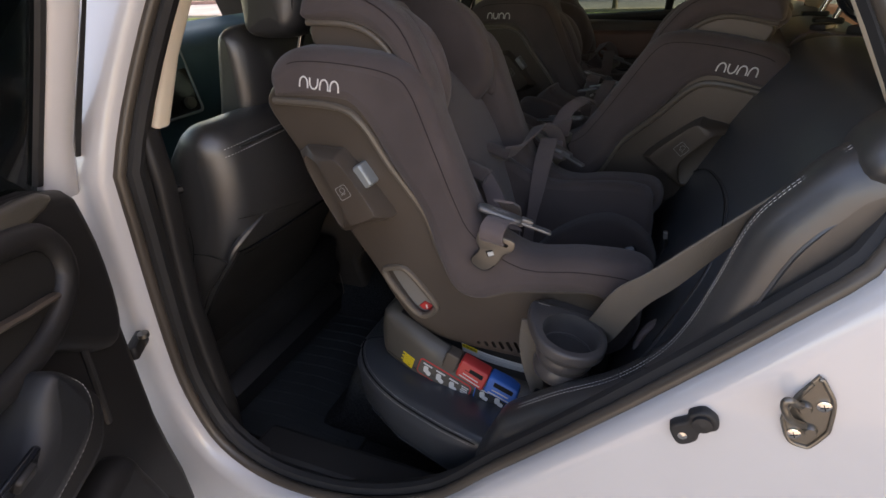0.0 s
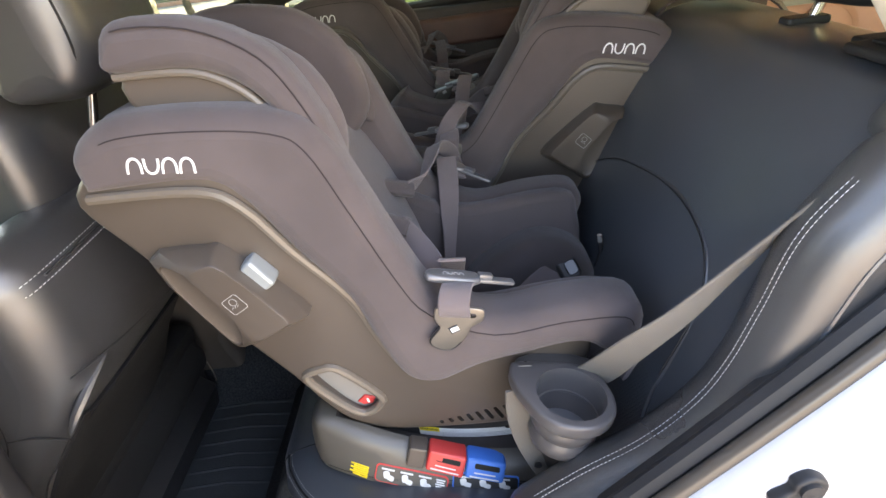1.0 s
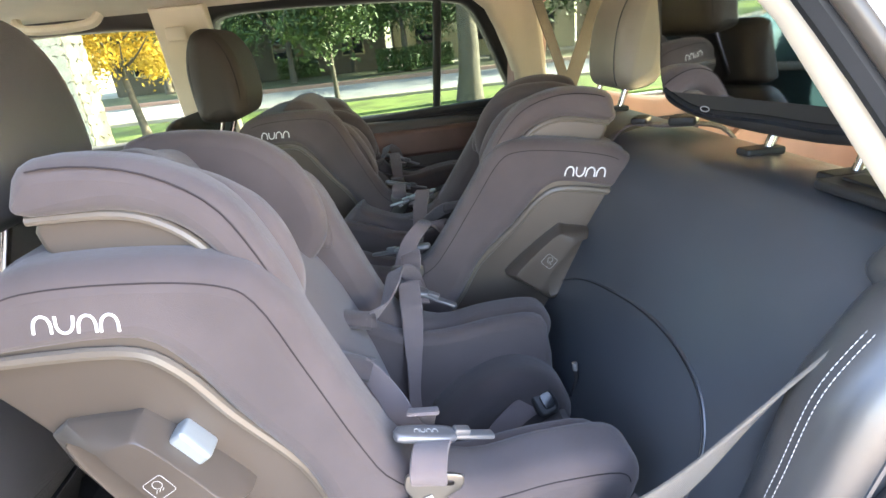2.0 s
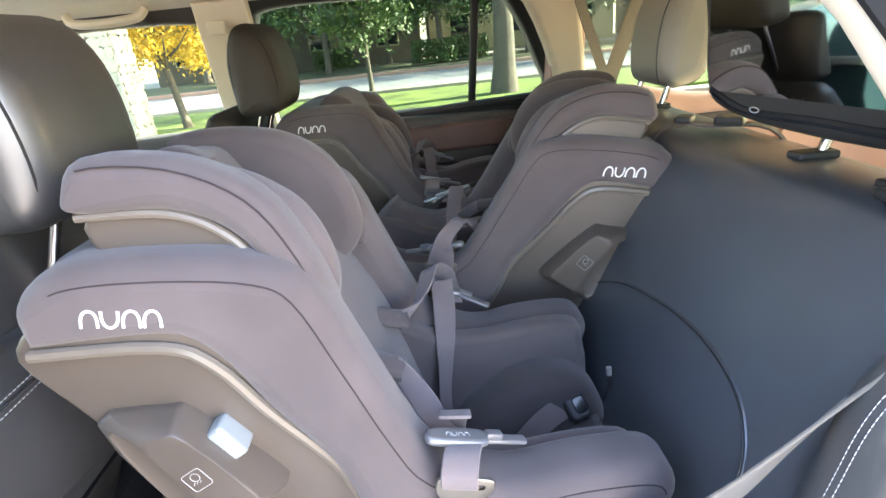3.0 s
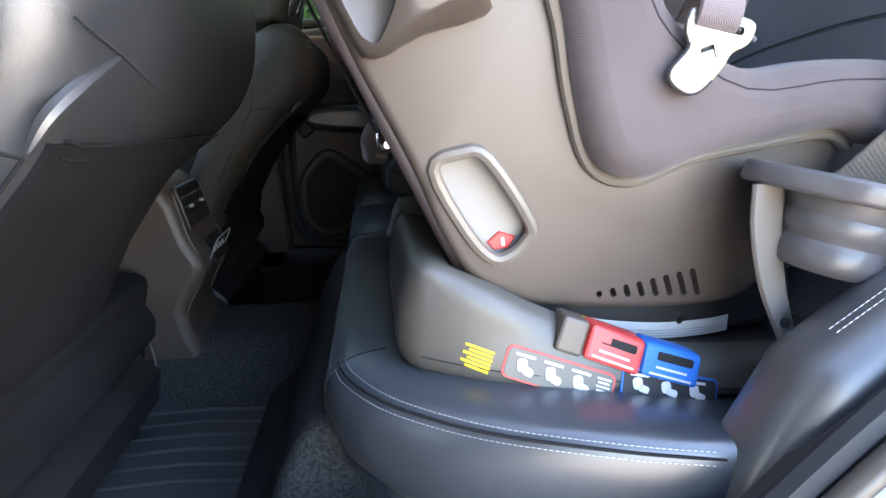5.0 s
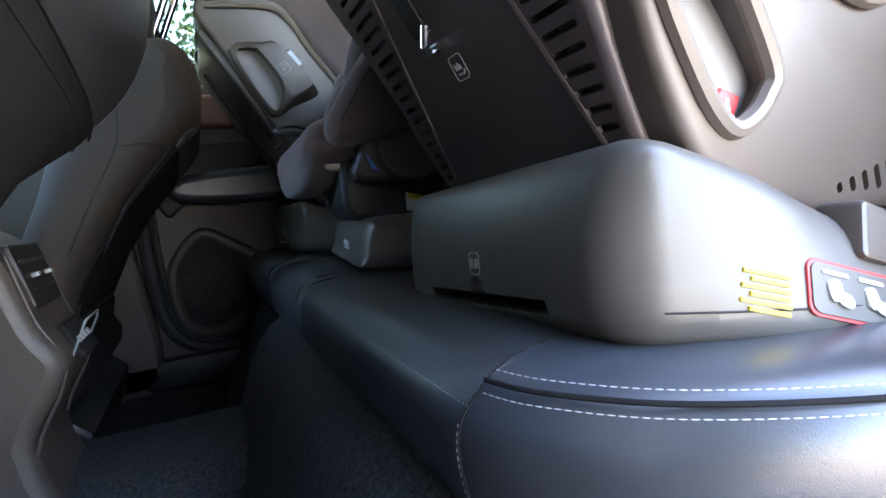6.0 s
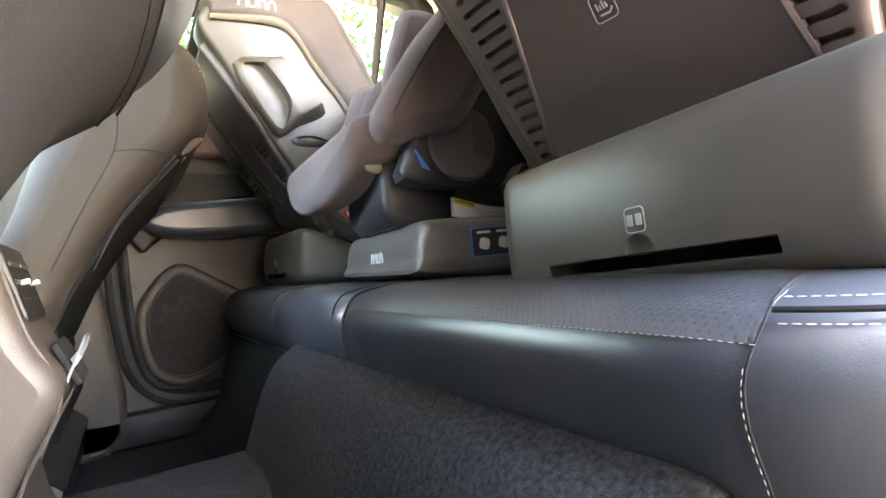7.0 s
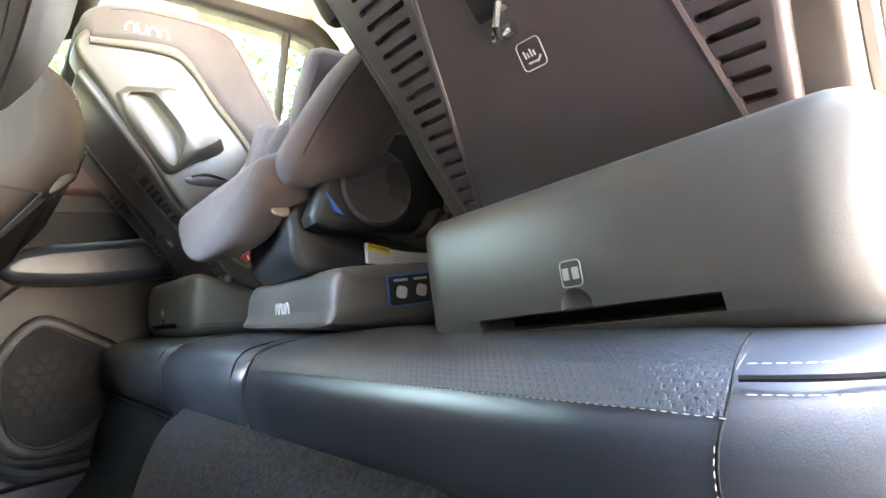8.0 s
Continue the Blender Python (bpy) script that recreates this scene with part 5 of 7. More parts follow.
def front_seat(y, label, y0, y1, h0, h1, back, hc, thick=0.0, sink=0.0, tuck=0.0, up0=-0.190, up1=0.190, hide=M_LEATHER2):
    s = thing("bucket_seat", label, "car seat", "front seats", m=pose(back, y, 0))
    prof = smooth([(-0.345, 0.60), (-0.295, 0.70), (-0.225, 0.80), (-0.180, 0.86), (-0.154, 0.92), (-0.144, 0.98), (-0.146, 1.030), (-0.160, 1.063), (-0.190, 1.080), (-0.235, 1.066), (-0.29, 0.98), (-0.35, 0.80), (-0.43, 0.62)], 4)
    def shape(v):
        """The shoulder of one seat is lower and deeper; the other curls forward low on its inboard side."""
        k = max(0.0, min(1.0, (v.z - 0.86) / 0.16))
        x = v.x + thick * max(0.0, min(1.0, (v.z - 0.78) / 0.14)) * max(0.0, min(1.0, (v.x + 0.30) / 0.10))
        side = max(0.0, min(1.0, (v.y - 0.02) / (y1 - 0.02)))
        drop = max(0.0, min(1.0, (0.89 - v.z) / 0.10))
        return Vector((x - tuck * side * side * drop * drop, v.y, v.z - sink * k))

    part("backrest", slab(B(), prof, y0, y1, 0.050, 7, fn=shape), hide, s, "grey-black leather backrest with stitched shoulder")
    # fabric rear panel: its upper border climbs towards one side of the back
    up_z, up_x = (0.60, 0.70, 0.80, 0.86, 0.92, 0.98), (-0.345, -0.295, -0.225, -0.180, -0.154, -0.144)
    rear_x = lambda z, off: float(np.interp(z, up_z, up_x)) + off
    border = lambda y: float(np.interp(y, (-0.25, -0.15, 0.08, 0.20, 0.235), (0.866, 0.856, 0.846, 0.838, 0.830)))
    rings = []
    wrap = -0.006
    ys = [y0 + 0.030 + (y1 + wrap - y0 - 0.030) * k / 24 for k in range(25)]
    for k, y in enumerate(ys):
        edge = 0.006 * math.sin(math.pi * 0.5 * min(1.0, (k + 0.3) / 2.5, (24.3 - k) / 2.5))
        zs = [0.60 + (border(y) - 0.60) * q / 10 for q in range(11)]
        ring = [Vector((rear_x(z, edge), y, z)) for z in zs]
        ring += [Vector((rear_x(zs[-1], -0.012), y, zs[-1] + 0.004)), Vector((rear_x(0.75, -0.05), y, 0.75)), Vector((-0.40, y, 0.60))]
        rings.append([shape(v) for v in ring])
    pb = B()
    skin(pb, rings)
    part("rear_panel", pb, M_SEATFAB, s, "dark fabric rear panel with map pocket")
    pocket = smooth([(y0 + 0.034, 0.868), (-0.20, 0.860), (0.0, 0.850), (y1 - 0.02, 0.836)], 8, False)
    part("pocket_edge", tube(B(), [shape(Vector((rear_x(p.y, 0.0056), p.x, p.y))) for p in pocket], 0.0013, 6), M_SEATFAB, s, "dark open edge of the map pocket")
    part("pocket_hem", tube(B(), [shape(Vector((rear_x(p.y - 0.010, 0.0058), p.x, p.y - 0.010))) for p in pocket], 0.0008, 6), M_SEATFAB, s)
    skirt = smooth([(-0.337, 0.612), (-0.343, 0.56), (-0.356, 0.47), (-0.362, 0.385), (-0.40, 0.385), (-0.39, 0.60)], 3)
    part("rear_skirt", slab(B(), skirt, y0 + 0.030, y1 - 0.006, 0.008, 3), M_SEATFAB, s, "dark fabric skirt under the seatback")
    up = smooth([(-0.190, 1.03), (-0.172, 1.08), (-0.168, 1.13), (-0.176, 1.180), (-0.200, 1.204), (-0.228, 1.186), (-0.250, 1.10), (-0.255, 1.03)], 4)
    part("upper_back", slab(B(), up, up0, up1, 0.055, 7), hide, s, "black leather upper back section")
    # seam across the lower leather, with a slack fold of the cover under it
    cross = [shape(Vector((rear_x(z, 0.0015), q, z))) for q, z in ((y0 + 0.010, 0.940), (y0 + 0.045, 0.930), (y0 + 0.075, 0.922), (-0.12, 0.900), (-0.02, 0.880))]
    part("cross_seam", tube(B(), smooth(cross, 6, False), 0.0011, 6), hide, s)
    fold = [shape(Vector((rear_x(z, 0.001), q, z))) for q, z in ((y0 + 0.072, 0.921), (y0 + 0.040, 0.905), (y0 + 0.012, 0.884), (y0 + 0.004, 0.864))]
    part("leather_fold", tube(B(), smooth(fold, 6, False), [0.0015 + 0.0045 * math.sin(math.pi * k / 18) for k in range(19)], 8), hide, s, "slack fold in the leather cover")
    part("cushion", slab(B(), smooth([(-0.36, 0.50), (-0.35, 0.60), (-0.45, 0.64), (-0.80, 0.66), (-0.86, 0.60), (-0.80, 0.50)], 4), -0.25, 0.25, 0.04, 4), M_SEATFAB, s)
    part("seat_frame", slab(B(), smooth([(-0.38, 0.37), (-0.36, 0.50), (-0.78, 0.50), (-0.76, 0.37)], 3), -0.22, 0.22, 0.01, 2), M_DARKPL, s)
    dx = -0.012
    hp = smooth([(x + dx, z) for x, z in ((-0.075, 1.187), (-0.054, 1.204), (-0.044, 1.250), (-0.054, 1.325), (-0.088, 1.372), (-0.133, 1.366), (-0.158, 1.30), (-0.156, 1.222), (-0.145, 1.190), (-0.110, 1.184))], 4)
    part("headrest", slab(B(), hp, h0, h1, 0.040, 7), hide, s, "grey-black leather headrest with stitched seam")
    ring = inset(hp, 0.0115)
    top = [p for p in ring if p.y > 1.215]
    low = sorted((p for p in ring if p.y < 1.222), key=lambda p: p.x)
    for q in (-1, 1):
        part("post", tube(B(), [(-0.180, hc + 0.055 * q, 1.06), (-0.106 + dx, hc + 0.055 * q, 1.205)], 0.006, 10), M_CHROME, s, "chrome post")
        part("stitching", stitches(B(), [(p.x, (h1 - 0.0120 if q > 0 else h0 + 0.0120), p.y) for p in low], 0.006, 0.004, 0.0004), M_STITCH, s)
        part("seam", tube(B(), [(p.x, (h1 - 0.0120 if q > 0 else h0 + 0.0120), p.y) for p in top], 0.0013, 6), M_HOLE, s)
    for x, z in ((-0.1500, 1.0490), (-0.1455, 1.0390)):
        line = smooth([(x - 0.085, y0 + 0.001, z - 0.052), (x - 0.046, y0 + 0.006, z - 0.022), (x - 0.017, y0 + 0.022, z - 0.006), (x, y0 + 0.052, z), (x, 0.0, z + 0.004), (x, y1 - 0.052, z), (x - 0.017, y1 - 0.022, z - 0.006), (x - 0.046, y1 - 0.006, z - 0.022)], 5, False)
        part("stitching", stitches(B(), [shape(Vector(q)) for q in line], 0.0058, 0.0042, 0.0005), M_STITCH, s)
    part("seam", tube(B(), [shape(Vector(q)) for q in ((-0.1480, y0 + 0.05, 1.044), (-0.1480, 0.0, 1.047), (-0.1480, y1 - 0.05, 1.044))], 0.0016, 6), hide, s)
    # side seams of the near bolster
    for line in (((-0.232, 0.918), (-0.240, 0.866), (-0.275, 0.80), (-0.314, 0.723)), ((-0.170, 0.861), (-0.205, 0.868), (-0.240, 0.866)), ((-0.170, 0.861), (-0.205, 0.82), (-0.237, 0.783), (-0.272, 0.719))):
        part("seam", tube(B(), smooth([(x, y0 + 0.0008, z) for x, z in line], 5, False), 0.0013, 6), M_HOLE, s)
    return s


front_seat(0.50, "grey-black leather driver's seat with dark fabric rear panel", -0.285, 0.255, -0.150, 0.052, 0.018, 0.010, thick=0.014, tuck=0.066, up0=-0.150, up1=0.150)
# same leather as the driver's seat; its weaker, warmer light is in the colour
front_seat(1.236, "grey-black leather passenger seat with dark fabric rear panel", -0.235, 0.285, -0.140, 0.085, 0.050, -0.035, thick=0.026, sink=0.050, hide=M_LEATHER3)

# ---- centre console ----
con = thing("centre_console", "black plastic centre console with rear air vents and ports", "console", m=pose(-0.010, 0, 0.032))
cp = smooth([(-0.305, 0.355), (-0.272, 0.50), (-0.232, 0.575), (-0.252, 0.625), (-0.275, 0.70), (-0.32, 0.735), (-0.40, 0.76), (-0.85, 0.74), (-0.95, 0.62), (-0.95, 0.37)], 4)
part("body", slab(B(), cp, 0.785, 0.955, 0.018, 3), M_DOORTRIM, con)
part("vent_bezel", block(B(), (0, 0, 0), (0.075, 0.115, 0.012), 0.004, 2, Matrix.Translation((-0.268, 0.87, 0.675)) @ Matrix.Rotation(radians(76), 4, 'Y')), M_DARKPL, con)
for s in (-1, 1):
    for k in range(3):
        part("vent_fin", block(B(), (0, 0, 0), (0.004, 0.045, 0.008), 0.0015, 2, Matrix.Translation((-0.262 - 0.003 * k, 0.87 + 0.028 * s, 0.660 + 0.016 * k)) @ Matrix.Rotation(radians(76), 4, 'Y')), M_DOORTRIM, con)
    part("vent_tab", block(B(), (0, 0, 0), (0.005, 0.010, 0.008), 0.001, 2, Matrix.Translation((-0.258, 0.87 + 0.028 * s, 0.676)) @ Matrix.Rotation(radians(76), 4, 'Y')), M_SILV, con)
part("port_panel", block(B(), (0, 0, 0), (0.045, 0.085, 0.006), 0.002, 2, Matrix.Translation((-0.232, 0.87, 0.597)) @ Matrix.Rotation(radians(66), 4, 'Y')), M_HOLE, con)
for k in range(4):
    part("port_mark", block(B(), (0, 0, 0), (0.008, 0.010, 0.002), 0.0006, 1, Matrix.Translation((-0.2275, 0.843 + 0.018 * k, 0.597)) @ Matrix.Rotation(radians(66), 4, 'Y')), M_PRINT, con)
for s in (-1, 1):
    part("trim_line", tube(B(), smooth([(-0.296, 0.87 + 0.072 * s, 0.36), (-0.272, 0.87 + 0.072 * s, 0.49), (-0.236, 0.87 + 0.072 * s, 0.57), (-0.256, 0.87 + 0.072 * s, 0.632), (-0.272, 0.87 + 0.070 * s, 0.70)], 5, False), 0.0020, 6), M_DOORTRIM, con)
part("port_frame", tube(B(), [Vector((-0.2260 - (p.y - 0.597) * -0.44, p.x, p.y)) for p in rrect(0.87, 0.597, 0.088, 0.044, 0.006)] + [Vector((-0.2260 - (0.622 - 0.597 - 0.006) * -0.44, 0.914 - 0.0, 0.613))], 0.0014, 6), M_SILV, con)
part("lid", block(B(), (-0.50, 0.87, 0.775), (0.32, 0.15, 0.035), 0.012, 3), M_LEATHER, con, "padded black armrest lid")

# ---- floor mat, rail ----
matb = B()
block(matb, (-0.24, 0.52, 0.366), (0.42, 0.50, 0.012), 0.004)
fmat = solo("floor_mat", matb, M_MAT, "black ribbed rubber floor mat in the footwell", "floor mat")
for k in range(12):
    part("rib", tube(B(), [(-0.42, 0.32 + 0.036 * k, 0.373), (-0.24, 0.335 + 0.036 * k, 0.3735), (-0.06, 0.32 + 0.036 * k, 0.373)], 0.003, 5), M_MAT, fmat)
rail = thing("seat_rail", "black metal front seat rail cover on the floor", "seat rail")
part("rail_cover", block(B(), (-0.455, 0.735, 0.392), (0.13, 0.085, 0.055), 0.012), M_DARKPL, rail)
part("cable", tube(B(), smooth([(-0.400, 0.745, 0.395), (-0.385, 0.752, 0.425), (-0.365, 0.760, 0.392), (-0.340, 0.765, 0.400), (-0.335, 0.770, 0.450), (-0.350, 0.775, 0.520)], 5, False), 0.0016, 6), M_LIP, rail)


# ---- bodyshell ----
def wall_with_hole(bm, outer, hole, d0, d1, r, axes="xzy", fn=None):
    """A plate between two outlines of the same point count, rounded towards the hole."""
    n = len(outer)
    s = 1 if d1 > d0 else -1
    rings = []

    def ring(pts, d):
        out = []
        for p in pts:
            co = {axes[0]: p[0], axes[1]: p[1], axes[2]: d}
            v = Vector((co["x"], co["y"], co["z"]))
            out.append(fn(v) if fn else v)
        return out
    hv = [Vector((p[0], p[1])) for p in hole]
    rings.append(ring(outer, d0))
    for k in range(4):
        a = radians(90 * k / 3)
        rings.append(ring(inset(hv, -r * (1 - math.sin(a))), d0 + s * r * (1 - math.cos(a))))
    rings.append(ring(hv, d1))
    rings.append(ring(outer, d1))
    vs = skin(bm, rings, cap=False)
    for i in range(n):
        j = (i + 1) % n
        bm.faces.new((vs[-1][i], vs[-1][j], vs[0][j], vs[0][i]))
    return bm


def spread(hole, x0, x1, z0, z1):
    """The frame's outer outline for a hole: each point pushed out to a rectangle, with its four corners."""
    n = len(hole)
    cx, cz = sum(p[0] for p in hole) / n, sum(p[1] for p in hole) / n
    out = []
    for p in hole:
        dx, dz = p[0] - cx, p[1] - cz
        kx = ((x1 if dx > 0 else x0) - cx) / dx if abs(dx) > 1e-6 else 1e9
        kz = ((z1 if dz > 0 else z0) - cz) / dz if abs(dz) > 1e-6 else 1e9
        k = min(kx, kz)
        out.append((cx + dx * k, cz + dz * k))
    for corner in ((x0, z0), (x0, z1), (x1, z0), (x1, z1)):
        a = math.atan2(corner[1] - cz, corner[0] - cx)
        best = min(range(n), key=lambda i: abs(math.remainder(math.atan2(hole[i][1] - cz, hole[i][0] - cx) - a, 2 * math.pi)))
        out[best] = corner
    return out


def tumble(v):
    """The side leans inward above the belt line."""
    k = max(0.0, v.z - 1.05)
    return Vector((v.x, v.y + 0.42 * k, v.z))


OPEN = smooth([(-0.150, 0.565), (-0.190, 0.67), (-0.194, 0.78), (-0.182, 0.97), (-0.166, 1.13), (-0.105, 1.31), (-0.045, 1.38), (0.08, 1.41), (0.44, 1.41), (0.52, 1.385),
               (0.585, 1.30), (0.660, 1.15), (0.655, 1.070), (0.600, 0.995), (0.515, 0.895), (0.420, 0.790), (0.335, 0.700), (0.24, 0.60), (0.10, 0.53), (-0.05, 0.515)], 4)
body = thing("car_body", "glossy white car body side around the open rear door", "car body", kind="structure")
side = B()
wall_with_hole(side, spread(OPEN, -0.270, 0.79, 0.26, 1.48), OPEN, 0.070, 0.130, 0.022, fn=tumble)
part("rear_quarter", side, M_WHITE, body, "glossy white painted quarter panel and sill")
inn = B()
wall_with_hole(inn, spread(OPEN, -0.270, 0.79, 0.26, 1.48), inset(OPEN, 0.004), 0.131, 0.144, 0.006, fn=tumble)
part("inner_trim", inn, M_DARKPL, body, "black plastic inner opening trim")
seal = [tumble(Vector((p.x, 0.122, p.y))) for p in inset(OPEN, 0.003)]
part("door_seal", tube(B(), seal + seal[:2], 0.012, 8), M_RUBBER, body, "black rubber door seal")
seal2 = [tumble(Vector((p.x, 0.102, p.y))) for p in inset(OPEN, 0.001)]
part("seal_lip", tube(B(), seal2 + seal2[:2], 0.0085, 10), M_LIPSEAL, body, "brown-grey satin outer seal lip")
part("scuff_plate", block(B(), (0.05, 0.165, 0.515), (0.36, 0.07, 0.03), 0.010), M_DARKPL, body, "black plastic sill cover")
part("lower_quarter", block(B(), (1.49, 0.11, 0.67), (1.40, 0.08, 0.82), 0.02), M_WHITE, body)
part("rear_pillar", block(B(), (1.72, 0.19, 1.26), (0.36, 0.08, 0.36), 0.03), M_WHITE, body)
qp = B()
slab(qp, [(0.79, 1.08), (0.79, 1.42), (1.54, 1.42), (1.54, 1.08)], 0.140, 0.144, 0.0006, 1, fn=tumble)
part("quarter_pane", qp, G_TINT, body, "tinted quarter window")
part("front_side", block(B(), (-1.02, 0.09, 0.70), (1.49, 0.08, 0.80), 0.02), M_WHITE, body)
part("front_pillar", slab(B(), [(-0.28, 1.095), (-0.162, 1.095), (-0.150, 1.18), (-0.128, 1.255), (-0.060, 1.42), (-0.25, 1.42)], 0.146, 0.175, 0.008, 3, fn=tumble), M_BEIGE, body, "beige plastic centre pillar trim")
part("pillar_lower", slab(B(), smooth([(-0.28, 0.5), (-0.28, 0.8), (-0.28, 1.094), (-0.165, 1.094), (-0.186, 0.8), (-0.180, 0.5)], 3), 0.146, 0.180, 0.010, 3), M_DARKPL, body)
part("rear_pillar_trim", slab(B(), [(0.652, 1.15), (0.577, 1.30), (0.512, 1.385), (0.46, 1.425), (0.80, 1.43), (0.80, 1.15)], 0.146, 0.175, 0.008, 3, fn=tumble), M_BEIGE, body, "beige plastic rear pillar trim")
part("roof_rail", tube(B(), [(-1.2, 0.25, 1.41), (-0.2, 0.25, 1.455), (0.6, 0.255, 1.455), (2.0, 0.27, 1.40)], 0.045, 10), M_WHITE, body)

fp = B()
slab(fp, [(-1.36, 1.08), (-0.98, 1.42), (-0.27, 1.42), (-0.27, 1.08)], 0.112, 0.116, 0.0006, 1, fn=tumble)
part("front_pane", fp, G_PALE, body, "pale green front door glass")

# outer skin that closes the car above and ahead
part("roof_skin", slab(B(), smooth([(-1.10, 1.50), (-0.90, 1.545), (-0.2, 1.585), (0.6, 1.585), (1.4, 1.545), (1.70, 1.50), (1.66, 1.48), (0.6, 1.553), (-0.2, 1.553), (-1.06, 1.48)], 4), 0.26, 1.48, 0.006, 2), M_WHITE, body, "white painted roof")
part("windscreen", slab(B(), [(-1.10, 1.500), (-1.75, 1.075), (-1.75, 1.070), (-1.10, 1.494)], 0.24, 1.50, 0.001, 1), G_CLEAR, body, "clear windscreen glass")
part("bonnet", slab(B(), smooth([(-1.72, 1.06), (-2.2, 1.00), (-2.55, 0.90), (-2.66, 0.70), (-2.64, 0.40), (-1.85, 0.36), (-1.74, 0.80)], 4), 0.10, 1.66, 0.05, 4), M_WHITE, body, "white painted bonnet and front end")
part("front_floor", block(B(), (-1.5, 0.88, 0.42), (0.6, 1.46, 0.08), 0.02), M_CARPET, body)
for wx in (-1.95, 1.30):
    for wy, sgn in ((0.16, -1), (1.60, 1)):
        wheel = part("wheel", lathe(B(), [(0.10, -0.09), (0.24, -0.10), (0.30, -0.085), (0.315, -0.05), (0.315, 0.05), (0.30, 0.085), (0.24, 0.10), (0.10, 0.09)], (0, 0, 0), 40, lambda v: Vector((wx + v.x, wy + v.z, 0.315 + v.y))), M_RUBBER, body, "black rubber tyre")
        part("rim", lathe(B(), [(0.004, 0.0), (0.03, 0.01), (0.19, 0.0), (0.215, 0.015), (0.225, 0.0), (0.22, -0.02), (0.004, -0.02)], (0, 0, 0), 32, lambda v: Vector((wx + v.x, wy + sgn * (0.098 + v.z), 0.315 + v.y))), M_STEEL, wheel, "alloy rim")

strk = thing("door_striker", "brushed steel door striker screwed to the white jamb", "door striker")
sm = Matrix.Translation((0.622, 0.070, 0.926))
sf = lambda v: sm @ v
# angular plate with a turned-up rim, a wire loop standing off it on two bosses, two screws
sp = [Vector(q) for q in ((0.001, 0.043), (0.010, 0.034), (0.019, 0.018), (0.022, -0.008), (0.021, -0.016), (0.013, -0.034), (0.006, -0.036), (-0.006, -0.032), (-0.015, -0.012), (-0.015, -0.004), (-0.010, 0.018))]
part("plate", slab(B(), sp, 0.004, -0.003, 0.0012, 2, fn=sf), M_STEEL, strk)
rim = [sf(Vector((q.x, -0.0035, q.y))) for q in inset(sp, 0.0018)]
part("plate_rim", tube(B(), smooth(rim, 3), 0.0019, 8), M_STEEL, strk)
bar = [sf(Vector(q)) for q in ((-0.002, -0.001, 0.009), (-0.009, -0.012, 0.016), (-0.017, -0.021, 0.026), (-0.0215, -0.0225, 0.027), (-0.0220, -0.0225, 0.021), (-0.0170, -0.0220, 0.011), (-0.010, -0.014, 0.000), (0.000, -0.006, -0.009), (0.007, -0.001, -0.014))]
part("wire_loop", tube(B(), smooth(bar, 4, False), 0.0031, 10), M_STEEL, strk, "bent steel wire loop")
for x, dz in ((-0.002, 0.009), (0.007, -0.014)):
    part("boss", lathe(B(), [(0.0005, 0), (0.0062, 0), (0.0058, 0.004), (0.0040, 0.0065), (0.0005, 0.0065)], (0, 0, 0), 14, lambda v: sf(Vector((x + v.x, -0.002 - v.z, dz + v.y)))), M_STEEL, strk)
for x, dz in ((0.011, 0.014), (-0.003, -0.022)):
    scr = part("screw", lathe(B(), [(0.0005, 0), (0.0058, 0), (0.0055, 0.0018), (0.0030, 0.0030), (0.0005, 0.0032)], (0, 0, 0), 14, lambda v: sf(Vector((x + v.x, -0.003 - v.z, dz + v.y)))), M_CHROME, strk)
    cr = B()
    for a in (0.4, 1.97):
        tube(cr, [sf(Vector((x - 0.003 * math.cos(a), -0.0061, dz - 0.003 * math.sin(a)))), sf(Vector((x + 0.003 * math.cos(a), -0.0061, dz + 0.003 * math.sin(a))))], 0.0005, 5)
    part("screw_cross", cr, M_HOLE, scr)
bmp = thing("door_bumper", "black rubber door bumper screwed to the jamb", "door bumper")
bmm = Matrix.Translation((0.543, 0.070, 0.885)) @ Matrix.Rotation(radians(-36), 4, 'Y') @ Matrix.Scale(0.72, 4)
bf = lambda v: bmm @ v
part("block", slab(B(), smooth([(-0.032, -0.012), (-0.026, 0.014), (-0.002, 0.016), (0.006, 0.024), (0.026, 0.022), (0.033, 0.004), (0.024, -0.010), (0.004, -0.008), (-0.006, -0.018), (-0.024, -0.020)], 3), 0.004, -0.012, 0.004, 3, fn=bf), M_RUBBER, bmp)
part("button", lathe(B(), [(0.001, 0), (0.012, 0), (0.012, 0.006), (0.001, 0.008)], (0, 0, 0), 16, lambda v: bf(Vector((0.014 + v.x, -0.011 - v.z, 0.008 + v.y)))), M_RUBBER, bmp)
part("screw", lathe(B(), [(0.0005, 0), (0.006, 0), (0.006, 0.001), (0.0005, 0.002)], (0, 0, 0), 12, lambda v: bf(Vector((-0.018 + v.x, -0.0115 - v.z, -0.004 + v.y)))), M_CHROME, bmp)

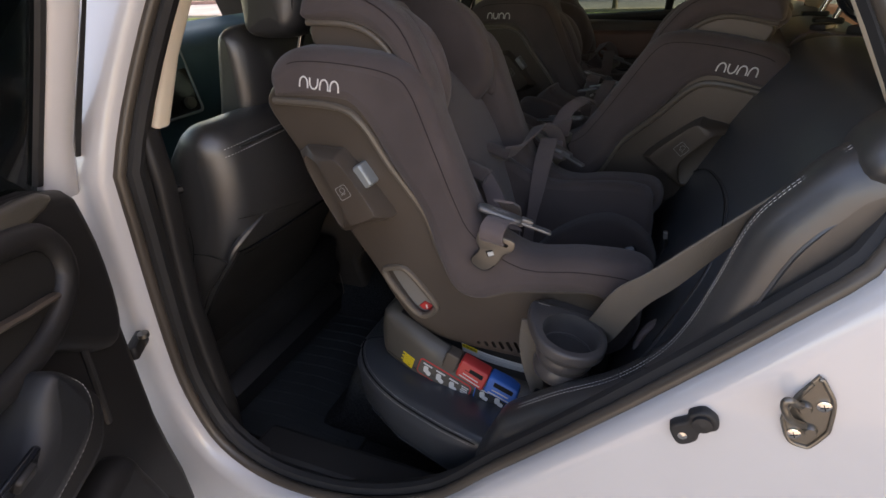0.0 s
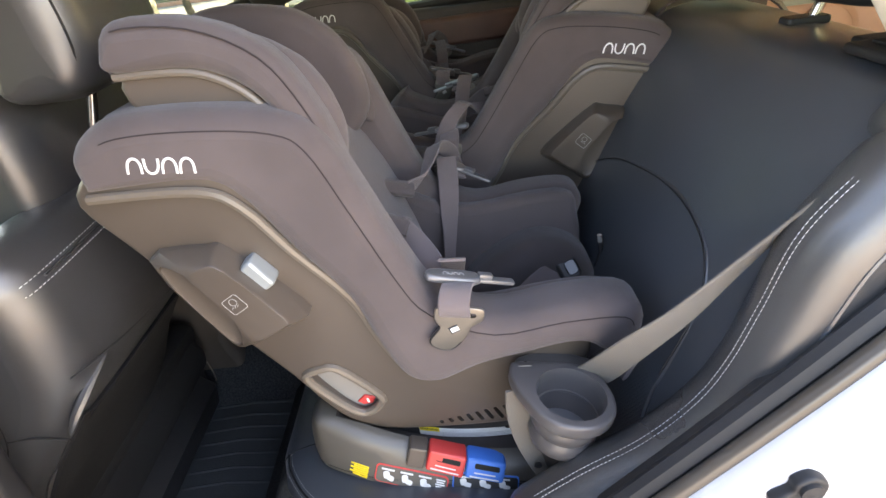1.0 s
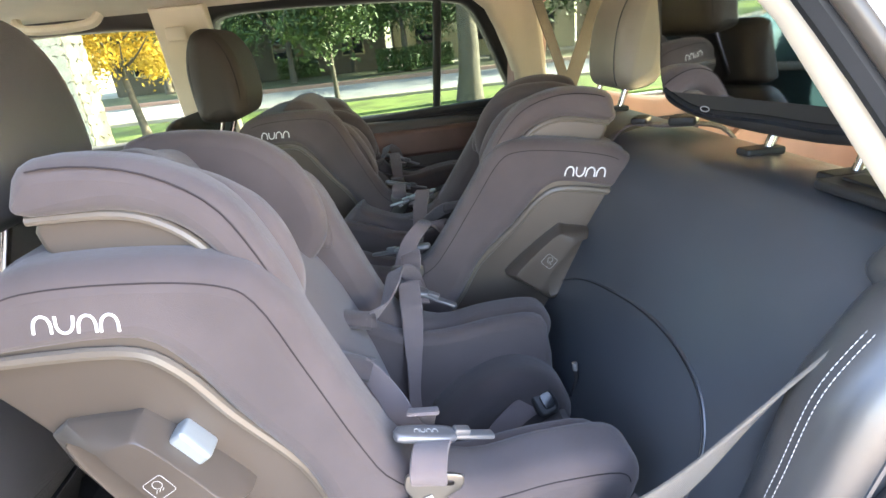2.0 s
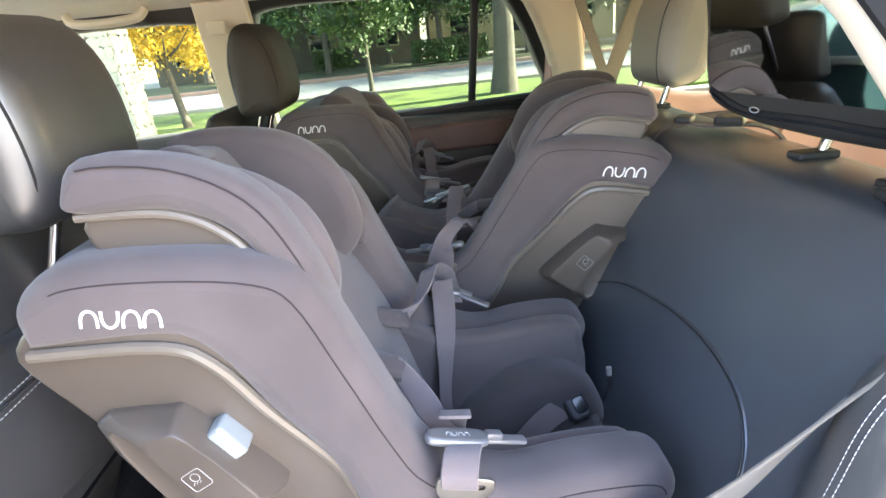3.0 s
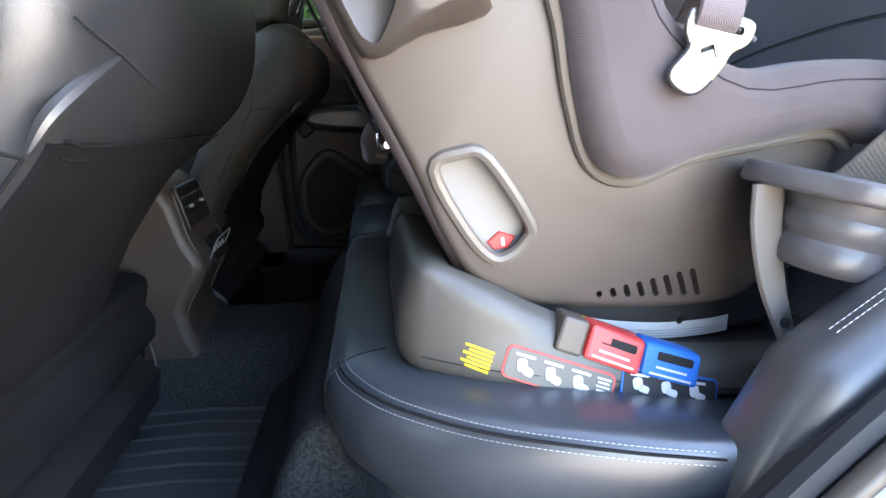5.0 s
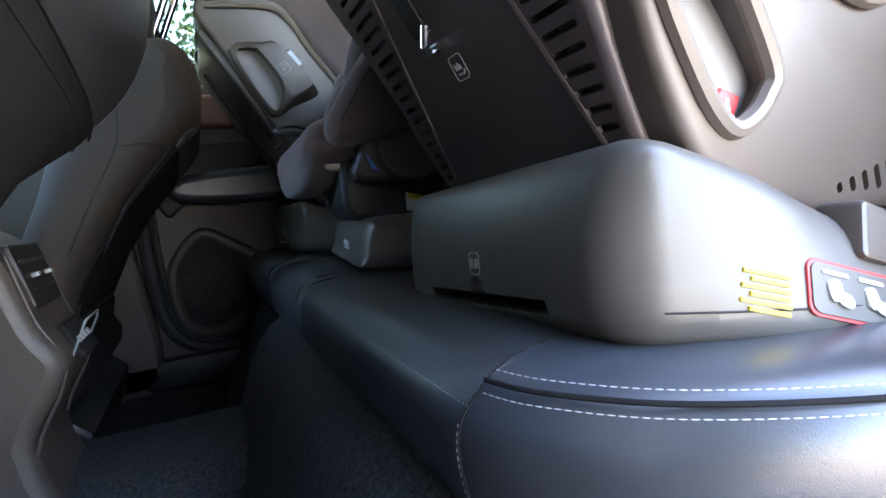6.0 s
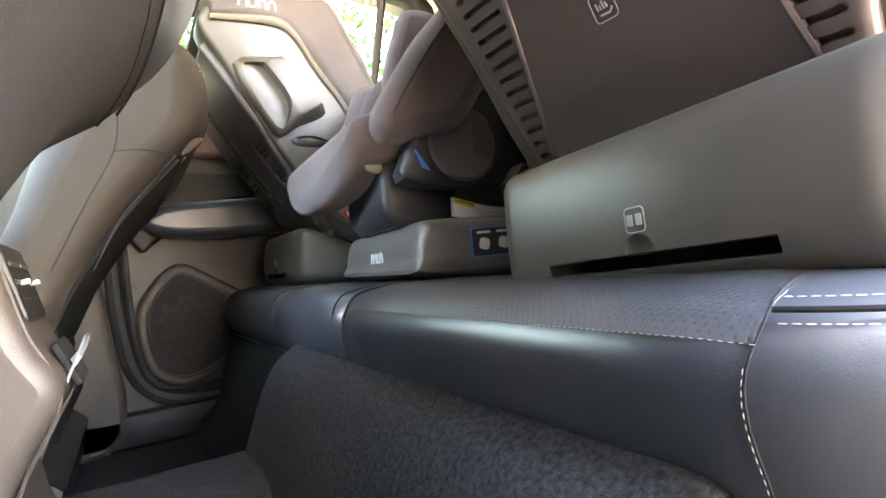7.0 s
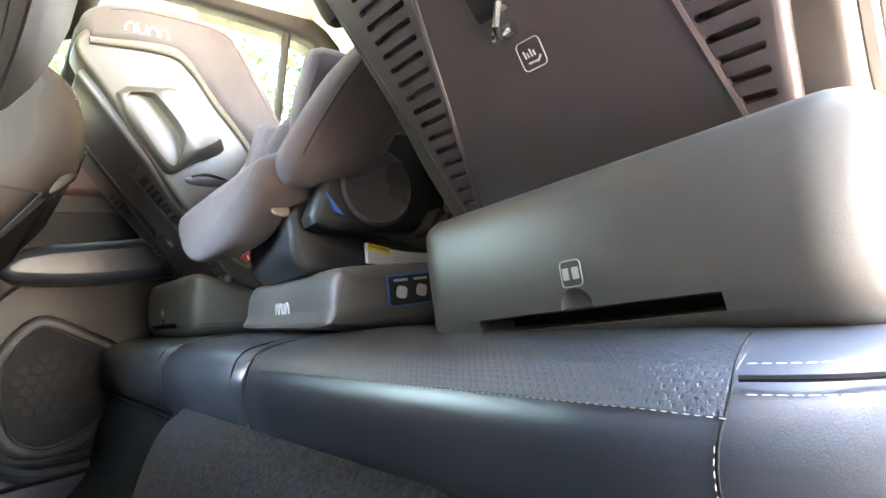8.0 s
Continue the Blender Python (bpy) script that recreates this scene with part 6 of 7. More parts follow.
fbelt = thing("front_seat_belt", "brown-grey driver seat belt beside the centre pillar", "seat belt")
pts, wd = strap_path([(-0.222, 0.222, 1.14), (-0.246, 0.222, 1.06), (-0.262, 0.222, 0.95), (-0.284, 0.222, 0.77), (-0.30, 0.222, 0.60)], [(0.018, -0.006, 0.004)] * 5, 5)
part("webbing", ribbon(B(), pts, wd, 0.0012), M_WEB, fbelt)
part("belt_guide", tube(B(), smooth([(-0.268, 0.215, 0.992), (-0.240, 0.205, 0.988), (-0.215, 0.206, 0.986), (-0.208, 0.218, 0.984)], 4, False), 0.007, 8), M_DARKPL, fbelt)

# ---- open near door ----
door = thing("open_rear_door", "open white rear door with black trim panel", "car door", m=pose(-0.232, 0.060, 0, 0, 0, -66))
dsh = smooth([(0.03, 0.42), (0.02, 0.70), (0.03, 1.05), (0.30, 1.07), (0.68, 1.09), (0.74, 1.00), (0.62, 0.80), (0.48, 0.60), (0.36, 0.42)], 3)
part("outer_skin", slab(B(), dsh, -0.06, -0.005, 0.02, 3), M_WHITE, door, "glossy white painted door shell")
dtr = smooth([(0.055, 0.45), (0.050, 0.70), (0.045, 0.90), (0.055, 1.02), (0.09, 1.075), (0.30, 1.085), (0.66, 1.095), (0.70, 1.00), (0.58, 0.80), (0.45, 0.62), (0.34, 0.45)], 4)
part("trim_panel", slab(B(), dtr, -0.006, 0.045, 0.018, 4), M_DARKPL, door, "black textured door trim")
part("upper_pad", slab(B(), smooth([(0.06, 0.90), (0.055, 1.02), (0.10, 1.078), (0.35, 1.085), (0.36, 1.0), (0.20, 0.93), (0.10, 0.86)], 4), 0.02, 0.062, 0.018, 4), M_DARKPL, door)
cup = smooth([(0.155, 0.990), (0.150, 1.025), (0.185, 1.045), (0.30, 1.050), (0.31, 0.965), (0.215, 0.960)], 4)
part("handle_cup", slab(B(), cup, 0.03, 0.066, 0.004, 2), M_HOLE, door)
ring = [Vector((p.x, 0.064, p.y)) for p in inset(cup, -0.012)]
part("handle_trim", tube(B(), ring + ring[:2], 0.015, 10), M_DARKPL, door, "rounded black handle surround")
part("garnish", slab(B(), smooth([(0.110, 1.070), (0.150, 1.088), (0.34, 1.085), (0.34, 1.058), (0.18, 1.058)], 3), 0.05, 0.066, 0.006, 3), M_BASE, door, "satin grey garnish strip")
part("inner_handle", tube(B(), [(0.17, 0.070, 0.985), (0.22, 0.074, 0.995), (0.30, 0.070, 1.01)], 0.008, 8, squash=0.5), M_SHELL, door)
arm = smooth([(0.245, 0.945), (0.214, 0.905), (0.222, 0.860), (0.275, 0.836), (0.40, 0.826), (0.52, 0.85), (0.52, 0.93), (0.40, 0.915), (0.31, 0.895), (0.268, 0.938)], 4)
part("armrest", slab(B(), arm, 0.03, 0.105, 0.022, 5), M_DOORLEATHER, door, "black leather pull armrest")
part("stitching", stitches(B(), [Vector((p.x, 0.0985, p.y)) for p in inset(arm, 0.006)[2:18]], 0.006, 0.0042, 0.0005), M_STITCH, door)
part("armrest_base", slab(B(), smooth([(0.19, 0.875), (0.20, 0.81), (0.28, 0.79), (0.55, 0.78), (0.55, 0.86), (0.3, 0.88)], 3), 0.03, 0.085, 0.015, 4), M_DARKPL, door)
part("switch_plate", block(B(), (0, 0, 0), (0.07, 0.035, 0.008), 0.003, 2, Matrix.Translation((0.345, 0.104, 0.900)) @ Matrix.Rotation(radians(60), 4, 'X')), M_SCREEN, door)
part("window_switch", block(B(), (0, 0, 0), (0.025, 0.018, 0.010), 0.003, 2, Matrix.Translation((0.335, 0.110, 0.902)) @ Matrix.Rotation(radians(60), 4, 'X')), M_DARKPL, door)
part("switch_mark", block(B(), (0, 0, 0), (0.006, 0.005, 0.001), 0.0003, 1, Matrix.Translation((0.332, 0.115, 0.905)) @ Matrix.Rotation(radians(60), 4, 'X')), M_LABW, door)
part("map_pocket", slab(B(), smooth([(0.15, 0.55), (0.165, 0.72), (0.20, 0.755), (0.30, 0.745), (0.42, 0.72), (0.40, 0.55)], 4), 0.03, 0.085, 0.022, 4), M_DARKPL, door)
part("pocket_edge", tube(B(), smooth([(0.120, 0.046, 0.955), (0.135, 0.048, 0.90), (0.142, 0.048, 0.84), (0.150, 0.048, 0.78)], 5, False), 0.005, 8), M_DARKPL, door)
part("window_frame", tube(B(), smooth([(0.028, 0.012, 1.05), (0.027, 0.030, 1.12), (0.026, 0.088, 1.26), (0.034, 0.155, 1.42)], 4, False), 0.026, 10), M_WHITE, door, "white painted window frame")
part("window_seal", tube(B(), smooth([(-0.010, 0.022, 1.085), (-0.011, 0.034, 1.12), (-0.012, 0.090, 1.26), (-0.004, 0.157, 1.42)], 4, False), 0.012, 8), M_RUBBER, door)
part("window_seal", tube(B(), smooth([(0.056, 0.014, 1.07), (0.056, 0.034, 1.12), (0.056, 0.092, 1.26), (0.066, 0.158, 1.42)], 4, False), 0.007, 8), M_RUBBER, door)
gl = B()
slab(gl, [(0.05, 1.06), (0.06, 1.44), (0.62, 1.44), (0.68, 1.07)], 0.000, 0.004, 0.0005, 1, fn=lambda v: Vector((v.x, v.y + 0.42 * max(0.0, v.z - 1.05), v.z)))
gp = part("window_pane", gl, G_DARK, door)
gp.visible_shadow = False
part("speaker_cover", slab(B(), smooth([(0.09, 0.45), (0.08, 0.54), (0.14, 0.60), (0.24, 0.56), (0.25, 0.46)], 4), 0.03, 0.052, 0.008, 3), M_DARKPL, door)
chk = thing("check_strap", "black steel door check strap bolted to pillar", "door check")
part("strap", block(B(), (0, 0, 0), (0.05, 0.016, 0.022), 0.004, 2, Matrix.Translation((-0.196, 0.055, 0.803)) @ Matrix.Rotation(radians(-60), 4, 'Z')), M_DARKPL, chk)
part("bolt", lathe(B(), [(0.001, 0), (0.008, 0), (0.008, 0.006), (0.001, 0.008)], (-0.182, 0.060, 0.818), 12), M_STEEL, chk)

# ---- far side: doors, pillars, glass ----
def far_tumble(v):
    k = max(0.0, v.z - 1.08)
    return Vector((v.x, v.y - 0.36 * k, v.z))


fd = thing("far_door_wall", "brown-grey trimmed far rear door with window", "car door", kind="structure")
WIN = smooth([(-0.150, 1.105), (-0.155, 1.25), (-0.150, 1.38), (-0.09, 1.422), (0.25, 1.418), (0.48, 1.402), (0.56, 1.365), (0.645, 1.20), (0.668, 1.130), (0.60, 1.100), (0.25, 1.100)], 4)
w = B()
wall_with_hole(w, spread(WIN, -0.25, 0.76, 0.36, 1.48), WIN, 1.600, 1.680, 0.012, fn=far_tumble)
part("door_shell", w, M_DARKPL, fd)
part("lower_trim", slab(B(), smooth([(-0.275, 0.40), (-0.275, 0.80), (-0.26, 1.06), (0.70, 1.06), (0.66, 0.86), (0.40, 0.55), (0.20, 0.40)], 4), 1.555, 1.605, 0.012, 3), M_DOORTRIM, fd, "brown-grey textured door trim")
part("garnish", slab(B(), smooth([(-0.24, 0.985), (-0.24, 1.050), (0.30, 1.058), (0.70, 1.055), (0.70, 0.99), (0.3, 0.975)], 3), 1.540, 1.600, 0.012, 3), M_WOOD, fd, "brown upper door garnish")
part("sill_seal", tube(B(), [(-0.25, 1.595, 1.094), (0.2, 1.595, 1.090), (0.74, 1.595, 1.112)], 0.014, 8), M_RUBBER, fd)
part("armrest", slab(B(), smooth([(-0.13, 0.80), (-0.12, 0.86), (0.10, 0.875), (0.40, 0.89), (0.42, 0.82), (0.10, 0.79)], 3), 1.475, 1.570, 0.02, 4), M_LEATHER, fd, "padded black armrest")
part("door_pocket", slab(B(), smooth([(-0.16, 0.77), (-0.19, 0.86), (-0.15, 0.93), (0.10, 0.94), (0.42, 0.94), (0.40, 0.90), (0.05, 0.88), (-0.11, 0.80)], 3), 1.530, 1.560, 0.008, 3), M_DARKPL, fd)
spk = smooth([(-0.180, 0.595), (-0.165, 0.67), (-0.095, 0.738), (-0.015, 0.700), (0.050, 0.640), (0.028, 0.530), (-0.080, 0.470), (-0.158, 0.503)], 4)
spo = part("speaker_surround", slab(B(), spk, 1.530, 1.560, 0.010, 3), M_DOORTRIM, fd, "angular brown-black speaker surround")
sg = inset(spk, 0.022)
part("speaker_grille", slab(B(), sg, 1.526, 1.534, 0.003, 2), M_DARKGRILLE, spo, "hexagon-patterned speaker grille")
ring = [Vector((p.x, 1.528, p.y)) for p in sg]
part("speaker_ring", tube(B(), ring + ring[:2], 0.004, 6), M_DOORTRIM, spo)
for i in range(-3, 4):
    for j in range(-3, 4):
        hx, hz = -0.077 + 0.022 * i + 0.011 * (j % 2), 0.602 + 0.019 * j
        if (hx + 0.077) ** 2 + (hz - 0.602) ** 2 < 0.060 ** 2:
            hexa2 = [Vector((hx + 0.0112 * math.cos(k * math.pi / 3 + math.pi / 6), hz + 0.0112 * math.sin(k * math.pi / 3 + math.pi / 6))) for k in range(6)]
            part("grille_cell", slab(B(), hexa2, 1.5245, 1.530, 0.0012, 2), M_GRILLE, spo)
for d, r in ((0.0, 0.015), (0.024, 0.008)):
    line = [(-0.222 + d, 1.538, 1.04), (-0.215 + d, 1.538, 0.80), (-0.210 + d, 1.545, 0.62), (-0.185 + d, 1.545, 0.50), (-0.11, 1.545, 0.445 + d), (0.06, 1.545, 0.44 + d)]
    part("door_seal", tube(B(), smooth(line, 5, False), r, 8), M_RUBBER, fd)
pane = B()
slab(pane, inset(WIN, -0.008), 1.630, 1.635, 0.0006, 1, fn=far_tumble)
part("window_pane", pane, G_TINT, fd, "tinted far door glass")
part("window_divider", tube(B(), [far_tumble(Vector((0.440, 1.622, 1.10))), far_tumble(Vector((0.462, 1.622, 1.41)))], 0.012, 8), M_RUBBER, fd)
part("far_sill", block(B(), (0.2, 1.560, 0.40), (1.5, 0.08, 0.07), 0.012), M_DARKPL, fd)
part("white_skin", block(B(), (0.3, 1.700, 0.70), (3.2, 0.03, 0.74), 0.01), M_WHITE, fd)

ff = thing("far_front_wall", "far front door with clear window and beige pillar", "car door", kind="structure")
WIN2 = smooth([(-0.98, 1.11), (-0.94, 1.20), (-0.76, 1.38), (-0.68, 1.41), (-0.335, 1.405), (-0.283, 1.365), (-0.296, 1.17), (-0.32, 1.115), (-0.66, 1.10)], 4)
w = B()
wall_with_hole(w, spread(WIN2, -1.32, -0.25, 0.36, 1.48), WIN2, 1.600, 1.680, 0.012, fn=far_tumble)
part("door_shell", w, M_DOORTRIM, ff)
pane = B()
slab(pane, inset(WIN2, -0.008), 1.630, 1.635, 0.0006, 1, fn=far_tumble)
part("window_pane", pane, G_PALE, ff)
part("pillar_trim", slab(B(), [(-0.300, 1.06), (-0.280, 1.45), (-0.140, 1.45), (-0.150, 1.06)], 1.565, 1.605, 0.010, 3, fn=far_tumble), M_BEIGE, ff, "beige centre pillar trim")
part("lower_pillar", slab(B(), smooth([(-0.34, 0.38), (-0.33, 0.7), (-0.31, 1.06), (-0.235, 1.06), (-0.235, 0.7), (-0.21, 0.40)], 3), 1.520, 1.590, 0.015, 3), M_DOORTRIM, ff)

# cargo area and rear quarter
cg = thing("cargo_wall", "cargo side trim coloured rosy for bounced light, with tinted quarter glass", "cargo trim", kind="structure")
WIN3 = smooth([(0.775, 1.150), (0.755, 1.28), (0.735, 1.36), (0.80, 1.395), (0.98, 1.385), (1.20, 1.33), (1.36, 1.20), (1.34, 1.08), (1.16, 1.068), (0.95, 1.11)], 4)
w = B()
wall_with_hole(w, spread(WIN3, 0.66, 1.95, 0.40, 1.46), WIN3, 1.520, 1.600, 0.02, fn=far_tumble)
part("side_trim", w, M_PINK, cg, "moulded cargo side trim, rosy bounced light in its colour")
pane = B()
slab(pane, inset(WIN3, -0.008), 1.580, 1.585, 0.0006, 1, fn=far_tumble)
part("window_pane", pane, G_TINT, cg)
part("pillar_cover", slab(B(), smooth([(0.675, 1.10), (0.66, 1.20), (0.58, 1.37), (0.50, 1.43), (0.76, 1.43), (0.725, 1.37), (0.745, 1.25), (0.765, 1.10)], 3), 1.500, 1.560, 0.015, 3, fn=far_tumble), M_BEIGE, cg, "beige rear pillar cover")
part("carpet_panel", slab(B(), rrect(1.13, 0.93, 0.24, 0.17, 0.01), 1.505, 1.525, 0.004, 2), M_CARGO, cg, "dark carpeted side panel")
part("round_cover", lathe(B(), [(0.002, 0.006), (0.075, 0.006), (0.080, 0.010), (0.09, 0.012), (0.092, -0.004)], (0, 0, 0), 32, lambda v: Vector((1.44 + v.x, 1.512 - v.z, 0.88 + v.y))), M_PINK, cg)
part("latch_frame", slab(B(), rrect(1.34, 1.00, 0.10, 0.06, 0.01), 1.500, 1.522, 0.004, 2), M_SILV, cg)
# out of view; pale only so that it throws sunlight onto the side trim
part("cargo_floor", block(B(), (1.35, 0.87, 0.58), (1.14, 1.26, 0.04), 0.01), M_BEIGE, cg, "unseen cargo floor, made pale beige to bounce light")
tail = thing("tailgate_wall", "white tailgate frame with rear glass", "tailgate", kind="structure")
part("lower_gate", block(B(), (1.95, 0.87, 0.70), (0.08, 1.36, 0.44), 0.02), M_PINK, tail)
part("upper_frame", block(B(), (1.62, 0.87, 1.44), (0.10, 1.20, 0.05), 0.02), M_HEADL, tail)
part("rear_pane", slab(B(), [(1.945, 0.915), (1.66, 1.430), (1.665, 1.433), (1.951, 0.918)], 0.21, 1.53, 0.001, 1), G_PALE, tail, "rear window glass")
far_belt = thing("far_seat_belt", "brown-grey seat belt hanging beside the rear pillar", "seat belt")
for line, wide in (([(0.775, 1.33, 1.10), (0.770, 1.355, 1.175), (0.720, 1.365, 1.329), (0.690, 1.385, 1.440)], (0.015, 0.010, 0.005)),
                   ([(0.770, 1.34, 1.10), (0.794, 1.365, 1.172), (0.852, 1.370, 1.316), (0.905, 1.390, 1.440)], (0.020, 0.004, -0.008))):
    pts, wd = strap_path(line, [wide] * 4, 6)
    part("webbing", ribbon(B(), pts, wd, 0.0014), M_WEB, far_belt)

# roof
rf = B()
slab(rf, smooth([(0.24, 1.435), (0.32, 1.465), (0.55, 1.485), (0.87, 1.49), (1.20, 1.485), (1.42, 1.465), (1.50, 1.43), (1.52, 1.51), (0.87, 1.55), (0.22, 1.51)], 4), -1.05, 1.60, 0.02, 2, "yzx")
solo("ceiling", rf, M_HEADL, "beige cloth headliner", "ceiling", kind="structure")
grab = thing("grab_handle", "beige plastic grab handle on the headliner", "grab handle")
part("bar", tube(B(), smooth([(-0.60, 1.44, 1.448), (-0.58, 1.425, 1.428), (-0.50, 1.418, 1.422), (-0.42, 1.425, 1.428), (-0.40, 1.44, 1.448)], 5, False), 0.012, 8), M_BEIGE, grab)
solo("coat_clip", block(B(), (0.25, 1.42, 1.455), (0.05, 0.03, 0.02), 0.006), M_BEIGE, "small beige coat hook on the headliner", "coat hook")
solo("pillar_button", block(B(), (-0.225, 1.435, 1.385), (0.05, 0.012, 0.035), 0.006), M_BEIGE, "small beige airbag cover on the pillar", "cover")

# dashboard
dash = thing("dashboard", "blue-grey dashboard with centre screen and silver trim", "dashboard")
part("pad", slab(B(), smooth([(-1.25, 1.08), (-1.05, 1.12), (-0.90, 1.10), (-0.86, 1.02), (-0.92, 0.80), (-1.0, 0.60), (-1.3, 0.60)], 4), 0.12, 1.66, 0.02, 3), M_TEAL, dash)
dm = Matrix.Translation((-0.865, 0.775, 1.01)) @ Matrix.Rotation(radians(-12), 4, 'Y')
part("screen", slab(B(), rrect(0, 0, 0.24, 0.20, 0.012), -0.02, 0.010, 0.004, 2, "yzx", lambda v: dm @ v), M_SCREEN, dash, "glossy black touch screen")
rg = [dm @ Vector((0.011, p.x, p.y)) for p in rrect(0, 0, 0.245, 0.205, 0.012)]
part("screen_bezel", tube(B(), rg + rg[:1], 0.004, 6), M_SILV, dash)
part("knob", lathe(B(), [(0.001, 0), (0.018, 0), (0.016, 0.014), (0.001, 0.015)], (0, 0, 0), 20, lambda v: dm @ Vector((0.012 + v.z, 0.078 + v.x, -0.072 + v.y))), M_STEEL, dash)
part("trim_bar", block(B(), (-0.868, 1.30, 0.93), (0.03, 0.5, 0.03), 0.008), M_SILV, dash)
gear = thing("gear_lever", "black gear lever on the console", "gear lever")
part("shaft", tube(B(), [(-0.70, 0.90, 0.74), (-0.70, 0.90, 0.82)], 0.012, 10), M_CHROME, gear)
part("knob", lathe(B(), [(0.002, 0), (0.020, 0.005), (0.026, 0.03), (0.022, 0.06), (0.002, 0.07)], (-0.70, 0.90, 0.81), 16), M_LEATHER, gear)


# ---- outdoors ----
gm = mat("sunlit_concrete_ground", (0.30, 0.265, 0.22), 0.9, bump=0.4, bscale=60, var=0.15, vscale=0.6)
g = B()
slab(g, [(-220, -220), (220, -220), (220, 220), (-220, 220)], -0.3, 0.0, 0.01, 1, "xyz")
solo("ground", g, gm, "pale concrete ground around the car", "ground", kind="structure")
M_ROAD = mat("grey_asphalt_road", (0.20, 0.20, 0.205), 0.9, bump=0.4, bscale=50, var=0.15, vscale=0.5)
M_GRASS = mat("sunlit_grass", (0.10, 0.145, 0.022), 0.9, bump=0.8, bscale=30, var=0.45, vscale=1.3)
# darker copy of the grass: the far lawn's shade is in its colour
M_LAWN = mat("shade_toned_grass", (0.050, 0.058, 0.022), 0.95, bump=0.8, bscale=30, var=0.45, vscale=0.8)
M_KERB = mat("reddish_kerb", (0.34, 0.20, 0.16), 0.85, bump=0.3, bscale=60, var=0.15)
M_BARK = mat("grey_brown_bark", (0.085, 0.072, 0.058), 0.95, bump=1.0, bscale=18, var=0.4, vscale=14)
M_LEAF = mat("dark_green_leaves", (0.045, 0.085, 0.02), 0.6, var=0.35, vscale=1.5)
M_LEAFY = mat("yellow_autumn_leaves", (0.52, 0.33, 0.03), 0.6, var=0.3, vscale=2)
M_STONE = mat("pale_limestone", (0.36, 0.34, 0.28), 0.9, bump=0.6, bscale=25, var=0.18, vscale=4)
M_MORTAR = mat("grey_brown_mortar", (0.13, 0.11, 0.085), 0.95, bump=0.4, bscale=60, var=0.2, vscale=6)
M_HOUSE = mat("dark_brown_house_wall", (0.10, 0.085, 0.07), 0.85, bump=0.3, bscale=15, var=0.2, vscale=1)
M_HOUSE2 = mat("tan_house_wall", (0.38, 0.33, 0.22), 0.85, bump=0.3, bscale=15, var=0.15, vscale=1)
M_ROOF = mat("grey_roof", (0.08, 0.075, 0.07), 0.9, bump=0.3, bscale=10, var=0.2)


def strip(name, y0, y1, z, material, label, cat):
    b = B()
    slab(b, [(-90, y0), (90, y0), (90, y1), (-90, y1)], -0.05, z, 0.02, 2, "xyz")
    return solo(name, b, material, label, cat, kind="structure")


strip("road", 13.9, 20.5, 0.012, M_ROAD, "grey asphalt street in sunlight", "road")
strip("kerb", 20.5, 20.75, 0.14, M_KERB, "reddish far kerb", "kerb")
strip("lawn", 20.75, 27, 0.13, M_LAWN, "far lawn in grass coloured dark as if shaded", "lawn")
strip("verge", 9.6, 13.6, 0.05, M_GRASS, "sunlit green grass verge", "lawn")
strip("kerb_near", 13.6, 13.9, 0.12, gm, "pale concrete kerb", "kerb")


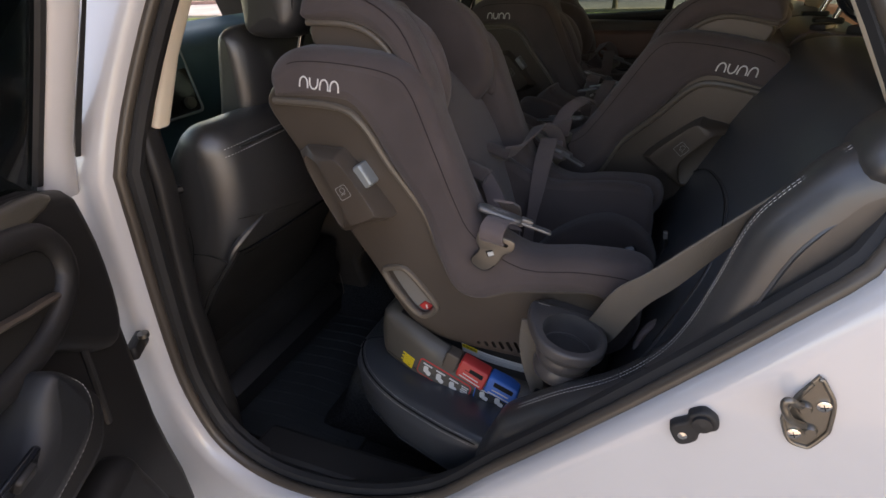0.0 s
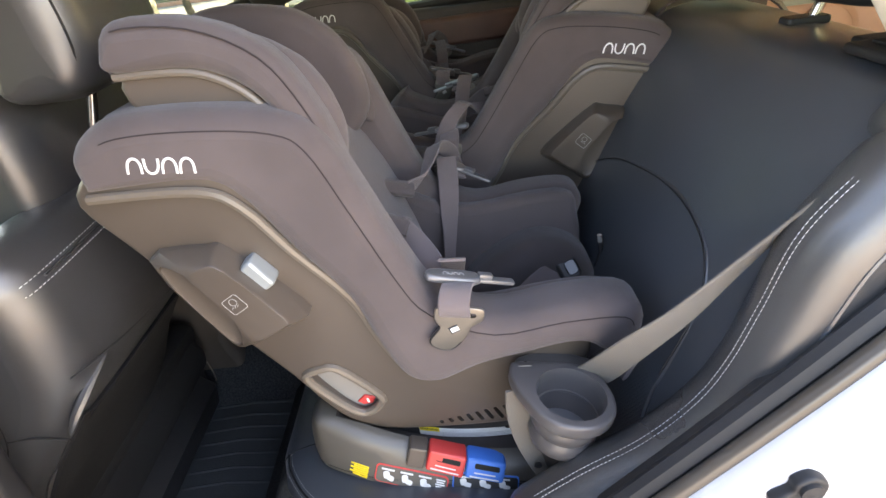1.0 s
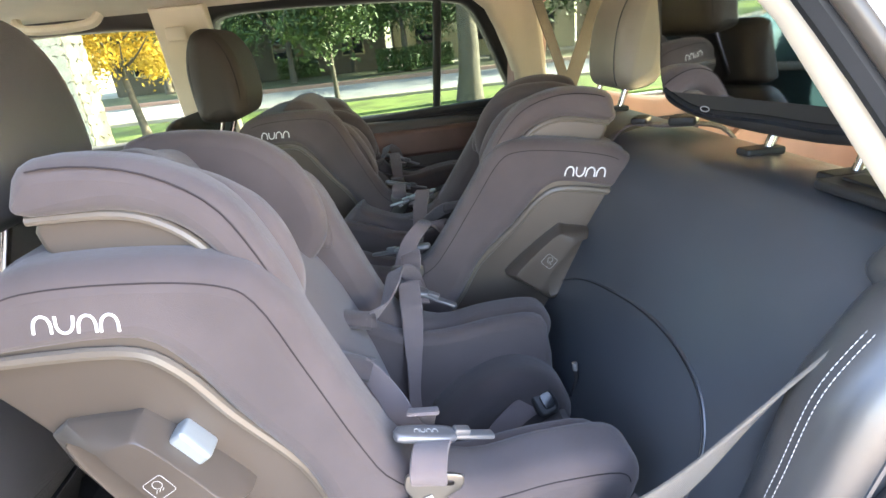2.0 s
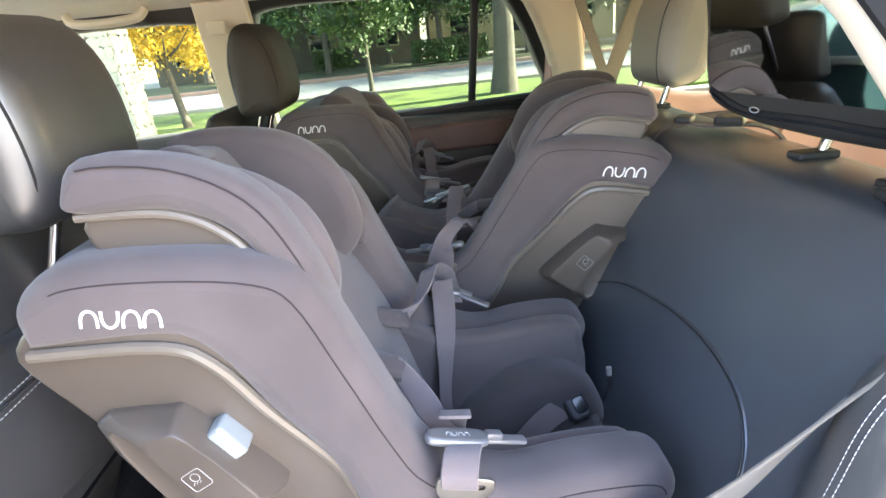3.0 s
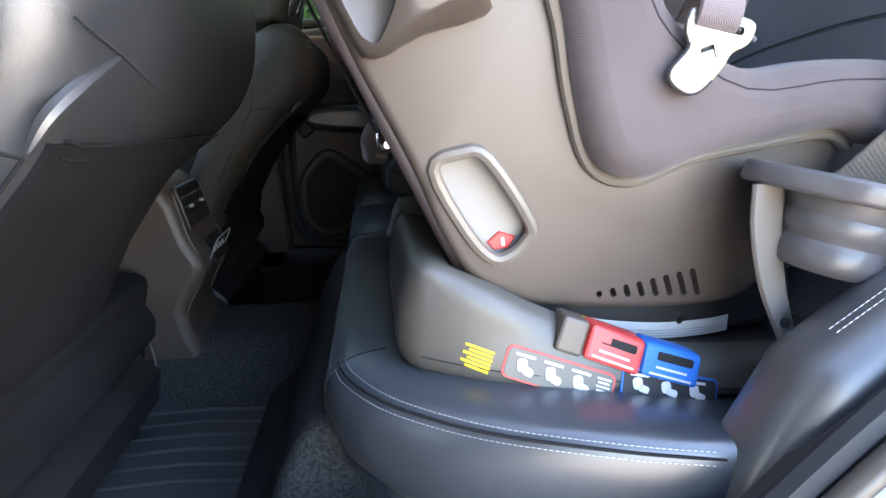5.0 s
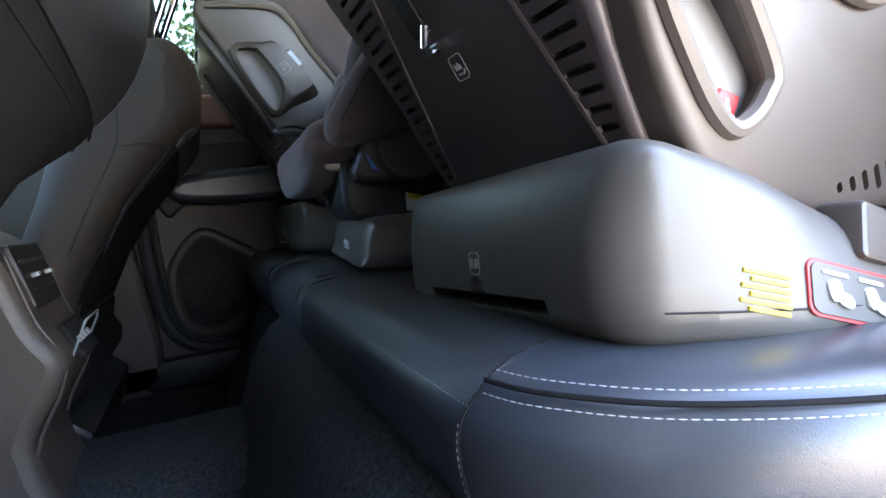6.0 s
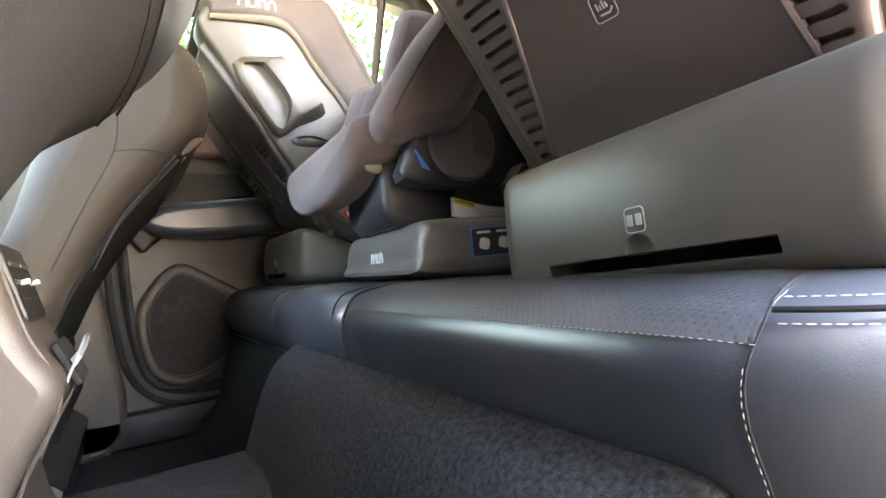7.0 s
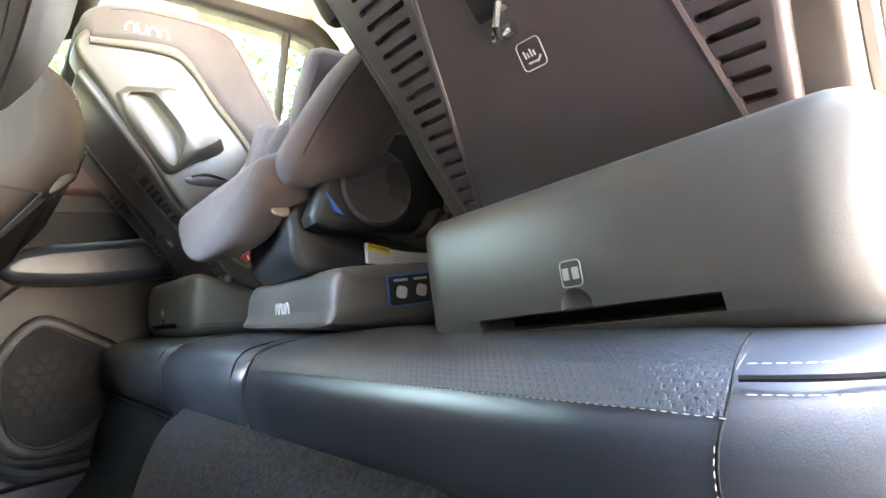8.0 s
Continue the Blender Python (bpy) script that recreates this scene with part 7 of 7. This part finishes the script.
def tree(x, y, h, r, crown_r, crown_z, material, n, seed, label, lean=(0, 0), leaf=0.10):
    rnd = random.Random(seed)
    t = thing("tree", label, "tree", "street trees", m=pose(x, y, 0))
    tb = B()
    pts = [Vector((lean[0] * k / 6 + 0.05 * r * rnd.uniform(-1, 1) * k, lean[1] * k / 6, -0.05 + h * k / 6)) for k in range(7)]
    tube(tb, pts, [r * (1.25 if k == 0 else 1 - 0.09 * k) for k in range(7)], 10)
    for k in range(9):
        a = rnd.uniform(0, 6.28)
        z = h * rnd.uniform(0.5, 0.98)
        ln = crown_r * rnd.uniform(0.5, 0.95)
        o = Vector((lean[0] * z / h, lean[1] * z / h, z))
        e = o + Vector((math.cos(a) * ln, math.sin(a) * ln, ln * rnd.uniform(0.3, 0.9)))
        mid = o.lerp(e, 0.5) + Vector((0, 0, -0.08 * ln))
        tube(tb, smooth([o, mid, e], 3, False), [r * 0.4, r * 0.36, r * 0.3, r * 0.24, r * 0.18, r * 0.12, r * 0.06], 6)
    part("trunk", tb, M_BARK, t)
    clumps = []
    for k in range(26):
        a, b = rnd.uniform(0, 6.28), rnd.uniform(-0.6, 1.0)
        q = rnd.uniform(0.25, 1.0)
        clumps.append((Vector((lean[0] + math.cos(a) * crown_r * q * math.sqrt(max(0.05, 1 - b * b)), lean[1] + math.sin(a) * crown_r * q * math.sqrt(max(0.05, 1 - b * b)), crown_z + b * crown_r * 0.75)), crown_r * rnd.uniform(0.18, 0.36)))
    verts, faces = [], []
    for k in range(n):
        c, cr = clumps[k % len(clumps)]
        p = c + Vector((rnd.gauss(0, 1), rnd.gauss(0, 1), rnd.gauss(0, 0.8))) * cr * 0.6
        u = Vector((rnd.gauss(0, 1), rnd.gauss(0, 1), rnd.gauss(0, 1))).normalized()
        v = u.cross(Vector((rnd.gauss(0, 1), rnd.gauss(0, 1), rnd.gauss(0, 1)))).normalized()
        s = leaf * rnd.uniform(0.6, 1.3)
        i = len(verts)
        verts += [p - u * s, p + v * s * 0.45, p + u * s, p - v * s * 0.45]
        faces.append((i, i + 1, i + 2, i + 3))
    me = bpy.data.meshes.new("crown")
    me.from_pydata([tuple(p) for p in verts], [], faces)
    me.transform(Matrix.Scale(K, 4))
    me.materials.append(material)
    c = new("crown", me)
    c.parent = t
    return t


tree(1.95, 11.2, 3.6, 0.25, 2.6, 4.6, M_LEAF, 6000, 1, "large grey-barked street tree on the verge", (0.1, 0))
tree(-0.95, 13.7, 2.4, 0.065, 1.55, 2.25, M_LEAF, 7000, 2, "slender staked green tree on the verge", leaf=0.08)
tree(-4.35, 10.8, 1.9, 0.085, 1.05, 1.70, M_LEAFY, 11000, 3, "young tree with yellow autumn leaves", (-0.3, 0.2), 0.04)
tree(1.2, 22.8, 3.0, 0.16, 2.4, 3.1, M_LEAF, 7000, 4, "dark green tree across the street")
tree(-3.4, 23, 3.0, 0.14, 2.6, 3.2, M_LEAF, 7000, 5, "dark green tree across the street")
tree(5.0, 24, 3.5, 0.18, 2.8, 3.4, M_LEAF, 7000, 6, "dark green tree across the street")
tree(-9, 25, 3.5, 0.18, 3.2, 3.6, M_LEAF, 7000, 7, "dark green tree across the street")
tree(7.2, 9.5, 4.0, 0.2, 2.8, 5.4, M_LEAF, 7000, 8, "tall green tree beyond the rear window")
tree(12, 21, 4.0, 0.2, 3.4, 4.4, M_LEAF, 7000, 9, "green tree further along the street")
tree(-9.5, 14, 3.0, 0.15, 2.2, 3.2, M_LEAFY, 6000, 10, "yellow autumn tree along the street")
for k, (tx, ty) in enumerate(((-7, 27.5), (-1.2, 28), (3.2, 29), (8.5, 28.5), (14, 28), (20, 27), (-14, 27))):
    tree(tx, ty, 3.2, 0.15, 3.0, 3.8, M_LEAF, 5000, 30 + k, "dark green tree in front of the houses", leaf=0.14)

# stone column with separate stones
col = thing("stone_column", "pale limestone porch column in sunlight", "column", m=pose(-4.95, 9.7, 0))
cb = B()
slab(cb, rrect(0, 0, 0.60, 0.60, 0.02), 0, 4.2, 0.02, 2, "xyz")
part("core", cb, M_MORTAR, col)
rnd = random.Random(5)
meshes = []
for k in range(8):
    b = B()
    slab(b, smooth([(-0.5 + rnd.uniform(-.04, .04), -0.45), (0.48, -0.5 + rnd.uniform(-.06, .06)), (0.5 + rnd.uniform(-.04, .04), 0.42), (-0.42, 0.5 + rnd.uniform(-.06, .06))], 3), 0.0, -0.035, 0.012, 2)
    bmesh.ops.recalc_face_normals(b, faces=b.faces[:])
    me = bpy.data.meshes.new("stone")
    b.to_mesh(me)
    b.free()
    me.transform(Matrix.Scale(K, 4))
    me.materials.append(M_STONE)
    meshes.append(me)
for face in range(2):
    z = 0.05
    while z < 4.1:
        hgt = rnd.uniform(0.12, 0.24)
        x = -0.30
        while x < 0.28:
            wd_ = min(rnd.uniform(0.14, 0.30), 0.31 - x)
            so = new("stone", rnd.choice(meshes))
            so.parent = col
            mloc = Matrix.Translation((x + wd_ / 2, -0.30, z + hgt / 2)) @ Matrix.Diagonal((wd_ * 0.93, 1.0, hgt * 0.92, 1))
            so.matrix_basis = put(Matrix.Rotation(radians(90 * face), 4, 'Z') @ mloc)
            x += wd_
        z += hgt


def house(x, y, wdt, dep, hgt, material, label):
    h = thing("house", label, "house", "houses across the street", m=pose(x, y, 0))
    part("wall", block(B(), (0, dep / 2, hgt / 2), (wdt, dep, hgt), 0.05), material, h)
    rb = B()
    slab(rb, [(-0.6, hgt), (dep / 2, hgt + 2.2), (dep + 0.6, hgt)], -wdt / 2 - 0.5, wdt / 2 + 0.5, 0.02, 1, "yzx")
    part("roof", rb, M_ROOF, h)
    n = max(2, int(wdt / 3.2))
    for k in range(n):
        cx = -wdt / 2 + (k + 0.5) * wdt / n
        wi = part("window", block(B(), (cx, -0.02, 1.5), (1.2, 0.12, 1.3), 0.03), M_HOUSE2, h)
        part("pane", block(B(), (cx, -0.07, 1.5), (1.05, 0.06, 1.15), 0.01), M_SCREEN, wi)
    part("door", block(B(), (wdt * 0.18, -0.03, 1.05), (1.0, 0.12, 2.1), 0.02), M_WOOD, h)
    return h


house(-6.5, 30, 14, 9, 3.4, M_HOUSE, "dark brown house across the street")
house(6.5, 34, 11, 9, 3.4, M_HOUSE2, "tan stucco house across the street")
house(21, 32, 13, 9, 3.4, M_HOUSE, "brown house further along the street")
for k, (hx, hy) in enumerate(((0.9, 22.6), (2.2, 23.0), (-3.5, 25.5))):
    rnd = random.Random(40 + k)
    verts, faces = [], []
    for i in range(2200):
        p = Vector((rnd.uniform(-0.9, 0.9), rnd.uniform(-0.4, 0.4), rnd.uniform(0.1, 0.95)))
        u = Vector((rnd.gauss(0, 1), rnd.gauss(0, 1), rnd.gauss(0, 1))).normalized()
        v = u.cross(Vector((rnd.gauss(0, 1), rnd.gauss(0, 1), rnd.gauss(0, 1)))).normalized()
        j = len(verts)
        verts += [p - u * 0.06, p + v * 0.035, p + u * 0.06, p - v * 0.035]
        faces.append((j, j + 1, j + 2, j + 3))
    me = bpy.data.meshes.new("hedge")
    me.from_pydata([tuple(p) for p in verts], [], faces)
    me.transform(Matrix.Scale(K, 4))
    me.materials.append(M_LEAF)
    hg = tagged(new("hedge", me), "clipped dark green hedge by the far lawn", "hedge", "hedges")
    hg.matrix_basis = put(pose(hx, hy, 0.12))

# unseen wall, added to keep direct sun off the open door and jamb
hw = B()
block(hw, (2.7, -0.20, 1.35), (0.3, 1.64, 2.7), 0.03)
solo("sun_block_wall", hw, M_HOUSE2, "added plain tan wall behind the car, blocking the sun", "wall", kind="structure")
